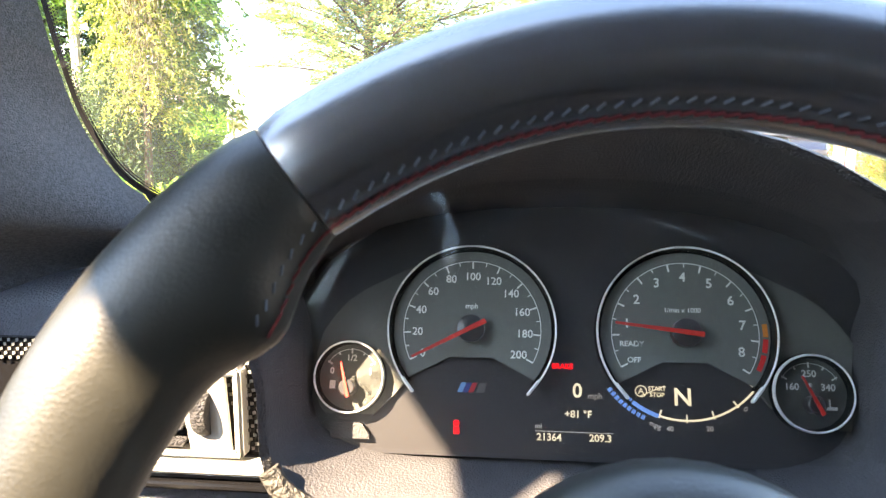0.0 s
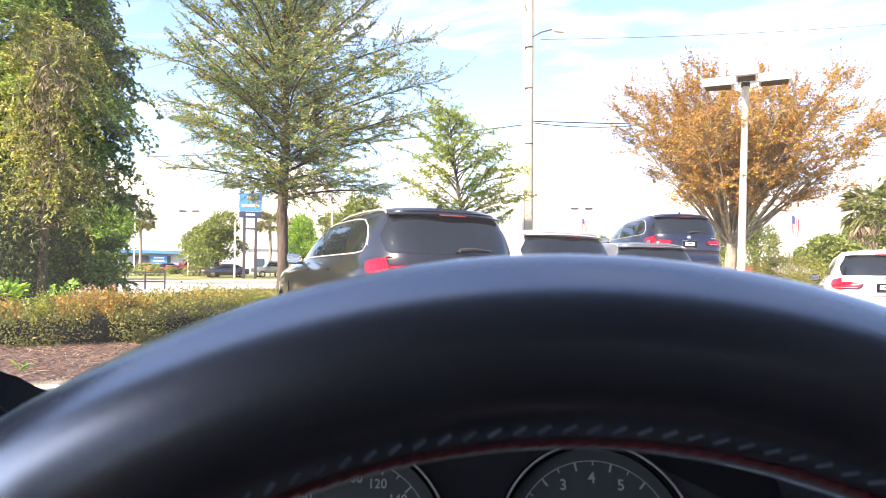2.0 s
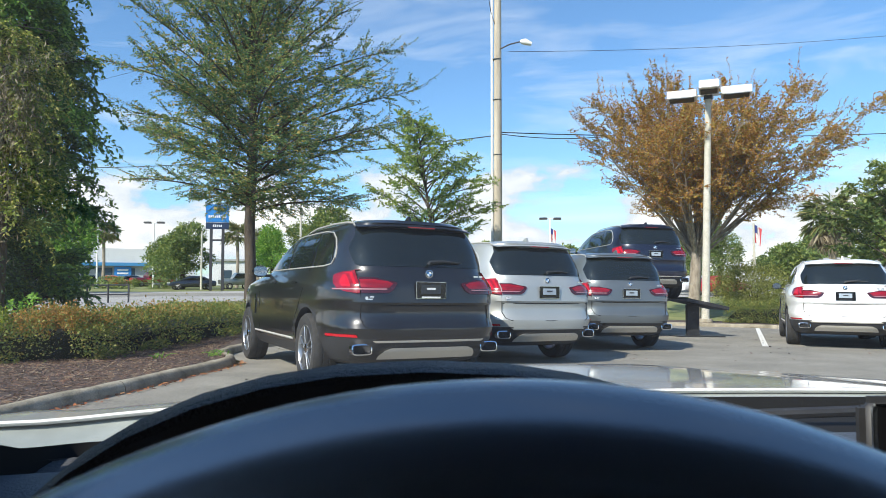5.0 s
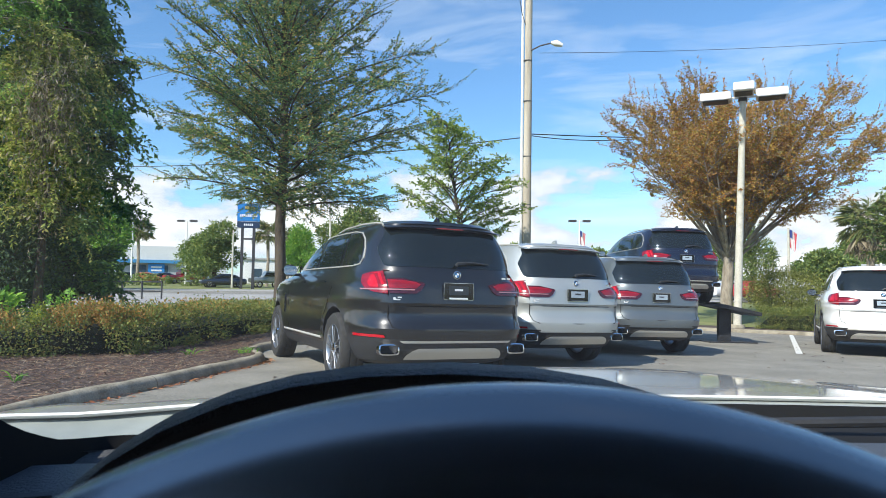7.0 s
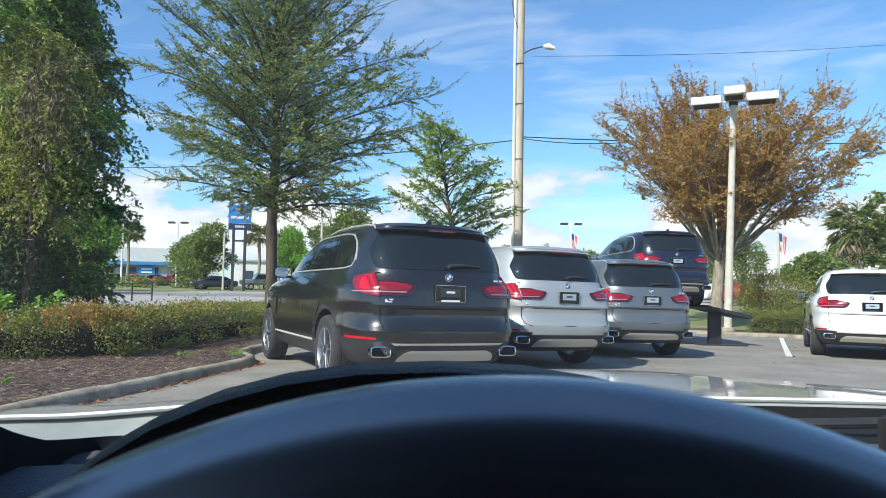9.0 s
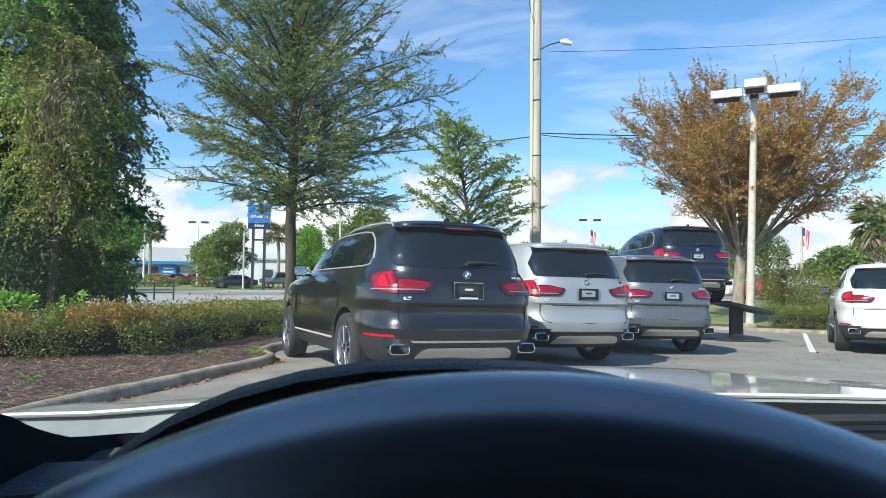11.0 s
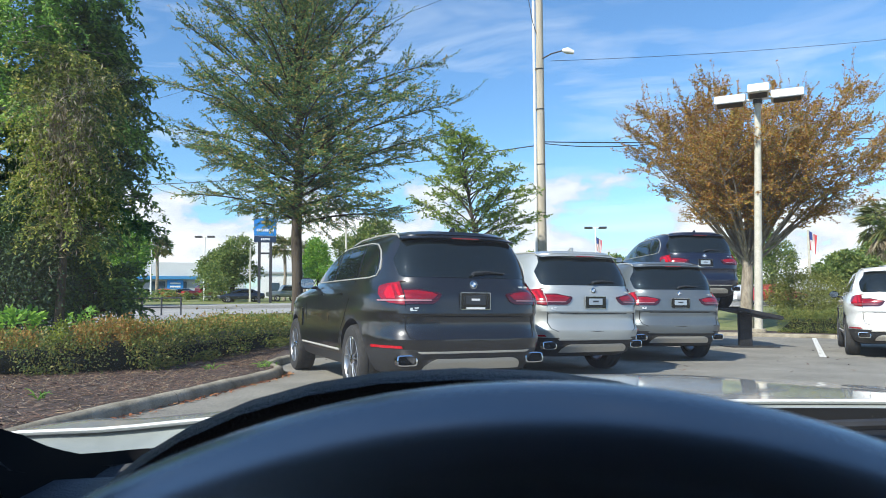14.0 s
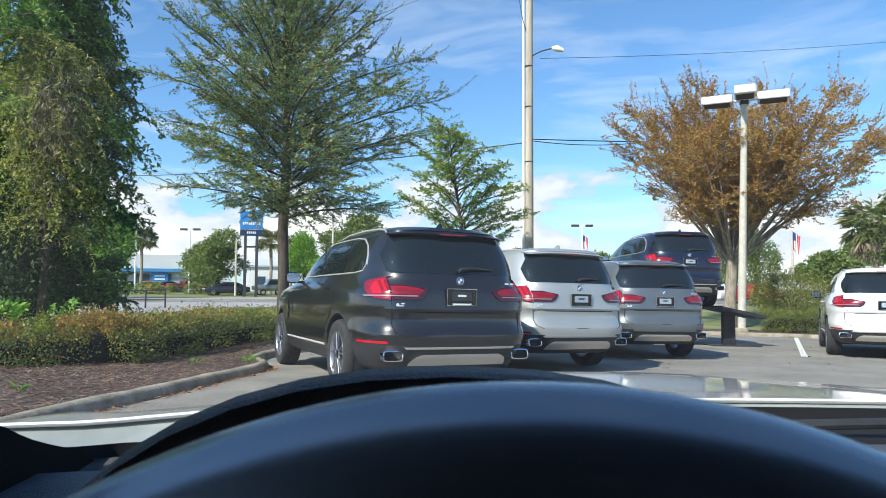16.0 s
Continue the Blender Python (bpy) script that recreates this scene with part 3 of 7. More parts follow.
def body_meshes():
    zs = sorted(set(list(LEVEL[:, 0]) + [0.45, 0.495, 0.525, 0.62, 0.70, 0.79, 0.90, 1.0, 1.07, 1.28, 1.37, 1.47, 1.56]))
    n = 96
    bm = bmesh.new()
    turns = []
    for i in range(n):
        t = i / n
        turns.append(2 * math.pi * t)
    # even spacing round the outline, denser at the corners
    rows = []
    for z in zs:
        rows.append([skin(a if a <= math.pi else a - 2 * math.pi, z) for a in turns])
    grid(rows, bm=bm, close=True)
    bm.faces.new([bm.verts.new(p) for p in rows[-1]])
    bm.faces.new([bm.verts.new(p) for p in rows[0]][::-1])
    bmesh.ops.remove_doubles(bm, verts=bm.verts, dist=1e-5)
    bmesh.ops.recalc_face_normals(bm, faces=bm.faces)
    me = bpy.data.meshes.new("body")
    bm.to_mesh(me)
    bm.free()
    cut = bmesh.new()
    for y in (1.08, 4.01):
        for s in (-1, 1):
            lathe([(0.0, 0.0), (0.415, 0.0), (0.415, 0.6), (0.0, 0.6)], 40, axis="x", at=(0.60 if s > 0 else -1.2, y, 0.385), bm=cut)
    cme = bpy.data.meshes.new("cut")
    cut.to_mesh(cme)
    cut.free()
    a, b = new("body_solid", me), new("wells", cme)
    mod = a.modifiers.new("wells", "BOOLEAN")
    mod.object, mod.operation, mod.solver = b, "DIFFERENCE", "EXACT"
    bpy.context.view_layer.update()
    got = bpy.data.meshes.new_from_object(a.evaluated_get(bpy.context.evaluated_depsgraph_get()))
    bpy.data.objects.remove(a)
    bpy.data.objects.remove(b)
    # split into painted shell, dark cladding
    parts = {"body": [], "cladding": []}
    vs = [v.co.copy() for v in got.vertices]
    for p in got.polygons:
        c = p.center
        arch = min(math.hypot(c.y - 1.08, c.z - 0.385), math.hypot(c.y - 4.01, c.z - 0.385))
        well = abs(p.normal.x) < 0.9 and arch < 0.43 and abs(c.x) > 0.5
        inner = abs(c.x) < 0.64 and arch < 0.43 and abs(p.normal.x) > 0.9
        low = c.z < 0.525 - 0.03 * (abs(c.x) < 0.55) if c.y < 0.75 else c.z < 0.42
        parts["cladding" if (well or inner or low or (arch < 0.455 and abs(c.x) > 0.8)) else "body"].append(list(p.vertices))
    made = {}
    for k, faces in parts.items():
        used = sorted({i for f in faces for i in f})
        idx = {o: i for i, o in enumerate(used)}
        m = raw(k, [vs[i] for i in used], [[idx[i] for i in f] for f in faces], SEAM, smooth=True)
        m.materials.clear()
        m.set_sharp_from_angle(angle=radians(30))
        made[k] = m
    bpy.data.meshes.remove(got)
    return made


SHELL = body_meshes()


def make_suv(color, label, plate_card, dark_glass=True, bright_strip=True, mirror_paint=None):
    root = thing("suv_car", label, "car", group="parked sport utility cars")
    body = SHELL["body"].copy()
    body.materials.clear()
    part("body", body, color, root)
    clad = SHELL["cladding"].copy()
    part("cladding", clad, BLACK_PLASTIC, root, "matt black lower cladding")
    # tailgate window and its dark surround
    part("rear_window", patch([(1.215, at_x(-0.66, 1.215), at_x(0.66, 1.215)), (1.235, at_x(-0.695, 1.235), at_x(0.695, 1.235)), (1.40, at_x(-0.715, 1.40), at_x(0.715, 1.40)), (1.53, at_y(0.44, 1.53, -1), at_y(0.44, 1.53, 1)), (1.598, at_y(0.50, 1.598, -1), at_y(0.50, 1.598, 1))], 0.004, 26), TINTED, root, "dark tinted rear window")
    spoiler = bmesh.new()
    rows = []
    for u in np.linspace(-1, 1, 15):
        x = 0.64 * u
        dy = 0.10 * abs(u) ** 4
        rows.append([(x, 0.37 + dy, 1.602), (x, 0.292 + dy, 1.607 - 0.005 * u * u), (x, 0.276 + dy, 1.620 - 0.022 * u * u), (x, 0.288 + dy, 1.640 - 0.034 * u * u), (x, 0.46 + dy, 1.688 - 0.055 * u * u)])
    grid(rows, bm=spoiler)
    bmesh.ops.recalc_face_normals(spoiler, faces=spoiler.faces)
    sp = part("roof_spoiler", spoiler, color, root)
    part("brake_light", box((0.30, 0.012, 0.014), (0, 0.273, 1.612), 0.003), RED_LENS, sp, "slim red high-level brake light")
    # windscreen and side windows
    part("windscreen", patch([(1.21, at_y(3.30, 1.21) * -1, 2 * math.pi - at_y(3.30, 1.21) * -1), (1.40, at_y(2.92, 1.40) * -1, 2 * math.pi - at_y(2.92, 1.40) * -1), (1.60, at_y(2.42, 1.60) * -1, 2 * math.pi - at_y(2.42, 1.60) * -1)], 0.004, 16), LIGHT_GLASS, root)
    for s in (-1, 1):
        glass = TINTED if dark_glass else LIGHT_GLASS
        part("quarter_window", patch([(1.23, at_y(0.62, 1.23, s), at_y(1.06, 1.23, s)), (1.40, at_y(0.66, 1.40, s), at_y(1.11, 1.40, s)), (1.50, at_y(0.74, 1.50, s), at_y(1.16, 1.50, s)), (1.575, at_y(0.93, 1.575, s), at_y(1.18, 1.575, s))], 0.004, 8), TINTED, root)
        part("rear_door_window", patch([(1.23, at_y(1.13, 1.23, s), at_y(1.98, 1.23, s)), (1.45, at_y(1.20, 1.45, s), at_y(1.98, 1.45, s)), (1.59, at_y(1.26, 1.59, s), at_y(1.96, 1.59, s))], 0.004, 8), TINTED, root)
        part("front_door_window", patch([(1.22, at_y(2.06, 1.22, s), at_y(3.05, 1.22, s)), (1.40, at_y(2.06, 1.40, s), at_y(2.78, 1.40, s)), (1.58, at_y(2.04, 1.58, s), at_y(2.40, 1.58, s))], 0.004, 8), glass, root)
        trim = [(at_y(y, z, s), z) for y, z in ((3.1, 1.212), (2.6, 1.216), (2.0, 1.218), (1.5, 1.218), (1.1, 1.218), (0.78, 1.222), (0.62, 1.24), (0.585, 1.30), (0.61, 1.40), (0.70, 1.50), (0.86, 1.575), (1.10, 1.60), (1.5, 1.606), (2.0, 1.605), (2.35, 1.592))]
        part("window_trim", strip(trim, 0.016), SATIN, root, "thin bright window trim")
        rail = []
        for y, z, x in ((0.48, 1.665, 0.615), (0.56, 1.70, 0.60), (0.75, 1.722, 0.60), (1.2, 1.738, 0.60), (1.8, 1.735, 0.595), (2.1, 1.71, 0.585), (2.25, 1.67, 0.58)):
            rail.append((s * (x + 0.022), y, z - 0.045))
        part("roof_rail", tube(rail, 0.010, 8), SATIN, root, "satin roof rail")
        # door mirror
        mir = part("door_mirror", box((0.20, 0.12, 0.145), (s * 1.045, 2.825, 1.21), 0.055, segments=4), mirror_paint or color, root)
        part("mirror_arm", box((0.12, 0.05, 0.035), (s * 0.93, 2.84, 1.155), 0.012), BLACK_PLASTIC, mir)
        oval = [(0.082 * math.copysign(abs(math.cos(q)) ** 0.55, math.cos(q)), 0.058 * math.copysign(abs(math.sin(q)) ** 0.55, math.sin(q))) for q in np.linspace(0, 2 * math.pi, 29)[:-1]]
        gl = prism(oval, 0.006)
        bmesh.ops.transform(gl, matrix=Matrix.Translation((s * 1.05, 2.766, 1.21)) @ Matrix.Rotation(math.pi / 2, 4, "X"), verts=gl.verts)
        part("mirror_glass", gl, CHROME, mir, "silvered mirror glass")
        for y in (1.52, 2.42):
            p = skin(at_y(y, 1.06, s), 1.06, 0.012)
            part("door_handle", box((0.022, 0.20, 0.028), p, 0.009), color, root)
        # panel gaps, sill trim
        for line in (((1.15, 1.20), (1.18, 1.0), (1.32, 0.85), (1.52, 0.62), (1.54, 0.48)), ((2.02, 1.21), (2.02, 0.8), (2.02, 0.48)), ((3.12, 1.20), (3.22, 0.95), (3.22, 0.55), (3.20, 0.46))):
            part("door_gap", strip([(at_y(y, z, s), z) for y, z in line], 0.007, 0.0005), SEAM, root)
        part("sill_trim", strip([(at_y(y, 0.445, s), 0.445) for y in np.linspace(1.6, 3.5, 9)], 0.03, 0.0), SATIN, root, "brushed sill strip")
        part("side_vent", strip([(at_y(3.42, z, s), z) for z in (0.92, 0.80, 0.66)], 0.03, 0.002), GLOSS_BLACK, root)
        # tail lights: the outer lamp on the wing, the inner one on the tailgate
        outer = patch([(0.950, at_x(s * 0.695, 0.950), at_y(0.15, 0.950, s)), (0.968, at_x(s * 0.695, 0.968), at_y(0.26, 0.968, s)), (1.00, at_x(s * 0.695, 1.00), at_y(0.36, 1.00, s)), (1.05, at_x(s * 0.695, 1.05), at_y(0.44, 1.05, s)), (1.13, at_x(s * 0.695, 1.13), at_y(0.50, 1.13, s)), (1.155, at_x(s * 0.695, 1.155), at_y(0.42, 1.155, s)), (1.178, at_x(s * 0.695, 1.178), at_y(0.24, 1.178, s))], 0.014, 18, thick=0.03)
        tl = part("tail_light", outer, RED_LENS, root, "red tail light wrapped round the rear corner")
        inner = patch([(0.955, at_x(s * 0.435, 0.955), at_x(s * 0.688, 0.955)), (0.985, at_x(s * 0.385, 0.985), at_x(s * 0.688, 0.985)), (1.045, at_x(s * 0.345, 1.045), at_x(s * 0.688, 1.045)), (1.062, at_x(s * 0.36, 1.062), at_x(s * 0.688, 1.062)), (1.10, at_x(s * 0.55, 1.10), at_x(s * 0.688, 1.10))], 0.012, 10, thick=0.03)
        part("inner_lamp", inner, DEEP_RED, tl, "dark red lamp on the tailgate")
        part("inner_lens", patch([(1.004, at_x(s * 0.43, 1.004), at_x(s * 0.684, 1.004)), (1.045, at_x(s * 0.385, 1.045), at_x(s * 0.684, 1.045)), (1.068, at_x(s * 0.44, 1.068), at_x(s * 0.684, 1.068)), (1.084, at_x(s * 0.56, 1.084), at_x(s * 0.684, 1.084))], 0.0145, 10), RED_LENS, tl, "red inner lens")
        part("outer_lens", patch([(1.012, at_x(s * 0.76, 1.012), at_y(0.30, 1.012, s)), (1.06, at_x(s * 0.76, 1.06), at_y(0.36, 1.06, s)), (1.13, at_x(s * 0.76, 1.13), at_y(0.38, 1.13, s)), (1.15, at_x(s * 0.76, 1.15), at_y(0.30, 1.15, s))], 0.0165, 12), RED_GLOW, tl, "bright red outer lens")
        part("light_bar", patch([(0.985, at_x(s * 0.45, 0.985), at_x(s * 0.87, 0.985)), (0.998, at_x(s * 0.45, 0.998), at_x(s * 0.87, 0.998))], 0.0165, 14), CLEAR_LENS, tl, "pale reversing light bar")
        part("light_tube", patch([(1.035, at_x(s * 0.715, 1.035), at_x(s * 0.735, 1.035)), (1.15, at_x(s * 0.715, 1.15), at_x(s * 0.735, 1.15))], 0.0175, 4), RED_GLOW, tl)
        # bumper: reflector and tailpipe
        part("reflector", patch([(0.536, at_x(s * 0.715, 0.536), at_x(s * 0.895, 0.536)), (0.562, at_x(s * 0.73, 0.562), at_x(s * 0.90, 0.562))], 0.006, 8), RED_GLOW, root, "slim red bumper reflector")
        pipe = bmesh.new()
        for k, (dx, dz, y0) in enumerate(((0.102, 0.052, 0.082), (0.090, 0.041, 0.078), (0.082, 0.035, 0.145))):
            ring = []
            for i in range(16):
                a = 2 * math.pi * i / 16
                ring.append((s * 0.685 + dx * math.copysign(abs(math.cos(a)) ** 0.42, math.cos(a)), y0 + 0.03 * (0.6 + math.sin(a)) * (k < 2) * 0.3, 0.425 + dz * math.copysign(abs(math.sin(a)) ** 0.42, math.sin(a))))
            if k == 0:
                prev = ring
                base = [(x, 0.16, z) for x, y, z in ring]
                grid([base, prev], bm=pipe, close=True)
            else:
                grid([prev, ring], bm=pipe, close=True)
                prev = ring
        bmesh.ops.recalc_face_normals(pipe, faces=pipe.faces)
        tp = part("tailpipe", pipe, CHROME, root, "squared chrome tailpipe")
        part("tailpipe_bore", box((0.168, 0.01, 0.072), (s * 0.685, 0.140, 0.425), 0.003), SEAM, tp)
        for y in (1.08, 4.01):
            w = thing("wheel", "", "")
            w.parent, w.location = root, (s * 0.828, y, 0.369)
            w.rotation_euler = (0.3 * y, 0, 0 if s > 0 else math.pi)
            for nm, me, mt in zip(("tyre", "rim", "spokes", "hub_cap", "brake_disc"), WHEEL, (TYRE, RIM, RIM, CHROME, DARK_METAL)):
                part(nm, me, mt, w)
    # bumper trim, skid plate
    part("bumper_strip", patch([(0.487, at_x(-0.56, 0.487), at_x(0.56, 0.487)), (0.507, at_x(-0.59, 0.507), at_x(0.59, 0.507))], 0.012, 14, thick=0.02), SATIN if bright_strip else color, root, "slim strip across the bumper")
    part("skid_plate", patch([(0.325, at_x(-0.51, 0.325), at_x(0.51, 0.325)), (0.37, at_x(-0.50, 0.37), at_x(0.50, 0.37)), (0.41, at_x(-0.46, 0.41), at_x(0.46, 0.41)), (0.435, at_x(-0.40, 0.435), at_x(0.40, 0.435))], 0.022, 14, thick=0.03), SATIN, root, "satin aluminium skid plate")
    # tailgate outline
    gate = [(at_x(x, z), z) for x, z in ((-0.69, 1.14), (-0.695, 0.96), (-0.69, 0.72), (-0.665, 0.64), (-0.60, 0.612), (0, 0.605), (0.60, 0.612), (0.665, 0.64), (0.69, 0.72), (0.695, 0.96), (0.69, 1.14))]
    part("tailgate_gap", strip(gate, 0.010, 0.001), SEAM, root)
    # near-black line laid along the tailgate crease to draw its shade
    part("crease_shade", strip([(at_x(x, 0.835), 0.835) for x in np.linspace(-0.68, 0.68, 9)], 0.010, 0.001), SEAM, root)
    # wiper
    wip = part("rear_wiper", tube([(0.0, 0.115, 1.235), (0.02, 0.115, 1.262), (0.18, 0.13, 1.275), (0.38, 0.145, 1.262)], [0.02, 0.016, 0.012, 0.006], 8), BLACK_PLASTIC, root, "black wiper arm")
    # maker's roundel and model badge, drawn as plain shapes
    bz = 1.145
    rd = part("badge", lathe([(0.0, 0.0), (0.041, 0.0), (0.041, -0.012), (0.034, -0.014), (0.032, -0.010), (0.0, -0.010)], 28, axis="y", at=(0, 0.096, bz)), CHROME, root, "round chrome maker's badge")
    q = bmesh.new()
    lathe([(0.0, -0.0115), (0.0245, -0.0118)], 7, axis="y", at=(0, 0.096, bz), arc=(0, 90), caps=False, bm=q)
    lathe([(0.0, -0.0115), (0.0245, -0.0118)], 7, axis="y", at=(0, 0.096, bz), arc=(180, 270), caps=False, bm=q)
    part("badge_field", q, BADGE_WHITE, rd)
    q = bmesh.new()
    lathe([(0.0, -0.0115), (0.0245, -0.0118)], 7, axis="y", at=(0, 0.096, bz), arc=(90, 180), caps=False, bm=q)
    lathe([(0.0, -0.0115), (0.0245, -0.0118)], 7, axis="y", at=(0, 0.096, bz), arc=(270, 360), caps=False, bm=q)
    part("badge_field", q, BADGE_BLUE, rd)
    ring = lathe([(0.0255, -0.0112), (0.032, -0.0112)], 28, axis="y", at=(0, 0.096, bz), caps=False)
    part("badge_ring", ring, GLOSS_BLACK, rd)
    mb = box((0.052, 0.006, 0.020), (0.535, 0.103, 1.128), 0.004)
    box((0.045, 0.006, 0.020), (0.597, 0.108, 1.128), 0.004, bm=mb)
    part("model_badge", mb, CHROME, root, "small chrome model badge bars")
    # number plate holder with a dealer's card
    pl = part("plate_frame", box((0.325, 0.014, 0.165), (0, 0.046, 0.985), 0.005), GLOSS_BLACK, root, "black plate holder with a chrome edge")
    edge = bmesh.new()
    for sx, sz, ox, oz in ((0.325, 0.004, 0, 0.0805), (0.325, 0.004, 0, -0.0805), (0.004, 0.165, 0.1605, 0), (0.004, 0.165, -0.1605, 0)):
        box((sx, 0.008, sz), (ox, 0.038, 0.985 + oz), 0.001, bm=edge)
    part("frame_edge", edge, CHROME, pl)
    part("plate_card", box((0.215, 0.004, 0.085), (0, 0.0375, 0.995), 0.001), PLATE_PALE if plate_card else PLATE_DARK, pl, "temporary dealer card")
    bars = bmesh.new()
    box((0.09, 0.003, 0.02), (0, 0.0345, 1.0), bm=bars)
    box((0.20, 0.003, 0.016), (0, 0.0345, 0.917), bm=bars)
    part("card_bars", bars, PLATE_DARK if plate_card else BADGE_WHITE, pl)
    st = bmesh.new()
    a = skin(at_x(-0.60, 0.905), 0.905, 0.002)
    box((0.10, 0.003, 0.012), a + Vector((0.03, 0, 0.012)), bm=st, turn=Matrix.Rotation(0.05, 4, "Z"))
    box((0.14, 0.003, 0.010), a + Vector((0.03, 0, -0.010)), bm=st)
    lathe([(0.0, 0.0), (0.016, 0.0)], 12, axis="y", at=a + Vector((-0.05, 0, 0)), caps=False, bm=st)
    part("dealer_sticker", st, BADGE_WHITE, root, "small white dealer sticker bars")
    # roof fin, underside
    fin = prism([(0, 0), (0.17, 0), (0.05, 0.06), (0.02, 0.062)], 0.03)
    bmesh.ops.transform(fin, matrix=Matrix.Translation((0.015, 0.62, 1.70)) @ Matrix.Rotation(math.pi / 2, 4, "Z") @ Matrix.Rotation(math.pi / 2, 4, "X"), verts=fin.verts)
    part("roof_fin", fin, color, root)
    part("underside", box((1.5, 3.6, 0.12), (0, 2.45, 0.30), 0.03), SEAM, root)
    part("rear_axle", tube([(-0.7, 1.08, 0.33), (0.7, 1.08, 0.33)], 0.06, 10), DARK_METAL, root)
    return root


def as_data(name, bm, mat):
    me = bpy.data.meshes.new(name)
    bm.to_mesh(me)
    bm.free()
    for p in me.polygons:
        p.use_smooth = True
    me.set_sharp_from_angle(angle=radians(35))
    me.materials.append(mat)
    return me


WHEEL = [as_data(nm, bm, mt) for nm, bm, mt in zip(("tyre", "rim", "spokes", "hub_cap", "brake_disc"), wheel_parts(), (TYRE, RIM, RIM, CHROME, DARK_METAL))]


def on_slope(x, y, yaw, lift=0.0):
    n = Vector((-SLOPE[0], -SLOPE[1], 1)).normalized()
    tilt = Vector((0, 0, 1)).rotation_difference(n).to_matrix().to_4x4()
    return Matrix.Translation((x, y, land(x, y) + lift)) @ tilt @ Matrix.Rotation(radians(yaw), 4, "Z")


GREY_PAINT = paint("dark_grey_paint", (0.026, 0.026, 0.028), 0.6, 0.28)
SILVER_PAINT = paint("silver_paint", (0.42, 0.44, 0.43), 0.45, 0.42)
STEEL_PAINT = paint("steel_grey_paint", (0.145, 0.165, 0.175), 0.5, 0.42)
NAVY_PAINT = paint("navy_paint", (0.008, 0.012, 0.030), 0.3)
WHITE_PAINT = paint("white_paint", (0.78, 0.78, 0.76))
suv_grey = make_suv(GREY_PAINT, "dark grey sport utility car parked nose to the planted bed", False)
suv_grey.matrix_basis = on_slope(0.193, 6.603, 24.76)
suv_silver = make_suv(SILVER_PAINT, "silver sport utility car parked beside a dark grey one", True, True, False)
suv_silver.matrix_basis = on_slope(1.865, 9.108, 23.70)
suv_steel = make_suv(STEEL_PAINT, "steel grey sport utility car parked beside a silver one", True, True, False)
suv_steel.matrix_basis = on_slope(3.736, 11.412, 10.70)
suv_navy = make_suv(NAVY_PAINT, "navy sport utility car raised on a black display ramp", True, False)
suv_navy.matrix_basis = on_slope(5.428, 14.881, 4.21, 0.89)
suv_white = make_suv(WHITE_PAINT, "white sport utility car parked nose to the far kerb", True, mirror_paint=NAVY_PAINT)
suv_white.matrix_basis = on_slope(8.057, 12.335, -26.51)


# ---------------------------------------------------------------- inside the car that the camera sits in
LEATHER = material("black_leather", (0.007, 0.009, 0.014), 0.5, color2=(0.010, 0.012, 0.018), scale=60, bump=0.06, bump_scale=900, spec=1.0, coat=1.0)
SEAT_LEATHER = material("seat_leather", (0.011, 0.011, 0.012), 0.6, color2=(0.016, 0.016, 0.017), scale=30, bump=0.2, bump_scale=500, spec=0.3)
SMOOTH_LEATHER = material("worn_smooth_leather", (0.019, 0.0195, 0.0175), 0.36, color2=(0.027, 0.0275, 0.024), scale=30, bump=0.08, bump_scale=900, spec=0.55)
EDGE_LEATHER = material("creased_edge_leather", (0.055, 0.052, 0.046), 0.55, color2=(0.085, 0.080, 0.070), scale=60, bump=0.9, bump_scale=260)
GRAINED = material("grained_dash_plastic", (0.046, 0.047, 0.053), 0.5, color2=(0.064, 0.064, 0.070), scale=40, bump=0.8, bump_scale=520, spec=0.35)
DASH_TOP = material("soft_dash_skin", (0.060, 0.063, 0.076), 0.45, color2=(0.078, 0.082, 0.096), scale=40, bump=0.5, bump_scale=520, spec=0.9)
HOOD_LINING = material("soft_dark_plastic", (0.046, 0.046, 0.052), 0.6, color2=(0.056, 0.056, 0.062), scale=50, bump=0.3, bump_scale=700)
PILLAR_CLOTH = material("woven_pillar_cloth", (0.060, 0.062, 0.068), 0.9, color2=(0.095, 0.097, 0.105), scale=420, detail=2, bump=0.4, bump_scale=800)
HEADLINING = material("dark_headlining", (0.018, 0.018, 0.020), 0.95, color2=(0.026, 0.026, 0.028), scale=60)
FRIT = material("black_frit", (0.006, 0.006, 0.007), 0.7, spec=0.2)
FRIT_DOT = material("frit_dot", (0.010, 0.010, 0.011), 0.4)
CARBON = material("carbon_weave", (0.020, 0.020, 0.022), 0.25, coat=1.0)
CARBON_PALE = material("carbon_weave_pale", (0.20, 0.20, 0.19), 0.3, 0.1, coat=1.0)
BEZEL = material("polished_bezel", (0.90, 0.90, 0.88), 0.28, 0.25)
SILVER_TRIM = material("silver_trim", (0.66, 0.65, 0.61), 0.35, 0.35)
DIAL_GREY = material("dial_face", (0.110, 0.118, 0.110), 0.6, color2=(0.124, 0.132, 0.123), scale=200)
DIAL_PLATE = material("instrument_plate", (0.095, 0.100, 0.092), 0.5, color2=(0.110, 0.114, 0.105), scale=120)
SCREEN_BLACK = material("screen_black", (0.034, 0.033, 0.036), 0.3)
MARK_WHITE = material("dial_marking", (0.72, 0.72, 0.68), 0.6)
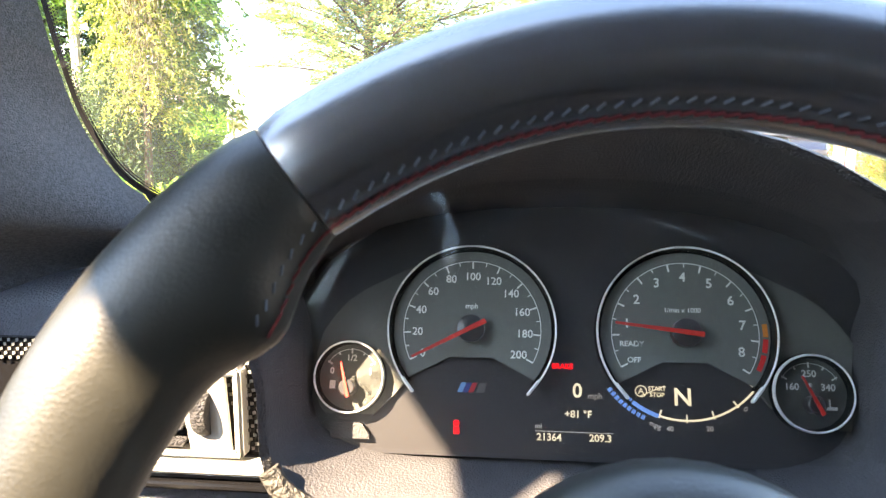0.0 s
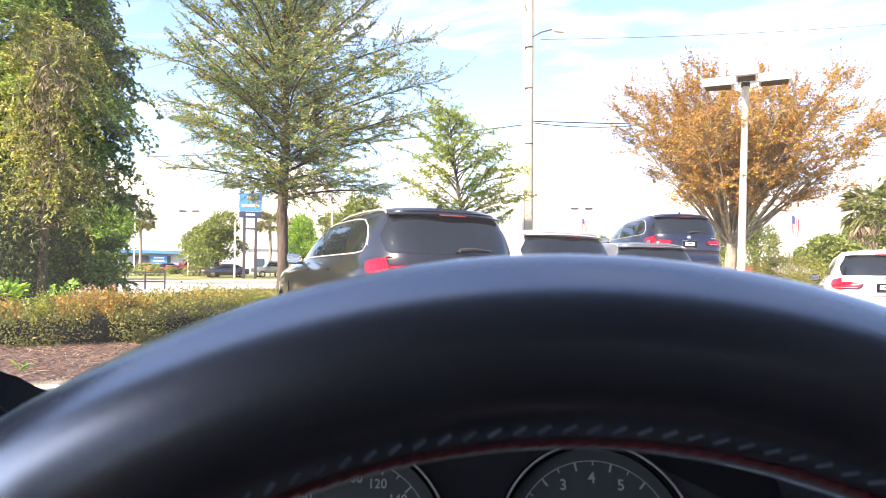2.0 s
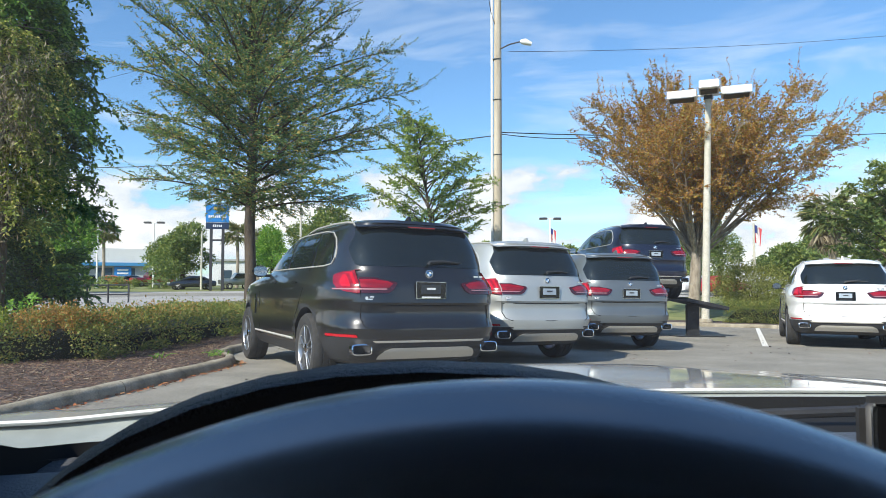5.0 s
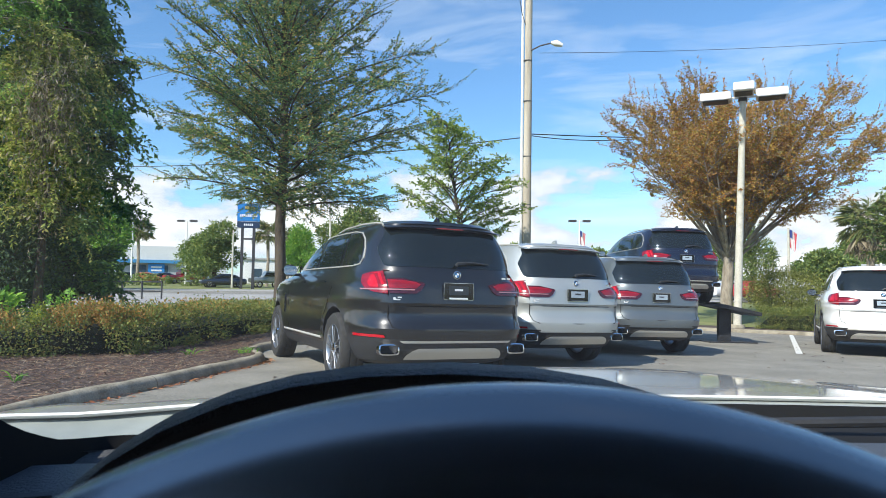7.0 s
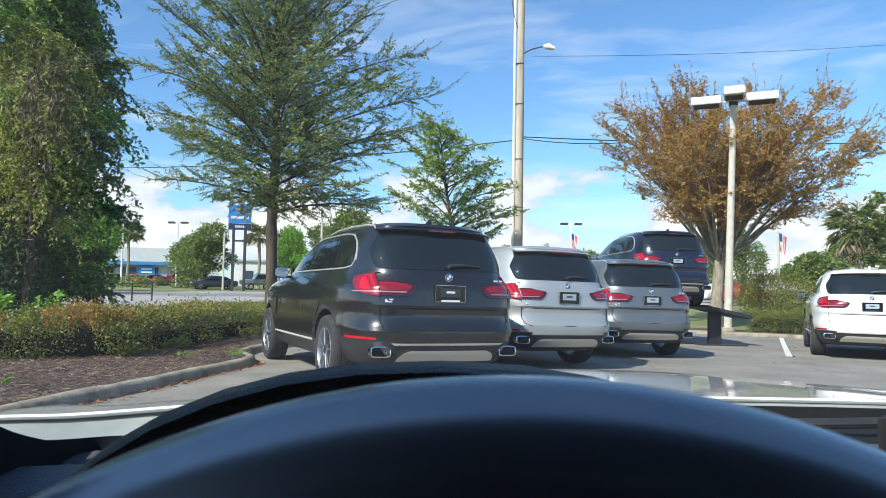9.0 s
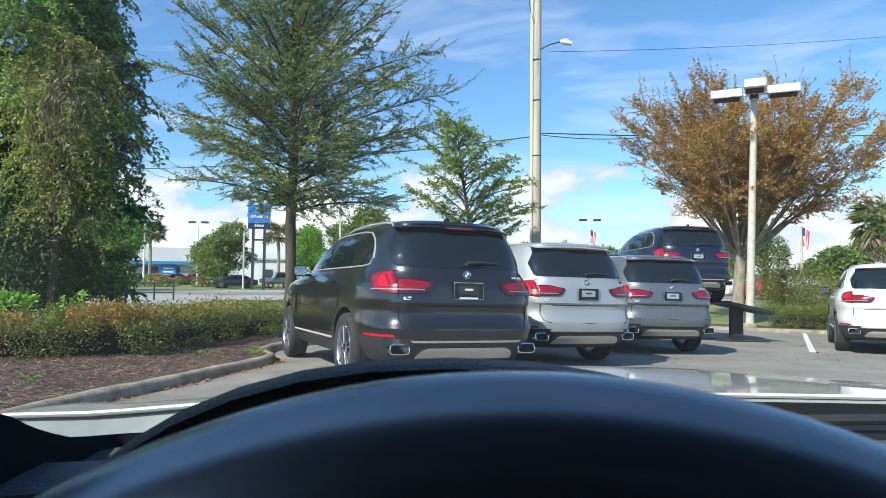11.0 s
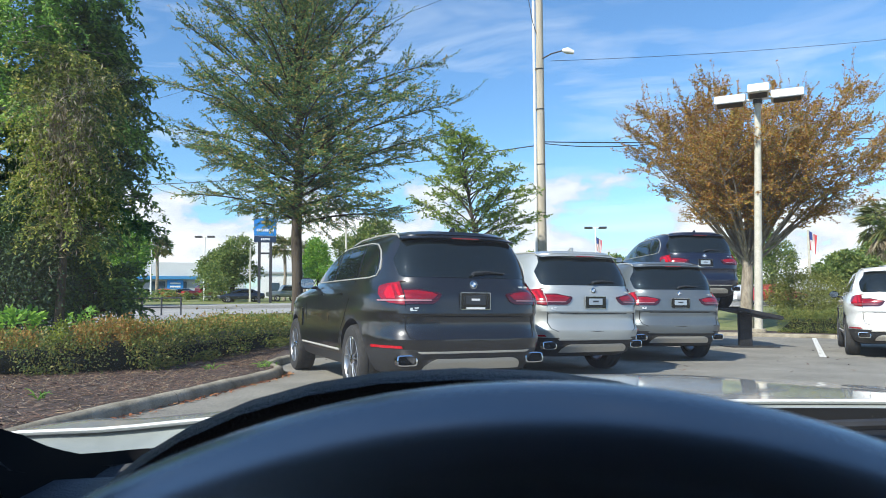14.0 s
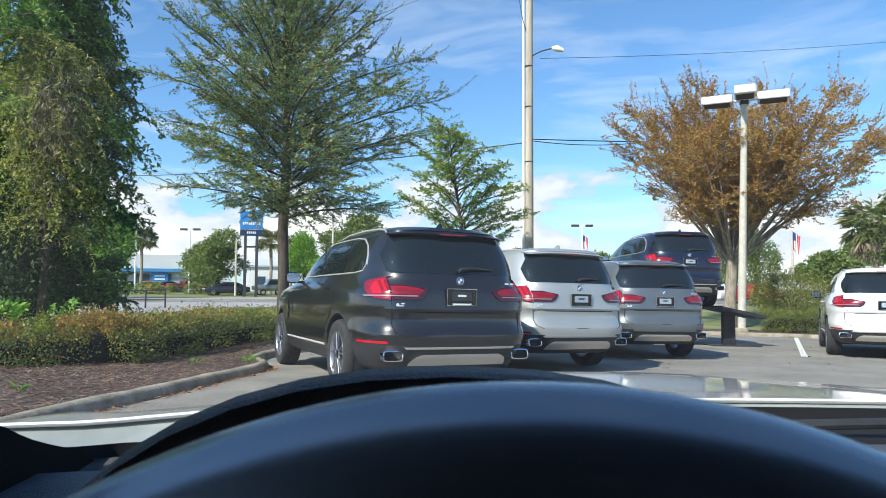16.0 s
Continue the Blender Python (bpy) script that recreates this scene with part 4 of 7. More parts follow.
NEEDLE_RED = material("needle_red", (0.60, 0.030, 0.022), 0.45)
LIT_RED = material("lit_red", (1.0, 0.015, 0.025), 0.5, emit=0.16, spec=0.1)
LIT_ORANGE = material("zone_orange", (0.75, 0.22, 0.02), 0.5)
ZONE_RED = material("zone_red", (0.70, 0.02, 0.02), 0.5)
LIT_CREAM = material("lit_cream", (0.62, 0.58, 0.42), 0.5, emit=0.10)
LIT_GREY = material("lit_dim_grey", (0.30, 0.30, 0.28), 0.5, emit=0.06)
LIT_BLUE = material("lit_blue", (0.08, 0.22, 0.55), 0.5, emit=0.08)
STITCH_PALE = material("stitch_thread_pale", (0.075, 0.095, 0.12), 0.8)
STITCH_RED = material("stitch_thread_red", (0.14, 0.012, 0.018), 0.8)
STRIPE_BLUE, STRIPE_NAVY, STRIPE_RED = (material("stripe_" + n, c, 0.4) for n, c in (("blue", (0.10, 0.30, 0.55)), ("navy", (0.03, 0.05, 0.20)), ("red", (0.45, 0.03, 0.04))))
BONNET_PAINT = paint("bonnet_pale_paint", (0.70, 0.70, 0.68), 0.0, 0.4)
COWL_GREY = material("weathered_cowl_plastic", (0.25, 0.275, 0.262), 0.45, color2=(0.36, 0.385, 0.368), scale=7, detail=5, bump=0.2)
SCREEN_GLASS = clear_glass("windscreen_glass", (0.95, 0.98, 0.97), 0.03, 0.014)


def tilted(at, degrees):
    """A frame facing the driver: x right, y up the slope, z towards the seat."""
    s, c = math.sin(radians(degrees)), math.cos(radians(degrees))
    return Matrix(((1, 0, 0, at[0]), (0, s, -c, at[1]), (0, c, s, at[2]), (0, 0, 0, 1)))


# strong coat and blue-tinted sheen imitate the sky reflected along the rim
LEATHER.node_tree.nodes["Principled BSDF"].inputs["Coat Roughness"].default_value = 0.26
LEATHER.node_tree.nodes["Principled BSDF"].inputs["Coat IOR"].default_value = 3.1
LEATHER.node_tree.nodes["Principled BSDF"].inputs["Sheen Weight"].default_value = 1.0
LEATHER.node_tree.nodes["Principled BSDF"].inputs["Sheen Roughness"].default_value = 0.22
LEATHER.node_tree.nodes["Principled BSDF"].inputs["Sheen Tint"].default_value = (0.75, 0.88, 1.0, 1)


# ---- steering wheel
steer = thing("steering_wheel", "thick black leather steering wheel with red and grey stitching", "steering wheel")
steer.matrix_basis = tilted((0.0166, 0.0751, 0.7752), 21.08)
RIM_R = 0.1629


def rim_section(deg):
    """Rim at an angle from the top: centre radius, radial and depth half sizes."""
    a = abs((deg + 180) % 360 - 180)
    grip = max(0.0, 1 - ((a - 58) / 21) ** 2) if 37 < a < 79 else 0.0
    thumb = math.exp(-((a - 49.5) / 6.0) ** 2)
    inner = 0.0200 + 0.0035 * grip + 0.0085 * thumb
    outer = 0.0176 + 0.0022 * grip
    return outer, inner, 0.0158 + 0.0022 * grip


def rim_piece(name, d0, d1, mat, label):
    rows = []
    n = max(6, int((d1 - d0) / 2))
    for i in range(n + 1):
        d = lerp(d0, d1, i / n)
        o, inn, dep = rim_section(d)
        tuck = 0.0010 * (math.exp(-(i / n * (d1 - d0) / 1.2) ** 2) + math.exp(-((1 - i / n) * (d1 - d0) / 1.2) ** 2))
        a = radians(d)
        ring = []
        for k in range(28):
            t = 2 * math.pi * k / 28
            r = RIM_R + (math.cos(t) * (o - tuck) if math.cos(t) > 0 else math.cos(t) * (inn - tuck))
            w = math.sin(t) * (dep - tuck)
            ring.append((r * math.sin(a), r * math.cos(a), w))
        rows.append(ring)
    bm = grid(rows, close=True)
    bm.faces.new([bm.verts.new(p) for p in rows[0]])
    bm.faces.new([bm.verts.new(p) for p in rows[-1]])
    bmesh.ops.remove_doubles(bm, verts=bm.verts, dist=1e-6)
    bmesh.ops.recalc_face_normals(bm, faces=bm.faces)
    return part(name, bm, mat, steer, label)


top_rim = rim_piece("upper_rim", -37.75, 37.75, LEATHER, "grained leather upper rim")
rim_piece("grip", -112, -37.95, SMOOTH_LEATHER, "shiny smooth leather grip")
rim_piece("grip", 37.95, 112, SMOOTH_LEATHER, "shiny smooth leather grip")
rim_piece("lower_rim", 112.6, 247.4, LEATHER, "")
# cross stitching along the inside of the rim, one row pale, one red
part("rim_core", lathe([(0.1480, 0.0), (0.1520, 0.009), (0.1640, 0.0125), (0.1735, 0.008), (0.1770, 0.0), (0.1735, -0.008), (0.1640, -0.0125), (0.1520, -0.009), (0.1480, 0.0)], 90, caps=False), SEAM, steer)
for red in (0, 1):
    for i in range(58 if not red else 70):
        d = lerp(-49, 49, i / (57 if not red else 69))
        o, inn, dep = rim_section(d)
        t = 150 if not red else 164
        pts = []
        for k in range(4):
            dd = lerp(-0.42, 0.42, k / 3) if not red else lerp(-0.75, 0.75, k / 3)
            tt = radians(t + (lerp(2.6, -2.6, k / 3) if not red else lerp(2, -2, k / 3)))
            r = RIM_R + math.cos(tt) * (inn + 0.0004)
            a = radians(d + dd)
            pts.append((r * math.sin(a), r * math.cos(a), math.sin(tt) * (dep + 0.0004)))
        part("stitch", tube(pts, 0.00035 if not red else 0.00045, 4), STITCH_RED if red else STITCH_PALE, top_rim)
# boss, airbag cover, spokes
boss = lathe([(0.0, 0.012), (0.03, 0.0115), (0.048, 0.007), (0.057, -0.004), (0.060, -0.025), (0.055, -0.05), (0.0, -0.05)], 40)
part("airbag_cover", boss, SMOOTH_LEATHER, steer, "rounded black airbag cover")
for sgn in (-1, 1):
    sp = bmesh.new()
    rows = []
    for i in range(9):
        u = i / 8
        x = sgn * lerp(0.045, 0.150, u)
        y = lerp(-0.015, -0.028, u)
        h, dpt = lerp(0.030, 0.018, u), lerp(0.016, 0.010, u)
        rows.append([(x, y + h * math.cos(2 * math.pi * k / 12), -0.012 + dpt * math.sin(2 * math.pi * k / 12)) for k in range(12)])
    grid(rows, bm=sp, close=True)
    bmesh.ops.recalc_face_normals(sp, faces=sp.faces)
    part("spoke", sp, GRAINED, steer)
low = bmesh.new()
rows = []
for i in range(9):
    u = i / 8
    y, h, dpt = -lerp(0.045, 0.150, u), lerp(0.024, 0.030, u), 0.010
    rows.append([(h * math.cos(2 * math.pi * k / 12), y, -0.012 + dpt * math.sin(2 * math.pi * k / 12)) for k in range(12)])
grid(rows, bm=low, close=True)
bmesh.ops.recalc_face_normals(low, faces=low.faces)
part("lower_spoke", low, SILVER_TRIM, steer)
part("maker_roundel", lathe([(0.0, 0.0145), (0.016, 0.0143), (0.019, 0.012), (0.0, 0.011)], 24), CHROME, steer)
part("column_shroud", lathe([(0.040, -0.05), (0.046, -0.07), (0.050, -0.18), (0.052, -0.24)], 32, at=(0, -0.012, 0)), GRAINED, steer, "grained steering column shroud")

# ---- instrument cluster
dials = thing("instrument_cluster", "car instrument cluster with four round dials showing zero speed", "instrument cluster")
dials.matrix_basis = tilted((0.0095, 0.3599, 0.7984), 18.12)


def flat(outline, z, depth, name, mat, parent, label=""):
    bm = prism(outline, depth)
    bmesh.ops.translate(bm, vec=(0, 0, z), verts=bm.verts)
    return part(name, bm, mat, parent, label, smooth=False)


def arc_points(cx, cy, r, d0, d1, n):
    return [(cx + r * math.sin(radians(lerp(d0, d1, i / n))), cy + r * math.cos(radians(lerp(d0, d1, i / n)))) for i in range(n + 1)]


back_plate = [(-0.190, -0.078), (-0.195, -0.03), (-0.185, 0.01), (-0.16, 0.045), (-0.12, 0.072), (-0.06, 0.088), (0.0, 0.092), (0.06, 0.088), (0.12, 0.072), (0.16, 0.045), (0.185, 0.01), (0.195, -0.03), (0.190, -0.078)]
flat(back_plate[::-1], -0.014, 0.004, "display_screen", SCREEN_BLACK, dials, "black display panel behind the dials")
left_plate = [(-0.1255, -0.0545), (-0.112, -0.041), (-0.1065, -0.0335)] + arc_points(-0.065, 0.0, 0.0505, -128, -20, 14) + [(-0.0880, 0.0472), (-0.1004, 0.0415), (-0.1208, 0.0315), (-0.1340, 0.0250), (-0.1457, 0.0169), (-0.1540, 0.0075), (-0.1610, -0.0030), (-0.1648, -0.0180), (-0.1652, -0.0360), (-0.1610, -0.0500), (-0.1570, -0.0545)]
flat(left_plate, -0.010, 0.004, "plate", DIAL_PLATE, dials, "matt grey instrument plate")
right_plate = [(-x, y) for x, y in left_plate][::-1]
flat(right_plate, -0.010, 0.004, "plate", DIAL_PLATE, dials, "matt grey instrument plate")


def place(x, y, z=0.001, deg=0.0):
    return Matrix.Translation((x, y, z)) @ Matrix.Rotation(radians(-deg), 4, "Z")


def dial(cx, name, label, marks, ticks, r_ring=0.0532):
    d = thing(name, label, "")
    d.parent = dials
    d.matrix_basis = Matrix.Translation((cx, 0, 0))
    face = arc_points(0, 0, 0.050, -128, 128, 48) + [(0.0135, -0.0175), (-0.0135, -0.0175)]
    flat(face, -0.008, 0.002, "dial_face", DIAL_GREY, d)
    flat(arc_points(0, 0, 0.0285, -118, 118, 40) + [(0.010, -0.0145), (-0.010, -0.0145)], -0.0058, 0.0006, "dial_centre", DIAL_GREY, d)
    part("bezel", lathe([(0.0519, 0.0004), (0.0523, 0.0013), (0.0527, 0.0014), (0.0531, 0.0008), (0.0532, -0.001)], 72, arc=(-41, 221), caps=False), BEZEL, d, "slim chrome bezel, open below")
    # bezel walls coloured black in place of the shade beside the bright ring
    part("bezel_wall", lathe([(0.0519, 0.0004), (0.0514, -0.004), (0.0496, -0.0078)], 72, arc=(-41, 221), caps=False), GLOSS_BLACK, d, "inner wall of the bezel, coloured black for shade")
    part("bezel_wall", lathe([(0.0532, -0.001), (0.0538, -0.0095)], 72, arc=(-41, 221), caps=False), GLOSS_BLACK, d)
    for sgn in (-1, 1):
        ft = bmesh.new()
        a = radians(128 * sgn)
        box((0.0020, 0.012, 0.004), (0.0522 * math.sin(a) - 0.616 * sgn * 0.004, 0.0522 * math.cos(a) - 0.788 * 0.004, 0.001), 0.0008, Matrix.Rotation(radians(-38 * sgn), 4, "Z"), 1, ft)
        part("bezel_foot", ft, BEZEL, d)
    # scale: a fine ring with long and short strokes
    part("scale_ring", lathe([(0.0432, -0.0055), (0.0437, -0.0055)], 80, arc=(90 - ticks[1], 90 - ticks[0]), caps=False), MARK_WHITE, d)
    count, long_each = ticks[2], ticks[3]
    for i in range(count + 1):
        a = lerp(ticks[0], ticks[1], i / count)
        ln = 0.0046 if i % long_each == 0 else 0.0024
        b = bmesh.new()
        box((0.0010 if i % long_each == 0 else 0.0006, ln, 0.0005), (0, 0.0434 - ln / 2, -0.0055), bm=b)
        bmesh.ops.transform(b, matrix=Matrix.Rotation(radians(-a), 4, "Z"), verts=b.verts)
        part("tick", b, MARK_WHITE, d)
    for text, a, rr, size in marks:
        lettering(text, size, MARK_WHITE, d, place(rr * math.sin(radians(a)), rr * math.cos(radians(a)), -0.0054), "numeral")
    return d


def needle(parent, deg, length, tail, z=0.004, hub=0.0085, wide=0.0016, at=(0, 0)):
    m = Matrix.Translation((*at, 0)) @ Matrix.Rotation(radians(-deg), 4, "Z")
    bm = bmesh.new()
    prism([(-wide, -tail), (wide, -tail), (wide * 0.45, length), (-wide * 0.45, length)], 0.0012, bm)
    bmesh.ops.transform(bm, matrix=m @ Matrix.Translation((0, 0, z)), verts=bm.verts)
    part("needle", bm, NEEDLE_RED, parent, "red needle", smooth=False)
    h = lathe([(hub, -0.006), (hub, z - 0.001), (hub * 0.85, z - 0.0002), (0, z - 0.0002)], 24, at=(*at, 0))
    part("needle_hub", h, SCREEN_BLACK, parent)


speedo = dial(-0.065, "speedometer", "speedometer dial in miles per hour with a red needle at zero",
              [(str(v), -117 + 23.45 * i, 0.0345 if v < 100 else 0.0335, 0.0050) for i, v in enumerate(range(0, 201, 20))], (-117, 117.5, 20, 2))
lettering("mph", 0.0034, MARK_WHITE, speedo, place(0, 0.0145, -0.0045), "numeral")
needle(speedo, -117, 0.0405, 0.0105)
tacho = dial(0.065, "rev_counter", "rev counter dial with its red needle just below one",
             [(str(k), (k - 4) * 27.0, 0.0345, 0.0058) for k in range(1, 9)] + [("READY", -102.5, 0.0322, 0.0034), ("OFF", -119, 0.0345, 0.0034)], (-119, 122, 18, 2))
lettering("1/min x 1000", 0.0030, MARK_WHITE, tacho, place(-0.001, 0.0140, -0.0045), "numeral")
needle(tacho, -83, 0.0425, 0.0095)
for a0, a1, mt in ((82, 91.5, LIT_ORANGE), (93, 103, ZONE_RED), (105, 117, ZONE_RED)):
    part("warning_zone", lathe([(0.0455, -0.0052), (0.0485, -0.0052)], 8, arc=(90 - a1, 90 - a0), caps=False), mt, tacho)


def small_dial(cx, cy, name, label, hub_at, deg, marks, length):
    d = thing(name, label, "")
    d.parent = dials
    d.matrix_basis = Matrix.Translation((cx, cy, 0))
    part("bezel", lathe([(0.0214, 0.001), (0.0218, 0.0019), (0.0223, 0.0019), (0.0227, 0.001), (0.0228, -0.001)], 48, caps=False), BEZEL, d, "slim chrome bezel")
    # black here again stands for shade on the bezel walls
    part("bezel_wall", lathe([(0.0214, 0.001), (0.0205, -0.006)], 48, caps=False), GLOSS_BLACK, d)
    part("bezel_wall", lathe([(0.0228, -0.001), (0.0232, -0.008)], 48, caps=False), GLOSS_BLACK, d)
    part("dial_face", lathe([(0.0, -0.006), (0.0206, -0.006)], 36, caps=False), DIAL_GREY, d)
    part("scale_ring", lathe([(0.0172, -0.0055), (0.0176, -0.0055)], 40, arc=(28, 152), caps=False), MARK_WHITE, d)
    for i in range(5):
        a = -58 + 29 * i
        b = box((0.0008, 0.0035 if i % 2 == 0 else 0.0018, 0.0005), (0, 0.0165, -0.0054))
        bmesh.ops.transform(b, matrix=Matrix.Rotation(radians(-a), 4, "Z"), verts=b.verts)
        part("tick", b, MARK_WHITE, d)
    for text, x, y, size in marks:
        lettering(text, size, MARK_WHITE, d, place(x, y, -0.0054), "numeral")
    needle(d, deg, length, 0.006, 0.003, 0.0052, 0.0011, hub_at)
    return d


fuel = small_dial(-0.1413, -0.0318, "fuel_gauge", "fuel gauge with its red needle near a quarter", (-0.0008, -0.0065), -14, [("0", -0.0125, 0.0035, 0.0040), ("1/2", 0.0, 0.0118, 0.0040), ("1", 0.0125, 0.0035, 0.0040)], 0.0165)
pump = box((0.0036, 0.0052, 0.0004), (-0.0118, -0.0050, -0.0054))
box((0.0014, 0.0014, 0.0004), (-0.0070, -0.0050, -0.0054), bm=pump)
part("pump_symbol", pump, MARK_WHITE, fuel)
temp = small_dial(0.1350, -0.0335, "oil_temperature_gauge", "oil temperature gauge with a red needle below the middle", (0.0008, -0.0065), -26, [("160", -0.0100, 0.0035, 0.0040), ("250", 0.0, 0.0112, 0.0040), ("340", 0.0102, 0.0035, 0.0040), ("°F", -0.0005, 0.0040, 0.0032)], 0.0180)
can = box((0.0065, 0.0018, 0.0004), (0.0112, -0.0085, -0.0054))
box((0.0008, 0.0045, 0.0004), (0.0105, -0.0055, -0.0054), bm=can)
part("oil_symbol", can, MARK_WHITE, temp)

# lit display
Z = -0.0095
lettering("BRAKE", 0.0032, LIT_RED, dials, place(-0.0082, -0.0216, Z), "warning_text", label="glowing red warning word")
lettering("0", 0.0088, LIT_CREAM, dials, place(0.0008, -0.0365, Z), "display_text")
lettering("mph", 0.0036, LIT_GREY, dials, place(0.0115, -0.0391, Z), "display_text")
lettering("+81 °F", 0.0044, LIT_CREAM, dials, place(0.0012, -0.0504, Z), "display_text")
lettering("mi", 0.0032, LIT_GREY, dials, place(-0.0228, -0.0580, Z), "display_text")
lettering("21364", 0.0044, LIT_CREAM, dials, place(-0.0164, -0.0646, Z), "display_text")
lettering("209.3", 0.0044, LIT_CREAM, dials, place(0.0144, -0.0642, Z), "display_text")
part("display_line", box((0.0475, 0.0005, 0.0003), (-0.0013, -0.0610, Z)), LIT_GREY, dials)
lettering("N", 0.0105, LIT_CREAM, dials, place(0.0635, -0.0385, Z), "display_text")
lettering("START", 0.0026, LIT_CREAM, dials, place(0.0485, -0.0335, Z), "display_text")
lettering("STOP", 0.0026, LIT_CREAM, dials, place(0.0485, -0.0372, Z), "display_text")
part("stop_symbol", lathe([(0.0030, Z), (0.0036, Z)], 24, at=(0.0390, -0.0352, 0), caps=False), LIT_CREAM, dials)
lettering("A", 0.0034, LIT_CREAM, dials, place(0.0390, -0.0352, Z), "display_text")
slash = box((0.016, 0.0006, 0.0003), (0, 0, Z + 0.0003))
bmesh.ops.transform(slash, matrix=Matrix.Translation((0.0455, -0.0350, 0)) @ Matrix.Rotation(0.42, 4, "Z"), verts=slash.verts)
part("strike_line", slash, LIT_CREAM, dials)
# consumption arc below the rev counter
for a0, a1, mt, r0, r1 in ((-125, -142, LIT_BLUE, 0.0505, 0.0522), (-143, -162, LIT_BLUE, 0.0505, 0.0530), (-163, -180, LIT_CREAM, 0.0508, 0.0520), (-181, -198, LIT_CREAM, 0.0508, 0.0520), (-199, -215, LIT_CREAM, 0.0508, 0.0520), (-216, -232, LIT_CREAM, 0.0508, 0.0520)):
    part("consumption_arc", lathe([(r0, Z), (r1, Z)], 10, at=(0.065, -0.0005, 0), arc=(90 - a0, 90 - a1), caps=False), mt, dials)
for a in (-162.5, -180.5, -198.5, -215.5, -232.5):
    b = box((0.0009, 0.005, 0.0003), (0, 0.0502, Z))
    bmesh.ops.transform(b, matrix=Matrix.Translation((0.065, -0.0005, 0)) @ Matrix.Rotation(radians(-a), 4, "Z"), verts=b.verts)
    part("arc_tick", b, LIT_CREAM, dials)
lettering("40", 0.0030, LIT_GREY, dials, place(0.0555, -0.0570, Z), "display_text")
lettering("20", 0.0030, LIT_GREY, dials, place(0.0785, -0.0562, Z), "display_text")
lettering("0", 0.0030, LIT_GREY, dials, place(0.0995, -0.0440, Z, 35), "display_text")
lettering("mpg", 0.0030, LIT_GREY, dials, place(0.0470, -0.0550, Z, 20), "display_text")
for i in range(9):
    a = radians(-128 - 3.2 * i)
    b = box((0.0022, 0.0026, 0.0003), (0, 0, Z))
    bmesh.ops.transform(b, matrix=Matrix.Translation((0.065 + 0.0565 * math.sin(a), 0.0565 * math.cos(a), 0)) @ Matrix.Rotation(-a, 4, "Z"), verts=b.verts)
    part("caption_bar", b, LIT_BLUE, dials)
# three slanted stripes and a pale block, warning lamp, reset knob
for x, mt in ((-0.0720, STRIPE_BLUE), (-0.0685, STRIPE_NAVY), (-0.0650, STRIPE_RED)):
    flat([(x - 0.0016, -0.0392), (x + 0.0016, -0.0392), (x + 0.0042, -0.0332), (x + 0.0010, -0.0332)], Z, 0.0003, "stripe", mt, dials)
flat([(-0.0618, -0.0392), (-0.0568, -0.0392), (-0.0550, -0.0332), (-0.0594, -0.0332)], Z, 0.0003, "pale_block", DIAL_PLATE, dials)
part("belt_lamp", lathe([(0.0, Z + 0.001), (0.0020, Z + 0.001)], 10, at=(-0.0735, -0.0580, 0), caps=False), LIT_RED, dials, "glowing red belt warning lamp")
part("belt_lamp_body", box((0.0036, 0.0045, 0.0004), (-0.0735, -0.0625, Z), 0.0), LIT_RED, dials)
knob = flat([(-0.1520, -0.0695), (-0.1275, -0.0695), (-0.1280, -0.0665), (-0.1325, -0.0605), (-0.1345, -0.0598), (-0.1525, -0.0598), (-0.1542, -0.0615)][::-1], -0.009, 0.004, "reset_button", HOOD_LINING, dials, "flat black trip reset button")

# clear plastic cover in front of the dials; its translucent share imitates a veil of glare
COVER = clear_glass("dial_cover_plastic", (0.97, 0.97, 0.96), 0.014, 0.06)
cover = [[(0.168 * u * (1.0 if v < 0.5 else lerp(1.0, 0.72, (v - 0.5) / 0.5)), lerp(-0.073, 0.088, v), lerp(0.014, 0.040, v) - 0.010 * u * u) for u in np.linspace(-1, 1, 17)] for v in np.linspace(0, 1, 9)]
part("clear_cover", grid(cover), COVER, dials, "clear plastic cover with a veil of glare mixed in")

# ---- binnacle: the hood over the dials
binn = tagged(thing("instrument_hood", "soft black arched hood round the instruments", "instrument hood"), kind="structure")


def hood_outline(half, top, bottom, mid, n=40, square=2.6, cx=0.0):
    """A closed arch, from bottom left over the top to bottom right."""
    pts = []
    for i in range(n):
        a = 2 * math.pi * i / n
        s, c = math.sin(a), math.cos(a)
        e = 2 / square if c > 0 else 2 / 4.2
        x = half * math.copysign(abs(s) ** e, s)
        z = mid + (top - mid if c > 0 else mid - bottom) * math.copysign(abs(c) ** e, c)
        pts.append((cx + x, z))
    return pts


def ring3(y, half, top, bottom, mid, square=2.6, lean=0.0, pinch=0.86):
    out = []
    for x, z in hood_outline(half, top, bottom, mid, square=square, cx=0.005):
        k = min(1, max(0, (z - 0.785) / 0.05))
        out.append((0.005 + (x - 0.005) * lerp(pinch, 1, k * k * (3 - 2 * k)), y + lean * (z - mid), z))
    return out


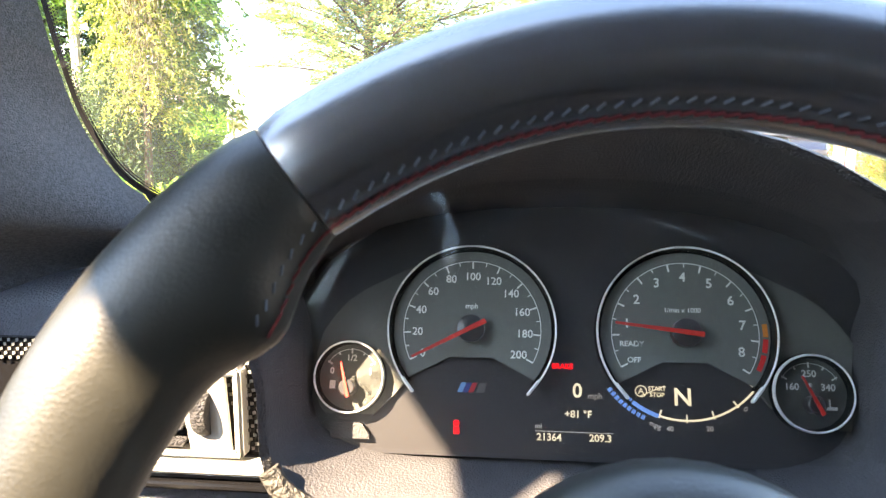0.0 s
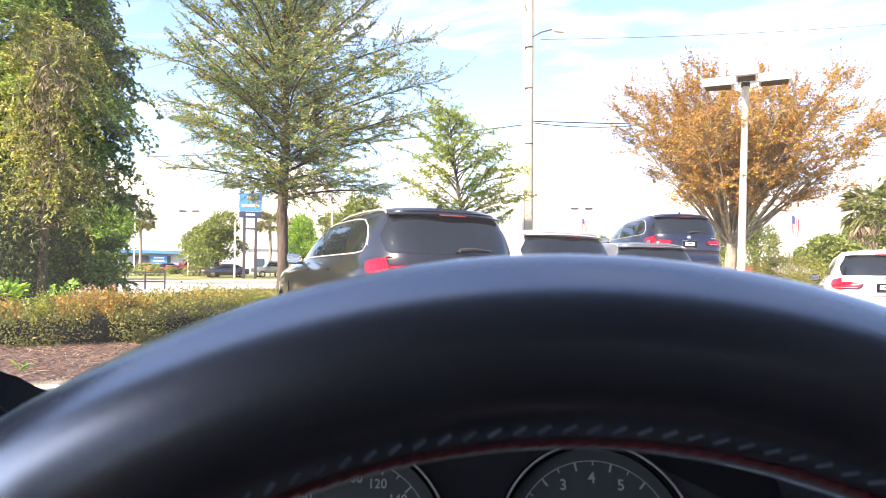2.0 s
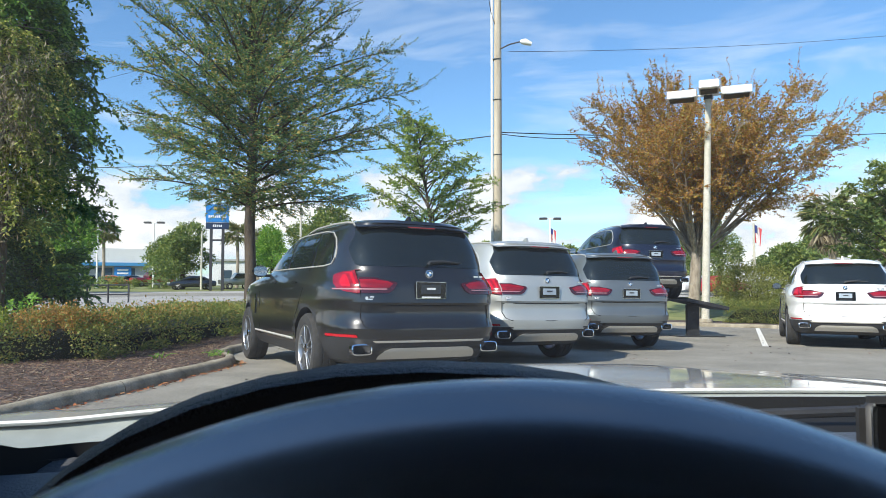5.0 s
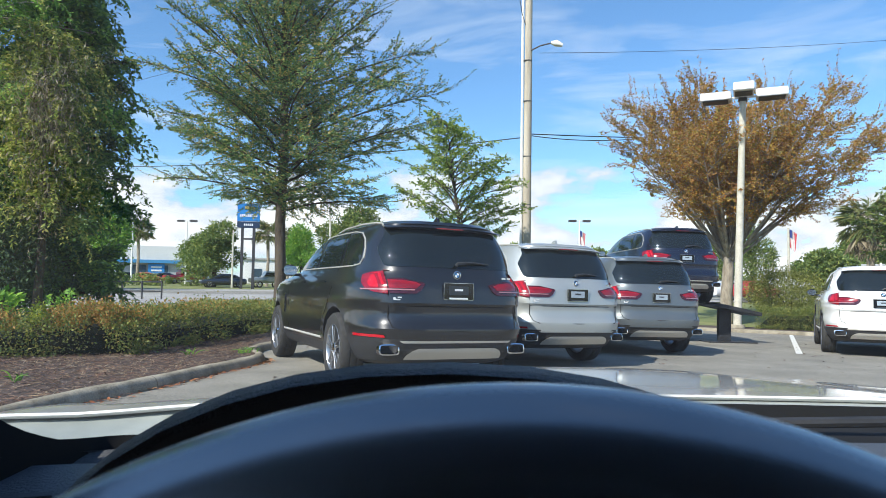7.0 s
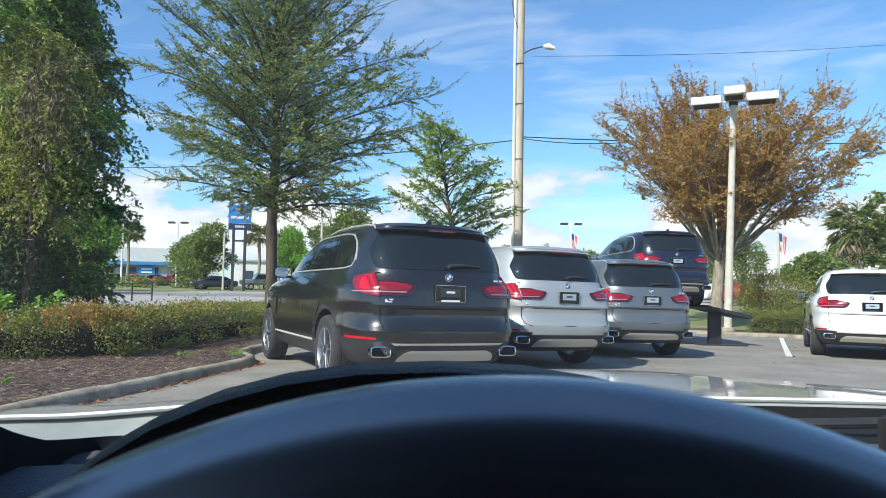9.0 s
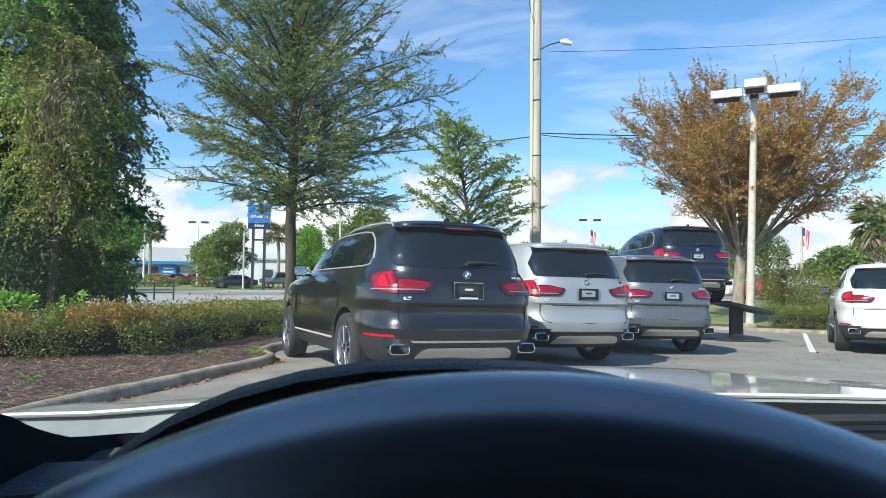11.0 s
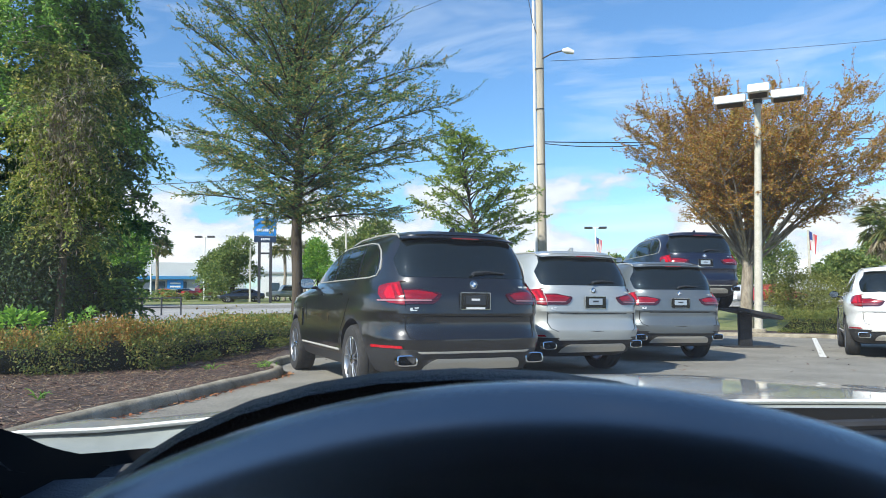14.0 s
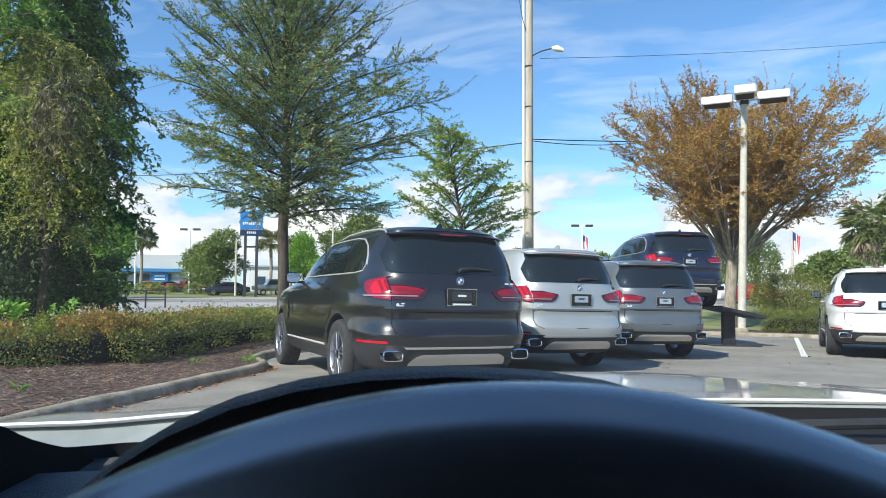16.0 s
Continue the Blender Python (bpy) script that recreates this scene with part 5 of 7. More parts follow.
inner_tube = [ring3(0.395, 0.190, 0.872, 0.720, 0.775, 2.5), ring3(0.36, 0.190, 0.885, 0.720, 0.775, 2.5), ring3(0.335, 0.192, 0.900, 0.716, 0.775, 2.4), ring3(0.312, 0.197, 0.913, 0.708, 0.775, 2.35, 0.05),
              ring3(0.300, 0.200, 0.9205, 0.700, 0.775, 2.2, 0.05)]
bm = grid(inner_tube, close=True)
bmesh.ops.recalc_face_normals(bm, faces=bm.faces)
part("hood_lining", bm, HOOD_LINING, binn, "dark hood lining")
lip = [ring3(0.300, 0.200, 0.9205, 0.700, 0.775, 2.2, 0.05), ring3(0.294, 0.203, 0.9245, 0.694, 0.775, 2.2, 0.05), ring3(0.300, 0.206, 0.9262, 0.688, 0.775, 2.2, 0.05), ring3(0.330, 0.215, 0.9258, 0.670, 0.775, 2.2, 0.04), ring3(0.40, 0.230, 0.910, 0.655, 0.77, 2.2), ring3(0.52, 0.26, 0.862, 0.64, 0.76, 2.3, pinch=1), ring3(0.60, 0.30, 0.815, 0.63, 0.75, 2.3, pinch=1)]
bm = grid(lip, close=True)
bmesh.ops.recalc_face_normals(bm, faces=bm.faces)
part("hood_shell", bm, GRAINED, binn, "grained black hood shell")
# padded leather edge round the lower half of the opening
edge_ring = [p for p in ring3(0.296, 0.201, 0.9205, 0.698, 0.775, 2.2, 0.05)]
n_ring = len(edge_ring)
pad = [edge_ring[(n_ring // 4 + 2 + i) % n_ring] for i in range(n_ring // 2 - 3)]
part("padded_edge", tube(pad, 0.0065, 10), EDGE_LEATHER, binn, "creased leather padding round the opening")

# ---- dashboard
dash = tagged(thing("dashboard", "grained dark dashboard running below the windscreen", "dashboard"), kind="structure")
profile = [(0.78, 0.775), (0.70, 0.790), (0.60, 0.798), (0.54, 0.800), (0.515, 0.800), (0.50, 0.800), (0.47, 0.797), (0.44, 0.792), (0.405, 0.775), (0.392, 0.755), (0.388, 0.72), (0.385, 0.60), (0.42, 0.45), (0.50, 0.35)]
corner = [(0.78, 0.74), (0.70, 0.75), (0.60, 0.765), (0.54, 0.795), (0.515, 0.822), (0.50, 0.826), (0.47, 0.823), (0.44, 0.816), (0.405, 0.800), (0.392, 0.775), (0.388, 0.72), (0.385, 0.60), (0.42, 0.45), (0.50, 0.35)]
rows = []
for x in np.linspace(-0.72, 1.40, 80):
    k = min(1, max(0, (-0.13 - x) / 0.08)) * min(1, max(0, (0.62 + x) / 0.2))
    d = -0.02 * max(0, (-0.42 - x) / 0.3) + 0.016 * min(1, max(0, (x - 0.18) / 0.15))
    lip = 0.006 * min(1, max(0, (x + 0.36) / 0.12))
    rows.append([(x, y, lerp(z + d * (1 if z > 0.7 else 0), z2 + lip * (z2 > 0.80), k)) for (y, z), (_, z2) in zip(profile, corner)])
bm = grid(rows)
bmesh.ops.recalc_face_normals(bm, faces=bm.faces)
part("dash_shell", bm, DASH_TOP, dash)
# demister vent in the far corner of the dashboard
vent = part("demister_frame", prism([(-0.40, 0.50), (-0.375, 0.535), (-0.30, 0.555), (-0.295, 0.545), (-0.365, 0.522), (-0.388, 0.492)], 0.006), HOOD_LINING, dash, "black demister slot frame")
vent.matrix_basis = Matrix.Translation((-0.002, -0.006, 0.822)) @ Matrix.Scale(0.82, 4)
for i in range(4):
    f = box((0.004, 0.028, 0.012), (-0.372 + 0.022 * i, 0.505 + 0.008 * i, 0.792), 0.001, Matrix.Rotation(0.5, 4, "Z"), 1)
    bmesh.ops.transform(f, matrix=Matrix.Translation((-0.002, -0.006, 0.822)) @ Matrix.Scale(0.82, 4) @ Matrix.Translation((0, 0, -0.793)), verts=f.verts)
    part("demister_fin", f, HOOD_LINING, dash)

# side air vent beside the wheel, in front of the dashboard
air = thing("air_vent", "chrome-edged side air vent with a thumb wheel", "air vent")
vent_edge = bmesh.new()
for sx, sz, ox, oz in ((0.118, 0.006, -0.272, 0.7035), (0.118, 0.006, -0.272, 0.762), (0.006, 0.062, -0.2155, 0.733), (0.006, 0.062, -0.328, 0.733)):
    box((sx, 0.014, sz), (ox, 0.376, oz), 0.002, bm=vent_edge)
part("vent_frame", vent_edge, SILVER_TRIM, air, "bright vent frame")
part("vent_throat", box((0.11, 0.004, 0.056), (-0.272, 0.383, 0.733), 0.001), SEAM, air)
for i in range(4):
    part("slat", box((0.072, 0.016, 0.0035), (-0.290, 0.374, 0.713 + 0.0125 * i), 0.001, Matrix.Rotation(0.35, 4, "X"), 1), GRAINED, air)
bezel = part("wheel_plate", prism([(-0.2500, 0.7065), (-0.2215, 0.7065), (-0.2245, 0.7580), (-0.2590, 0.7580)], 0.004), SILVER_TRIM, air, "bright plate round the thumb wheel")
bezel.matrix_basis = Matrix.Translation((0, 0.374, 0)) @ Matrix.Rotation(math.pi / 2, 4, "X")
tw = lathe([(0.0, -0.005), (0.016, -0.005), (0.017, -0.003), (0.017, 0.003), (0.016, 0.005), (0.0, 0.005)], 24, axis="x", at=(-0.240, 0.376, 0.733))
part("thumb_wheel", tw, GRAINED, air, "ribbed thumb wheel")

# trim beside the instruments: woven carbon, and the chrome strip below
carb = tagged(thing("carbon_trim", "woven carbon fibre trim beside the instruments", "trim"), kind="structure")
part("trim_base", box((0.46, 0.02, 0.075), (-0.42, 0.392, 0.735), 0.004), GLOSS_BLACK, carb)
cells_v, cells_f = [], []
for i in range(8):
    for j in range(22):
        if (i + j) % 2:
            continue
        z = 0.704 + 0.0032 * j
        x = -0.2175 + (z - 0.704) * -0.20 + 0.0034 * i
        k = len(cells_v)
        cells_v += [(x, 0.3795, z), (x + 0.0030, 0.3785, z + 0.0008), (x + 0.0030, 0.3785, z + 0.0032), (x, 0.3795, z + 0.0026)]
        cells_f.append((k, k + 1, k + 2, k + 3))
part("weave", raw("weave", cells_v, cells_f, CARBON_PALE), None, carb)
for (x0, x1, z0, z1, y0) in ((-0.41, -0.345, 0.764, 0.780, 0.374),):
    part("trim_base", box((x1 - x0, 0.012, z1 - z0), ((x0 + x1) / 2, y0 + 0.010, (z0 + z1) / 2), 0.003), GLOSS_BLACK, carb)
    cells_v, cells_f = [], []
    for i in range(19):
        for j in range(5):
            if (i + j) % 2 == 0:
                k = len(cells_v)
                x, z = x0 + 0.002 + 0.0032 * i, z0 + 0.001 + 0.0032 * j
                cells_v += [(x, y0 + 0.0035, z), (x + 0.0028, y0 + 0.003, z + 0.0007), (x + 0.0028, y0 + 0.003, z + 0.003), (x, y0 + 0.0035, z + 0.0024)]
                cells_f.append((k, k + 1, k + 2, k + 3))
    part("weave", raw("weave", cells_v, cells_f, CARBON_PALE), None, carb)
strip_t = tagged(thing("chrome_strip", "polished bright strip across the dashboard", "trim"), kind="structure")
part("strip", box((0.29, 0.012, 0.012), (-0.333, 0.376, 0.693), 0.003), SILVER_TRIM, strip_t)
part("lower_strip", box((0.31, 0.010, 0.006), (-0.33, 0.378, 0.678), 0.002), GLOSS_BLACK, strip_t)

# ---- centre screen
nav = thing("display_tablet", "free-standing black centre screen with a silver edge", "screen")
part("screen_body", box((0.262, 0.020, 0.098), (0.452, 0.490, 0.832), 0.008, segments=3), BLACK_PLASTIC, nav)
part("screen_edge", box((0.2545, 0.006, 0.0905), (0.452, 0.4795, 0.832), 0.002), CHROME, nav, "thin silver edge")
part("screen_glass", box((0.250, 0.004, 0.086), (0.452, 0.4765, 0.832), 0.001), GLOSS_BLACK, nav, "dark glass panel")

# ---- windscreen edge and pillar
EDGE = [(-0.330, 0.305, 1.150), (-0.350, 0.360, 1.078), (-0.362, 0.395, 1.028), (-0.369, 0.420, 0.988), (-0.369, 0.440, 0.946), (-0.360, 0.450, 0.917), (-0.348, 0.453, 0.898), (-0.336, 0.455, 0.886), (-0.322, 0.459, 0.876), (-0.308, 0.468, 0.867), (-0.297, 0.490, 0.859), (-0.288, 0.540, 0.849), (-0.270, 0.585, 0.842), (-0.20, 0.600, 0.840)]


def smooth_line(pts, n=40):
    p = [Vector(q) for q in pts]
    out = []
    for i in range(n):
        u = i / (n - 1) * (len(p) - 1)
        k = min(int(u), len(p) - 2)
        t = u - k
        a, b, c, d = p[max(k - 1, 0)], p[k], p[k + 1], p[min(k + 2, len(p) - 1)]
        out.append(0.5 * (2 * b + (c - a) * t + (2 * a - 5 * b + 4 * c - d) * t * t + (3 * b - a - 3 * c + d) * t ** 3))
    return out


edge = smooth_line(EDGE)
pil = tagged(thing("windscreen_pillar", "dark woven cloth windscreen pillar trim", "pillar"), kind="structure")
rows = []
for i, p in enumerate(edge):
    u = i / (len(edge) - 1)
    near = Vector((-0.56 + 0.10 * max(0, u - 0.6), lerp(0.0, 0.36, u), lerp(1.30, 0.775, u ** 0.8)))
    p = p + Vector((0, -0.69, -0.72)) * (0.024 * min(1, max(0, (u - 0.60) / 0.15)))
    c = p.lerp(near, 0.5) + Vector((0.028, -0.01, 0.012)) * (1 - 0.6 * u)
    rows.append([p.lerp(c, t).lerp(c.lerp(near, t), t) for t in np.linspace(0, 1, 9)])
bm = grid(rows)
bmesh.ops.recalc_face_normals(bm, faces=bm.faces)
part("pillar_trim", bm, PILLAR_CLOTH, pil)


def into_glass(p, d):
    n = Vector((0.15, 0.45, 1.10)) - p
    return (n - d * n.dot(d)).normalized()


rows = []
for i, p in enumerate(edge):
    d = (edge[min(i + 1, len(edge) - 1)] - edge[max(i - 1, 0)]).normalized()
    n = into_glass(p, d)
    low = 0.042 * min(1, max(0, (i / (len(edge) - 1) - 0.60) / 0.15))
    p = p - Vector((0, 0, 0.012)) * min(1, max(0, (i / (len(edge) - 1) - 0.72) / 0.10))
    rows.append([p - Vector((0, 0.69, 0.72)) * low + Vector((0, 0.004, 0)), p + n * 0.004 + Vector((0, 0.004, 0))])
part("frit_band", grid(rows), FRIT, pil, "black painted windscreen edge")
dv, df = [], []
for i in range(0, 150):
    u = i / 150 * (len(edge) - 1) * 0.66
    k = min(int(u), len(edge) - 2)
    p = edge[k].lerp(edge[k + 1], u - k)
    d = (edge[k + 1] - edge[k]).normalized()
    n = into_glass(p, d)
    for row in range(3):
        q = p + n * (0.0046 + 0.0022 * row) + d * (0.0015 if row % 2 else 0) + Vector((0, 0.004, 0))
        s = 0.00085 - 0.0002 * row
        b = len(dv)
        dv += [q - d * s - n * s, q + d * s - n * s, q + d * s + n * s, q - d * s + n * s]
        df.append((b, b + 1, b + 2, b + 3))
part("frit_dots", raw("frit_dots", dv, df, FRIT_DOT), None, pil)

# ---- bonnet of the car, cowl and glass
def bonnet_z(x, y):
    o = x - 0.37
    return 0.815 - 0.080 * (y - 0.95) - (0.045 + (0.085 if o > -0.2 else 0.085 + 0.22 * min(1, (-0.2 - o) / 0.3)) * max(0, y - 1.0)) * (0.25 * o * o + 0.9 * o ** 4) + 0.013 * math.exp(-((abs(o) - 0.93) / 0.08) ** 2) * max(0, min(1, (1.35 - y) / 0.4)) - 0.03 * max(0, y - 1.7) ** 2 - 6.0 * max(0, abs(o) - 0.97) ** 2 - 0.010 * math.exp(-((abs(o) - 0.42) / 0.05) ** 2) * 0.3


rows = []
for y in np.linspace(0, 1, 26):
    row = []
    for o in np.linspace(-1.0, 1.0, 49):
        y0 = 0.965 - 0.16 * o * o
        y1 = 2.02 - 0.30 * o * o
        yy = lerp(y0, y1, y)
        xx = 0.37 + o * lerp(1.04, 0.95, y)
        row.append((xx, yy, bonnet_z(xx, yy)))
    rows.append(row)
own = tagged(thing("bonnet", "glossy pale bonnet of the car, seen over the dashboard", "bonnet"), kind="structure")
bm = grid(rows)
front = [v for v in rows[-1]]
grid([front, [(x, y + 0.02, z - 0.06) for x, y, z in front], [(x, y + 0.02, z - 0.35) for x, y, z in front]], bm=bm)
rear = [v for v in rows[0]]
grid([rear, [(x, y - 0.002, z - 0.003) for x, y, z in rear], [(x, y + 0.002, z - 0.007) for x, y, z in rear], [(x, y + 0.06, z - 0.016) for x, y, z in rear]], bm=bm)
bmesh.ops.remove_doubles(bm, verts=bm.verts, dist=1e-5)
bmesh.ops.recalc_face_normals(bm, faces=bm.faces)
part("bonnet_panel", bm, BONNET_PAINT, own)
cowl = [[(x, 0.93 - 0.16 * ((x - 0.37) / 0.98) ** 2 + 0.025, 0.782 - 0.04 * ((x - 0.37)) ** 2) for x in np.linspace(-0.62, 1.36, 40)], [(x, 0.80, 0.778 - 0.03 * (x - 0.37) ** 2) for x in np.linspace(-0.62, 1.36, 40)], [(x, 0.72, 0.770 - 0.03 * (x - 0.37) ** 2) for x in np.linspace(-0.62, 1.36, 40)]]
part("cowl", grid(cowl), SEAM, own, "matt black cowl")
# pale ledge under the rear edge of the bonnet, deeper on the driver's side, and the dark bulkhead that closes the engine bay
ledge, wall = [[], [], []], [[], []]
for x, y, z in rear:
    k = max(0, min(1, (0.20 - x) / 0.50))
    h, out = 0.002 + 0.036 * k - 0.016 * max(0, min(1, (-0.42 - x) / 0.16)), 0.012 + 0.058 * k
    ledge[0].append((x, y + 0.016, z - 0.0080))
    ledge[1].append((x, y - out * 0.8, z - 0.0080 - h * 0.75))
    ledge[2].append((x, y - out, z - 0.0080 - h))
    wall[0].append((x, y - out + 0.001, z - 0.0085 - h))
    wall[1].append((x, y - out + 0.004, z - 0.30))
part("bonnet_ledge", grid(ledge), COWL_GREY, own, "weathered pale grey ledge under the bonnet edge")
part("bulkhead", grid(wall), SEAM, own, "black bulkhead")
for x0, x1 in ((0.33, 0.95), (-0.30, 0.22)):
    part("wiper", tube([(x0, 0.865, 0.793), ((x0 + x1) / 2, 0.868, 0.800), (x1, 0.862, 0.795)], 0.007, 8), BLACK_PLASTIC, own, "parked black wiper blade")

wsc = tagged(thing("windscreen", "clear windscreen glass", "windscreen"), kind="structure")
rows = []
for v in np.linspace(0, 1, 8):
    rows.append([(0.37 + o * lerp(0.84, 0.62, v), lerp(0.86, 0.01, v) - 0.17 * o * o * lerp(1.0, 0.7, v), lerp(0.785, 1.33, v) + 0.03 * math.sin(math.pi * v) - 0.02 * o * o) for o in np.linspace(-1, 1, 17)])
part("glass_pane", grid(rows), SCREEN_GLASS, wsc)

# ---- closing the cabin: roof, doors, seats, behind the camera
cab = tagged(thing("cabin", "dark cabin lining round the front seats", "cabin"), kind="structure")
rows = []
for y in np.linspace(-1.9, 0.02, 14):
    rows.append([(0.37 + o * lerp(0.99, 0.97, (y + 1.9) / 2.1), y, 1.49 - 0.02 * o ** 4 - 0.04 * max(0, -1.0 - y) - (0.15 * ((y + 0.19) / 0.21) ** 2 if y > -0.19 else 0)) for o in np.linspace(-1, 1, 15)])
part("headlining", grid(rows), HEADLINING, cab)
for sx in (-1, 1):
    x = 0.37 + sx * 1.06
    d = box((0.10, 1.9, 0.58), (x, -0.45, 0.60), 0.03)
    part("door_panel", d, GRAINED, cab)
    part("rear_quarter", box((0.08, 0.55, 1.0), (x, -1.65, 0.85), 0.03), PILLAR_CLOTH, cab)
    # unseen block added to keep direct sun off the speedometer
    part("sun_blocker", box((0.024, 0.34, 0.11), (0.37 + sx * 0.972, -0.15, 1.452), 0.008), HEADLINING, cab)
    # unseen opaque panel added to cut light that reaches the wheel from behind
    part("side_light_blocker", box((0.012, 1.0, 0.58), (x - sx * 0.02, -1.20, 1.18), 0.0), TINTED, cab, "unseen opaque dark panel added to block light from the side")
    part("door_post", box((0.06, 0.10, 0.55), (x - sx * 0.04, -0.62, 1.12), 0.02), PILLAR_CLOTH, cab)
part("cabin_floor", box((2.0, 3.4, 0.04), (0.37, -0.6, 0.30), 0.0), BLACK_PLASTIC, cab)
part("rear_wall", box((2.0, 0.08, 0.75), (0.37, -1.95, 0.65), 0.02), PILLAR_CLOTH, cab)
# opaque panel out of view, added to stop rear light reflecting on the rim
part("rear_light_blocker", box((1.98, 0.02, 0.44), (0.37, -1.95, 1.235), 0.0), TINTED, cab, "dark tinted rear window")
part("footwell_wall", box((2.0, 0.05, 0.45), (0.37, 0.78, 0.53), 0.0), BLACK_PLASTIC, cab)

# front seats, behind and beside the camera
for sx in (0.0, 0.74):
    seat = thing("front_seat", "black leather front seat with a tall headrest", "car seat", group="front seats")
    seat.location = (sx, -0.50, 0.32)
    part("cushion", box((0.50, 0.52, 0.16), (0, 0.06, 0.12), 0.05, segments=3), SEAT_LEATHER, seat)
    part("backrest", box((0.50, 0.14, 0.66), (0, -0.24, 0.50), 0.06, Matrix.Rotation(-0.24, 4, "X"), 3), SEAT_LEATHER, seat)
    part("headrest", box((0.27, 0.10, 0.20), (0, -0.35, 0.93), 0.045, Matrix.Rotation(-0.24, 4, "X"), 3), SEAT_LEATHER, seat)
    for dx in (-0.06, 0.06):
        part("headrest_post", tube([(dx, -0.31, 0.78), (dx, -0.34, 0.88)], 0.007, 8), CHROME, seat)
bench = thing("rear_bench", "black leather rear bench across the back of the cabin", "car seat")
part("cushion", box((1.50, 0.55, 0.18), (0.37, -1.35, 0.44), 0.05, segments=3), SEAT_LEATHER, bench)
part("backrest", box((1.50, 0.16, 0.62), (0.37, -1.70, 0.80), 0.06, Matrix.Rotation(-0.3, 4, "X"), 3), SEAT_LEATHER, bench)


# ---------------------------------------------------------------- trees and shrubs
ELM_LEAF = leaf_material("elm_leaf", [(0.0, (0.058, 0.138, 0.062)), (0.40, (0.122, 0.240, 0.086)), (0.72, (0.240, 0.345, 0.092)), (0.90, (0.470, 0.400, 0.100)), (1.0, (0.580, 0.370, 0.115))], 0.35)
AUTUMN_LEAF = leaf_material("autumn_leaf", [(0.0, (0.200, 0.090, 0.028)), (0.25, (0.420, 0.175, 0.034)), (0.55, (0.540, 0.300, 0.048)), (0.78, (0.460, 0.335, 0.060)), (1.0, (0.210, 0.225, 0.050))], 0.3)
GREEN_LEAF = leaf_material("bright_green_leaf", [(0.0, (0.081, 0.223, 0.034)), (0.5, (0.191, 0.391, 0.051)), (1.0, (0.408, 0.614, 0.092))], 0.45)
YOUNG_LEAF = leaf_material("yellow_green_leaf", [(0.0, (0.110, 0.210, 0.045)), (0.5, (0.250, 0.370, 0.070)), (1.0, (0.470, 0.540, 0.110))], 0.5)
VINE_LEAF = leaf_material("vine_leaf", [(0.0, (0.130, 0.190, 0.044)), (0.45, (0.260, 0.330, 0.068)), (0.8, (0.430, 0.440, 0.095)), (1.0, (0.600, 0.520, 0.170))], 0.5)
OAK_LEAF = leaf_material("oak_leaf", [(0.0, (0.095, 0.230, 0.048)), (0.5, (0.230, 0.446, 0.084)), (1.0, (0.459, 0.648, 0.144))], 0.5)
DARK_LEAF = leaf_material("dark_oak_leaf", [(0.0, (0.056, 0.132, 0.041)), (0.6, (0.129, 0.260, 0.064)), (1.0, (0.276, 0.428, 0.086))], 0.25)
HEDGE_LEAF = leaf_material("hedge_leaf", [(0.0, (0.083, 0.138, 0.037)), (0.5, (0.194, 0.248, 0.055)), (0.8, (0.309, 0.319, 0.069)), (1.0, (0.441, 0.342, 0.083))], 0.35)
RUST_LEAF = leaf_material("rusty_hedge_leaf", [(0.0, (0.213, 0.151, 0.034)), (0.5, (0.384, 0.213, 0.050)), (1.0, (0.554, 0.302, 0.076))], 0.3)
OLIVE_LEAF = leaf_material("olive_bush_leaf", [(0.0, (0.12, 0.15, 0.035)), (0.5, (0.26, 0.29, 0.07)), (1.0, (0.42, 0.40, 0.11))], 0.4)
# leaf colour darkened to stand for shade under the overhanging crown
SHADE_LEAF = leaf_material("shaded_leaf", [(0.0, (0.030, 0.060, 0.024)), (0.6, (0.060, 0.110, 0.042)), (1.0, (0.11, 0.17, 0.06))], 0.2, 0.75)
LIME_LEAF = leaf_material("lime_leaf", [(0.0, (0.12, 0.20, 0.02)), (1.0, (0.36, 0.38, 0.03))], 0.4)
FAR_LEAF = leaf_material("distant_leaf", [(0.0, (0.091, 0.151, 0.044)), (0.6, (0.185, 0.265, 0.065)), (1.0, (0.342, 0.378, 0.099))], 0.3)
PALM_LEAF = leaf_material("palm_frond", [(0.0, (0.088, 0.123, 0.035)), (0.7, (0.175, 0.201, 0.061)), (1.0, (0.385, 0.315, 0.123))], 0.3)
DEAD_FROND = leaf_material("dead_palm_frond", [(0.0, (0.13, 0.10, 0.06)), (0.6, (0.26, 0.21, 0.13)), (1.0, (0.42, 0.36, 0.24))], 0.15)
BROWN_BARK = material("brown_bark", (0.19, 0.155, 0.115), 0.95, color2=(0.38, 0.33, 0.26), scale=9, detail=7, bump=0.8, stretch=(1, 1, 0.35))
# near-black tone that stands for the shade deep inside a hedge
DARK_CORE = material("core_shade", (0.010, 0.014, 0.007), 1.0, color2=(0.022, 0.026, 0.012), scale=8)
rng = np.random.default_rng(7)


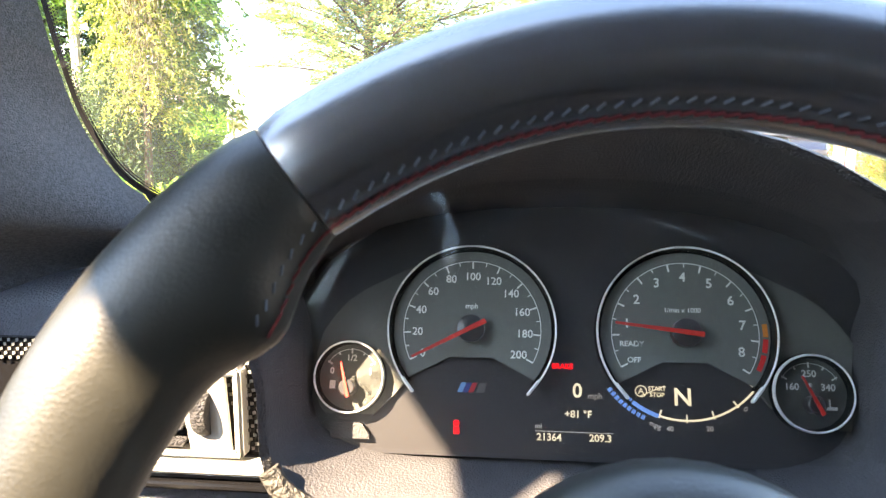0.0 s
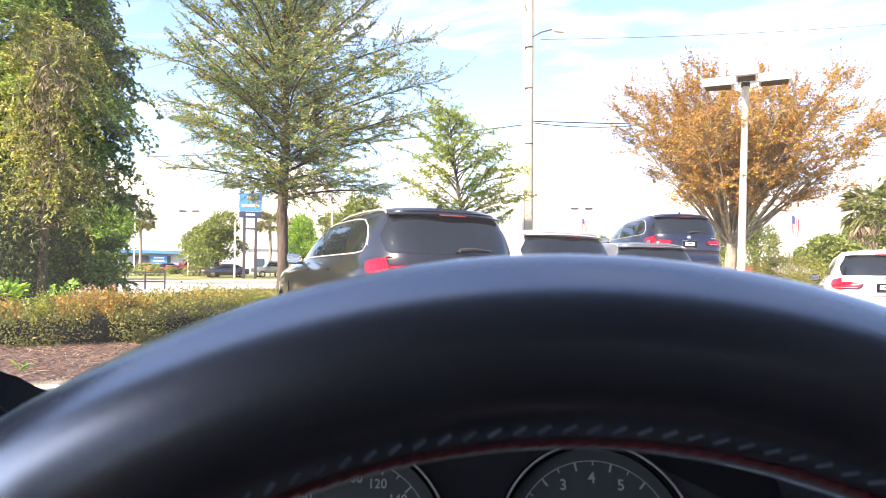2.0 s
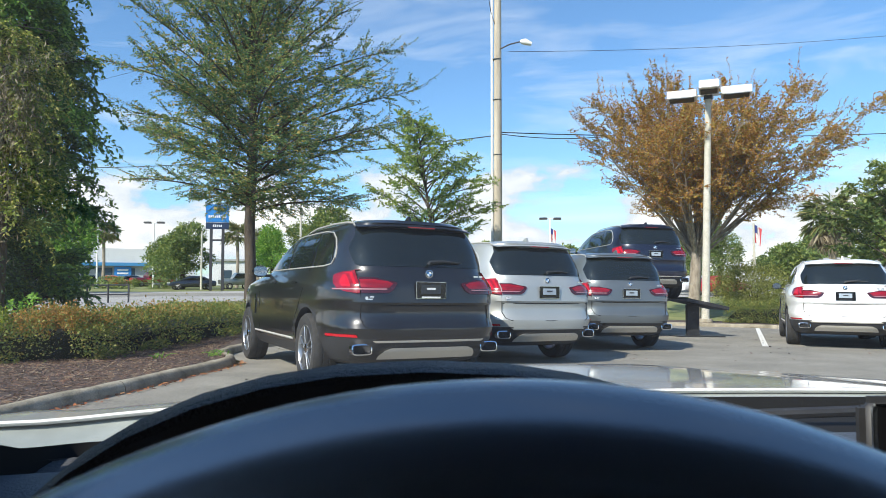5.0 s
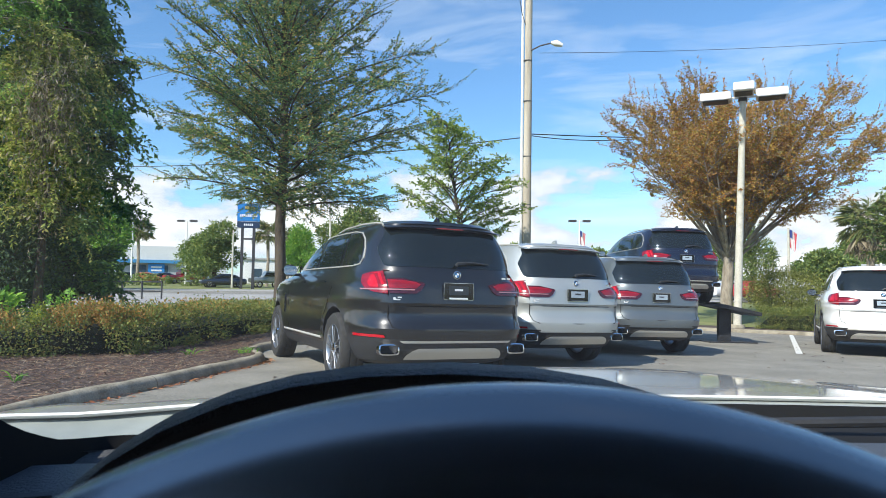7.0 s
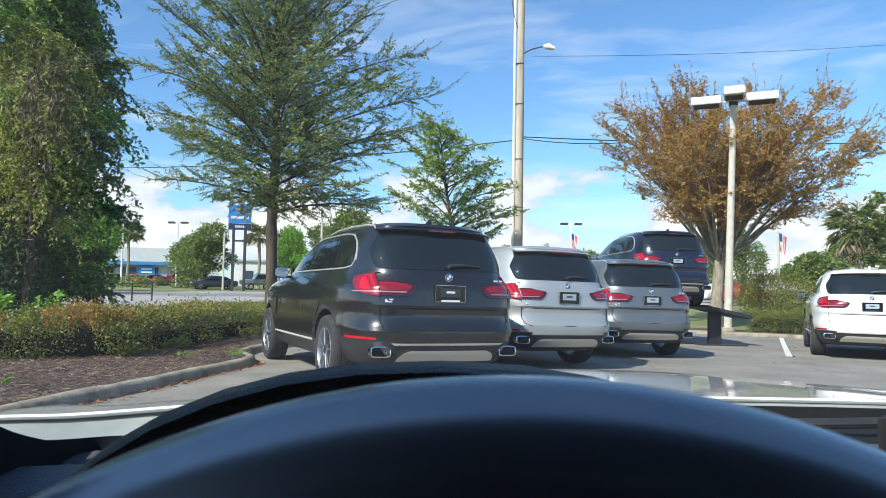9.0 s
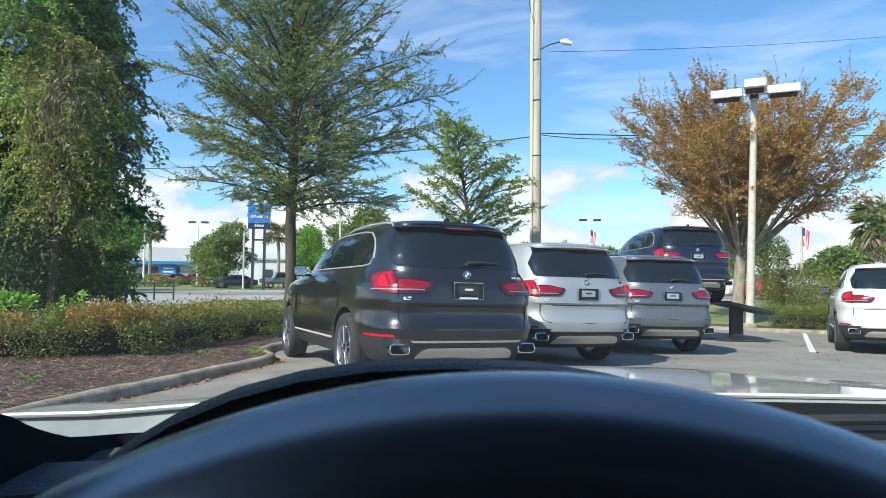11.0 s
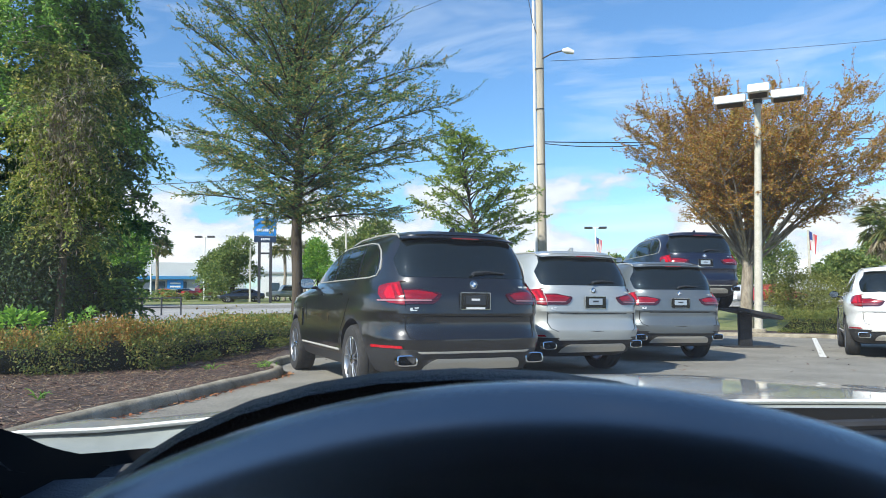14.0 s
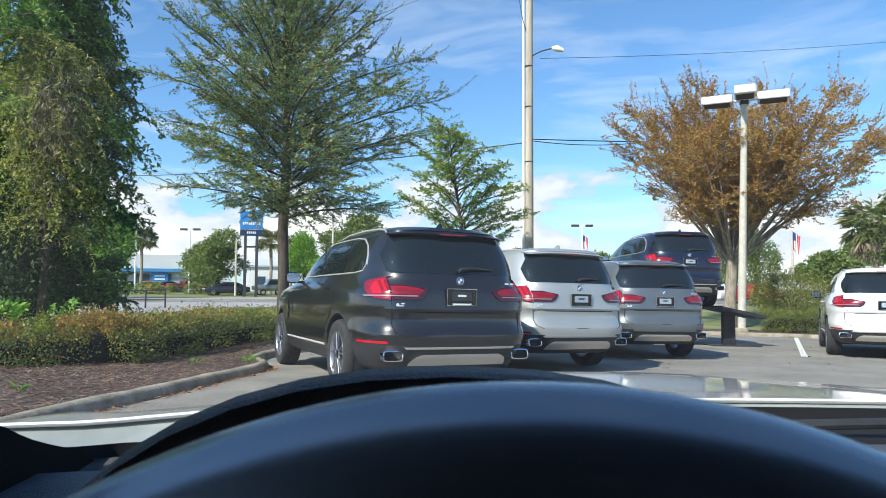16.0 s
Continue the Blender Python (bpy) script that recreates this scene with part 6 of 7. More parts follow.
def leaf_mesh(name, at, way, size, mat, slim=0.42, jitter=0.5):
    """Many small pointed leaves: one bent diamond each."""
    at, way = np.asarray(at, float), np.asarray(way, float)
    n = len(at)
    way = way + rng.normal(0, jitter, (n, 3))
    way /= np.linalg.norm(way, axis=1)[:, None] + 1e-9
    side = np.cross(way, rng.normal(0, 1, (n, 3)) + np.array([0, 0, 1.2]))
    side /= np.linalg.norm(side, axis=1)[:, None] + 1e-9
    up = np.cross(side, way)
    s = (np.asarray(size) * rng.uniform(0.65, 1.35, n))[:, None]
    v = np.empty((n, 4, 3))
    v[:, 0] = at
    v[:, 1] = at + way * s * 0.5 + side * s * slim * 0.5 + up * s * 0.08
    v[:, 2] = at + way * s - up * s * 0.10
    v[:, 3] = at + way * s * 0.5 - side * s * slim * 0.5 + up * s * 0.08
    me = bpy.data.meshes.new(name)
    me.vertices.add(4 * n)
    me.vertices.foreach_set("co", v.reshape(-1).astype(np.float32))
    me.loops.add(4 * n)
    me.loops.foreach_set("vertex_index", np.arange(4 * n, dtype=np.int32))
    me.polygons.add(n)
    me.polygons.foreach_set("loop_start", np.arange(0, 4 * n, 4, dtype=np.int32))
    me.update(calc_edges=True)
    me.validate()
    me.materials.append(mat)
    return me


def bough(start, az, el0, el1, length, n=8, wobble=0.08, seed=None):
    """A limb that starts at elevation el0 and ends at el1 (degrees)."""
    p = Vector(start)
    pts = [p.copy()]
    a = az
    for i in range(n):
        e = radians(lerp(el0, el1, i / (n - 1)))
        a += rng.normal(0, wobble)
        p = p + Vector((math.cos(a) * math.cos(e), math.sin(a) * math.cos(e), math.sin(e))) * (length / n)
        pts.append(p.copy())
    return pts


def along(pts, t):
    u = t * (len(pts) - 1)
    k = min(int(u), len(pts) - 2)
    return pts[k].lerp(pts[k + 1], u - k), (pts[k + 1] - pts[k]).normalized()


class Crown:
    def __init__(self):
        self.at, self.way, self.wood = [], [], bmesh.new()

    def twig(self, pts, gap, first=0.1, side=0.8, radius=0.006):
        tube(pts, [lerp(radius, 0.0015, i / (len(pts) - 1)) for i in range(len(pts))], 3, bm=self.wood, caps=False)
        length = sum((b - a).length for a, b in zip(pts, pts[1:]))
        m = max(2, int(length * (1 - first) / gap))
        for i in range(m):
            p, d = along(pts, lerp(first, 1, (i + 0.5) / m))
            lat = d.cross(Vector((0, 0, 1)))
            if lat.length < 0.2:
                lat = Vector((1, 0, 0))
            lat = lat.normalized() * (1 if i % 2 else -1)
            self.at.append(tuple(p + Vector(rng.normal(0, 0.012, 3))))
            self.way.append(tuple(lat * side + d * 0.6))


def plant(name, label, category, base, wood, crown_mesh, bark, group=""):
    root = thing(name, label, category, group=group)
    part("trunk", wood, bark, root)
    part("crown", crown_mesh, None, root)
    return root


def away(k):
    """Grows a thing and sets it further off by the same share, seen from the driver's seat."""
    eye = Matrix.Translation((0, 0, 0.964))
    return eye @ Matrix.Scale(k, 4) @ eye.inverted()


def elm_tree():
    c = Crown()
    bx, by = -3.88, 16.55
    g = land(bx, by)
    trunk = [Vector((bx, by, g - 0.1)), Vector((bx + 0.02, by, g + 1.2)), Vector((bx - 0.02, by, g + 2.6)), Vector((bx + 0.05, by, g + 4.5)), Vector((bx - 0.05, by, g + 7.0)), Vector((bx + 0.1, by, g + 9.4)), Vector((bx + 0.1, by, g + 11.2))]
    tube(trunk, [0.17, 0.135, 0.125, 0.105, 0.075, 0.04, 0.012], 10, bm=c.wood)
    n = 104
    for i in range(n):
        u = i / n
        h = lerp(2.85, 10.6, u ** 0.95)
        p, _ = along(trunk, min(0.985, np.interp(h, [0, 1.2, 2.6, 4.5, 7.0, 9.4, 11.2], [0, 1 / 6, 2 / 6, 3 / 6, 4 / 6, 5 / 6, 1])))
        reach = float(np.interp(h, [2.7, 3.2, 4.4, 6.0, 8.0, 10.6], [2.2, 3.9, 4.2, 3.5, 2.4, 1.2])) * rng.uniform(0.66, 1.06)
        el0 = float(np.interp(h, [2.7, 4.5, 7.0, 10.6], [12, 28, 46, 64])) + rng.normal(0, 5)
        el1 = float(np.interp(h, [2.7, 4.5, 7.0, 10.6], [-7, 14, 38, 60])) + rng.normal(0, 6)
        az = i * 2.39996 + rng.normal(0, 0.2)
        reach *= 0.96
        limb = bough(p, az, el0, el1, reach, 8, 0.06)
        tube(limb, [lerp(0.034, 0.006, k / 8) for k in range(9)], 5, bm=c.wood, caps=False)
        m = int(reach * float(np.interp(u, [0, 0.35, 0.6, 1], [13, 9.5, 6.5, 5.8])))
        for j in range(m):
            t = lerp(0.03, 0.97, (j + rng.uniform(0, 1)) / m)
            q, d = along(limb, t)
            az = math.atan2(d.y, d.x) + (0.75 if j % 2 else -0.75) + rng.normal(0, 0.25)
            el = math.degrees(math.asin(max(-1, min(1, d.z)))) + rng.normal(0, 22)
            ln = lerp(1.15, 0.45, t) * rng.uniform(0.6, 1.2) * (0.75 + 0.25 * reach / 3.5)
            tw = bough(q, az, el, el - 8, ln, 4, 0.12)
            c.twig(tw, 0.016)
            for s in (0.35, 0.65):
                if rng.uniform() < 0.62:
                    q2, d2 = along(tw, s)
                    c.twig(bough(q2, az + rng.choice((-0.7, 0.7)), el + rng.normal(0, 10), el - 6, ln * 0.5, 3, 0.1), 0.018)
        # long bare shoots past the outline
        q, d = along(limb, 1.0)
        for s in range(6):
            q, d = along(limb, rng.uniform(0.7, 1.0))
            az = math.atan2(d.y, d.x) + rng.normal(0, 0.35)
            c.twig(bough(q, az, el1 + rng.normal(6, 10), el1 + rng.normal(20, 9), rng.uniform(0.5, 1.3), 5, 0.06), 0.034)
    plant("elm_tree", "tall green elm with layered feathery branches behind a parked car", "tree", (bx, by), c.wood, leaf_mesh("crown", c.at, c.way, 0.066, ELM_LEAF, 0.46, 0.35), BARK)


def autumn_tree():
    c = Crown()
    bx, by = 9.45, 22.5
    g = land(bx, by) + 0.1
    trunk = [Vector((bx, by, g - 0.2)), Vector((bx + 0.03, by, g + 0.9)), Vector((bx + 0.10, by, g + 1.9)), Vector((bx + 0.12, by, g + 2.3))]
    tube(trunk, [0.24, 0.19, 0.18, 0.15], 10, bm=c.wood)
    for i in range(48):
        az = i * 2.39996 + rng.normal(0, 0.12)
        ring = (i % 3) / 2
        el = lerp(72, 40, ring) + rng.normal(0, 5)
        ln = lerp(5.2, 5.9, ring) * rng.uniform(0.88, 1.06)
        ln *= 0.78 if math.sin(az) < -0.35 else 1.17    # cut back on the side of the lamp post
        if ring > 0.2:
            ln *= lerp(1.24 if ring > 0.7 else 1.0, 0.84, (1 - math.cos(az)) / 2)
            el += 13 * (1 - math.cos(az)) / 2
        start, _ = along(trunk, rng.uniform(0.72, 1.0))
        limb = bough(start, az, el, el + lerp(-2, 10, ring), ln, 9, 0.04)
        tube(limb, [lerp(0.058, 0.007, k / 9) for k in range(10)], 6, bm=c.wood, caps=False)
        for j in range(8):
            t = lerp(0.25, 0.95, (j + rng.uniform(0, 1)) / 8)
            q, d = along(limb, t)
            az2 = az + (0.8 if j % 2 else -0.8) + rng.normal(0, 0.4)
            el2 = el - rng.uniform(5, 30)
            sub = bough(q, az2, el2, el2 - 12, lerp(2.0, 0.9, t) * rng.uniform(0.7, 1.15), 5, 0.12)
            tube(sub, [lerp(0.018, 0.004, k / 5) for k in range(6)], 4, bm=c.wood, caps=False)
            for k in range(14):
                q2, d2 = along(sub, rng.uniform(0.15, 1.0))
                a3 = az2 + rng.normal(0, 1.0)
                c.twig(bough(q2, a3, el2 + rng.normal(0, 25), el2 + rng.normal(-5, 20), rng.uniform(0.35, 0.8), 3, 0.15), 0.020)
        q, d = along(limb, 1.0)
        for s in range(8):
            q, d = along(limb, rng.uniform(0.75, 1.0))
            c.twig(bough(q, az + rng.normal(0, 0.6), el + rng.normal(5, 14), el + rng.normal(14, 12), rng.uniform(0.5, 1.3), 4, 0.08), 0.036)
    plant("autumn_tree", "spreading vase-shaped tree in rusty orange autumn leaf", "tree", (bx, by), c.wood, leaf_mesh("crown", c.at, c.way, 0.074, AUTUMN_LEAF, 0.55, 0.6), BROWN_BARK).matrix_basis = away(1.12)


def young_tree(name, label, bx, by, height, spread, mat, low=1.6, limbs=26, size=0.085, bark=BARK, lean=0.0, gap=0.04, girth=0.10):
    """An open, upright tree with uneven tufts."""
    c = Crown()
    g = land(bx, by)
    trunk = [Vector((bx + lean * (h / height), by, g - 0.1 + h)) for h in np.linspace(0, height * 0.92, 7)]
    tube(trunk, [lerp(girth, 0.012, k / 6) for k in range(7)], 8, bm=c.wood)
    for i in range(limbs):
        h = lerp(low, height * 0.93, (i + rng.uniform(0, 1)) / limbs)
        p, _ = along(trunk, h / (height * 0.92) if h < height * 0.92 else 0.99)
        reach = spread * float(np.interp(h / height, [0.15, 0.4, 0.62, 0.8, 0.95], [0.75, 1.05, 0.85, 0.40, 0.16])) * rng.uniform(0.45, 1.15)
        limb = bough(p, i * 2.39996 + rng.normal(0, 0.3), 46 + rng.normal(0, 13), 14 + rng.normal(0, 10), reach, 6, 0.14)
        tube(limb, [lerp(girth * 0.3, 0.004, k / 6) for k in range(7)], 5, bm=c.wood, caps=False)
        for j in range(int(8 + reach * 6)):
            q, d = along(limb, rng.uniform(0.25, 1.0))
            az = math.atan2(d.y, d.x) + rng.normal(0, 0.9)
            c.twig(bough(q, az, 20 + rng.normal(0, 25), 8, rng.uniform(0.25, 0.6) * (0.6 + spread * 0.12), 3, 0.2), gap)
    return plant(name, label, "tree", (bx, by), c.wood, leaf_mesh("crown", c.at, c.way, size, mat, 0.5, 0.6), bark)


def hanging_tree(name, label, bx, by, height, spread, mat, bark, low, limbs=34, droop=1.6, size=0.09, girth=0.2, bare=0.0, strands=7):
    """A tall tree hung with curtains of leaves."""
    c = Crown()
    g = land(bx, by)
    trunk = [Vector((bx + 0.10 * math.sin(h * 0.5), by, g - 0.1 + h)) for h in np.linspace(0, height * 0.95, 9)]
    tube(trunk, [lerp(girth, 0.03, k / 8) for k in range(9)], 9, bm=c.wood)
    for i in range(limbs):
        h = lerp(low, height * 0.94, (i + rng.uniform(0, 1)) / limbs)
        p, _ = along(trunk, min(0.99, h / (height * 0.95)))
        reach = spread * float(np.interp(h / height, [0.0, 0.3, 0.6, 1.0], [0.75, 0.9, 1.0, 0.35])) * rng.uniform(0.55, 1.1)
        limb = bough(p, i * 2.39996 + rng.normal(0, 0.3), 35 + rng.normal(0, 12), -5, reach, 6, 0.15)
        tube(limb, [lerp(girth * 0.28, 0.006, k / 6) for k in range(7)], 5, bm=c.wood, caps=False)
        for j in range(strands + int(reach * 4)):
            q, d = along(limb, rng.uniform(0.2, 1.0))
            az = math.atan2(d.y, d.x) + rng.normal(0, 1.0)
            ln = droop * rng.uniform(0.3, 1.0)
            c.twig(bough(q, az, 10 + rng.normal(0, 25), -70, ln, 5, 0.2), 0.032)
            c.twig(bough(q, az + 1.0, 25 + rng.normal(0, 25), -10, ln * 0.6, 3, 0.2), 0.034)
    return plant(name, label, "tree", (bx, by), c.wood, leaf_mesh("crown", c.at, c.way, size, mat, 0.45, 0.5), bark)


def tufts(centre, radii, n, clump, size):
    """Leaf places gathered into uneven clumps on a rounded mass."""
    k = max(4, n // clump)
    d = rng.normal(0, 1, (k, 3))
    d /= np.linalg.norm(d, axis=1)[:, None]
    r = rng.uniform(0.55, 1.0, k) ** 0.5
    mid = d * r[:, None] * np.asarray(radii)
    pts = np.repeat(mid, clump, 0) + rng.normal(0, 1, (k * clump, 3)) * np.asarray(radii) * 0.16
    return pts + np.asarray(centre), pts / (np.linalg.norm(pts, axis=1)[:, None] + 1e-9)


def far_tree(bearing, dist, top, width, mat=None, label="distant leafy green tree", low=0.25, n=8500, leaf=None):
    x, y = dist * math.sin(radians(bearing)), dist * math.cos(radians(bearing))
    g = land(x, y)
    w = bmesh.new()
    tube([(x, y, g - 0.2), (x + 0.1, y, g + top * 0.3), (x, y, g + top * 0.7)], [width * 0.04 + 0.06, width * 0.03 + 0.04, 0.03], 7, bm=w)
    for i in range(7):
        tube(bough((x, y, g + top * lerp(0.25, 0.5, i / 6)), i * 2.4, 50, 30, width * 0.42, 4), [0.05, 0.04, 0.03, 0.02, 0.01], 4, bm=w, caps=False)
    at, way = [], []
    for j in range(5):
        f = rng.uniform(-0.5, 0.5, 2) * width * 0.55
        hh = g + top * lerp(low + 0.12, 0.80, j / 4)
        shrink = lerp(1.0, 0.62, j / 4)
        a, b = tufts((x + f[0] * shrink, y + f[1] * 0.5, hh), (width * 0.36 * shrink, width * 0.33 * shrink, top * 0.18), n // 5, 14, 1)
        at.append(a)
        way.append(b)
    at, way = np.concatenate(at), np.concatenate(way)
    return plant("tree", label, "tree", (x, y), w, leaf_mesh("crown", at, way, leaf or width * 0.046, mat or FAR_LEAF, 0.6, 0.8), BARK, "distant trees")


def palm_tree(bearing, dist, top, label="distant cabbage palm with a ragged crown", skirt=0):
    x, y = dist * math.sin(radians(bearing)), dist * math.cos(radians(bearing))
    g = land(x, y)
    w = tube([(x, y, g - 0.1), (x + 0.1, y, g + top * 0.4), (x, y, g + top * 0.84)], [0.22, 0.18, 0.20], 8)
    root = thing("palm_tree", label, "palm tree", group="palms")
    fan, dead = ([], []), ([], [])
    for i in range(46 + skirt):
        hang = i >= 46
        el = rng.uniform(-20, 85) if not hang else rng.uniform(-75, -35)
        stalk = bough((x, y, g + top * (0.84 if not hang else 0.80)), i * 2.39996, el, el - (25 if not hang else 10), (top * 0.11 + 0.35) * rng.uniform(0.8, 1.15), 4, 0.05)
        tube(stalk, 0.014, 3, bm=w, caps=False)
        tip, d = along(stalk, 1.0)
        side = d.cross(Vector((0, 0, 1)))
        side = side.normalized() if side.length > 0.1 else Vector((1, 0, 0))
        up = side.cross(d)
        for j in range(26):
            a = radians(lerp(-100, 100, (j + rng.uniform(0, 1)) / 26))
            ray = d * math.cos(a) + side * math.sin(a) - up * (0.25 * abs(math.sin(a))) + Vector((0, 0, -0.12 if not hang else -0.6))
            (dead if hang else fan)[0].append(tuple(tip))
            (dead if hang else fan)[1].append(tuple(ray))
    part("trunk", w, BROWN_BARK, root)
    part("crown", leaf_mesh("crown", *fan, 0.17 * top ** 0.9, PALM_LEAF, 0.10, 0.08), None, root)
    if skirt:
        part("dead_fronds", leaf_mesh("dead_fronds", *dead, 0.15 * top ** 0.9, DEAD_FROND, 0.10, 0.12), None, root, "skirt of dry brown fronds")
    return root


def hedge(name, label, line, wide, high, count, mats, group="", leaf=0.035, cutout=None):
    """A clipped hedge: small leaves over a core coloured near-black for inner shade."""
    root = thing(name, label, "hedge", group=group)
    pts = [Vector((x, y, 0)) for x, y in line]
    rows = []
    for i in range(41):
        p, d = along(pts, i / 40)
        s = Vector((-d.y, d.x, 0))
        g = land(p.x, p.y) + 0.05
        taper = min(1, 0.15 + min(i, 40 - i) * 0.28)
        w, h = taper * wide * (0.66 + 0.12 * noise.noise(p * 0.9)), taper * high * (0.68 + 0.24 * noise.noise(p * 0.8 + Vector((3, 1, 0))))
        rows.append([p + s * (u * w / 2) + Vector((0, 0, g + v * h)) for u, v in ((-0.7, 0), (-0.92, 0.35), (-0.9, 0.75), (-0.55, 0.95), (0, 1.0), (0.55, 0.95), (0.9, 0.75), (0.92, 0.35), (0.7, 0))])
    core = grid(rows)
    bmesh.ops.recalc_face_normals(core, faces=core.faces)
    part("shaded_core", core, DARK_CORE, root)
    for mat, lo, hi, share in mats:
        n = int(count * share)
        at, way = [], []
        for _ in range(n):
            t, a = rng.uniform(0, 1), rng.uniform(lo, hi) * rng.choice((-1, 1))
            p, d = along(pts, t)
            s = Vector((-d.y, d.x, 0))
            g = land(p.x, p.y) + 0.05
            bul = 1 + 0.18 * noise.noise(p * 1.7 + Vector((a, 0, 0))) + 0.10 * noise.noise(p * 5.0 + Vector((0, a * 2, 0)))
            w, h = wide * bul, high * (0.88 + 0.26 * noise.noise(p * 0.8 + Vector((3, 1, 0))) + 0.08 * noise.noise(p * 3.1))
            u = math.copysign(min(1, abs(math.sin(a)) ** 0.6), math.sin(a))
            v = 0.5 + 0.5 * math.copysign(abs(math.cos(a)) ** 0.6, math.cos(a))
            q = p + s * (u * w / 2) + Vector((0, 0, g + v * h * bul))
            q = q + Vector(rng.normal(0, 0.05, 3)) + Vector((0, 0, abs(rng.normal(0, 0.05)) * (v > 0.8)))
            if mat is RUST_LEAF and noise.noise(p * 0.7 + Vector((5, 2, 0))) < -0.02:
                continue
            if v < 0.45 and noise.noise(p * 2.3 + Vector((0, 7, a))) > 0.05:
                continue
            at.append(tuple(q))
            way.append(tuple(s * u + Vector((0, 0, 0.4 + v * 0.6))))
        part("foliage", leaf_mesh("foliage", at, way, leaf, mat, 0.6, 0.9), None, root)
    return root


elm_tree()
autumn_tree()
young_tree("young_tree", "young bright green tree behind the parked cars", 1.15, 24.0, 7.7, 3.0, YOUNG_LEAF, 1.2, 76, 0.115, lean=-1.05, gap=0.032)
oak = hanging_tree("leaning_oak", "tall pale-trunked tree hung with bright green leaves", -12.4, 17.75, 14.0, 3.7, OAK_LEAF, PALE_BARK, 5.0, 46, 1.4, 0.14, 0.19, strands=7)
hanging_tree("vine_tree", "dense dark tree smothered in hanging vines", -11.5, 20.7, 11.0, 2.2, DARK_LEAF, BARK, 0.4, 70, 1.5, 0.17, 0.25, strands=10)
# sunlit boughs of the tall tree that reach out over the verge
reach_out = Crown()
for i in range(7):
    limb = bough((-12.4, 17.75, rng.uniform(8.2, 11.0)), math.atan2(-3.3, 3.0) + rng.normal(0, 0.38), 26 + rng.normal(0, 8), -6, rng.uniform(3.6, 5.2), 7, 0.10)
    tube(limb, [lerp(0.05, 0.008, k / 7) for k in range(8)], 5, bm=reach_out.wood, caps=False)
    for j in range(22):
        q, d = along(limb, rng.uniform(0.3, 1.0))
        az = math.atan2(d.y, d.x) + rng.normal(0, 1.0)
        reach_out.twig(bough(q, az, 12 + rng.normal(0, 25), -45, rng.uniform(0.4, 1.1), 4, 0.2), 0.045)
part("front_boughs", reach_out.wood, PALE_BARK, oak)
part("front_leaves", leaf_mesh("front_leaves", reach_out.at, reach_out.way, 0.16, OAK_LEAF, 0.5, 0.55), None, oak)
vines = hanging_tree("vine_tree", "yellow-green vines hanging over a dark tree", -9.95, 16.9, 7.8, 0.75, VINE_LEAF, BARK, 2.4, 34, 1.9, 0.10, 0.12, strands=9)
dry_at = rng.normal(0, 1, (2600, 3)) * np.array([0.36, 0.30, 1.05]) + np.array([-9.55, 16.3, 4.7])
part("dry_vines", leaf_mesh("dry_vines", dry_at, np.tile([0.0, 0.0, -1.0], (2600, 1)), 0.17, DEAD_FROND, 0.14, 0.45), None, vines, "tan tangle of dead vines")
hanging_tree("vine_tree", "dense dark tree smothered in hanging vines", -15.2, 19.6, 11.0, 3.2, DARK_LEAF, BARK, 0.4, 60, 1.4, 0.18, 0.25, strands=9)

hedge("hedge", "low clipped hedge with rusty new growth along the planted bed", [(-9.0, 6.5), (-6.8, 7.75), (-5.4, 8.35), (-4.5, 8.8), (-4.2, 9.2)], 1.10, 0.50, 40000,
      [(HEDGE_LEAF, 0.0, 2.6, 0.60), (RUST_LEAF, 0.0, 0.75, 0.40)], "hedges", 0.034)
hedge("hedge", "low clipped dark green hedge running on towards the elm", [(-4.35, 9.3), (-4.1, 10.6), (-4.0, 12.5), (-3.95, 14.4), (-3.95, 16.2)], 1.0, 0.60, 34000,
      [(HEDGE_LEAF, 0.0, 2.6, 0.88), (RUST_LEAF, 0.0, 0.75, 0.12)], "hedges", 0.038)
hedge("hedge", "low clipped green hedge in front of the parked cars", [(-3.6, 16.9), (-2.2, 17.1), (0.0, 18.2), (3.0, 20.2)], 0.9, 0.75, 6000, [(HEDGE_LEAF, 0.0, 2.6, 1.0)], "hedges", 0.05)
hedge("hedge", "low clipped dark green hedge behind the far kerb", [(10.4, 22.3), (11.6, 21.6), (12.8, 21.0), (15.0, 19.8), (22.6, 16.0)], 0.8, 0.68, 26000, [(HEDGE_LEAF, 0.0, 2.6, 1.0)], "hedges", 0.045)


def bush(name, label, x, y, radii, mat, n, leaf, lift=0.0):
    root = thing(name, label, "bush")
    g = land(x, y) + lift
    w = bmesh.new()
    for i in range(9):
        tube(bough((x, y, g), i * 2.4, 70, 40, radii[2] * 1.3, 4), [0.03, 0.025, 0.02, 0.012, 0.006], 4, bm=w, caps=False)
    part("stems", w, BARK, root)
    at, way = tufts((x, y, g + radii[2]), radii, n, 16, 1)
    part("foliage", leaf_mesh("foliage", at, way, leaf, mat, 0.5, 0.8), None, root)


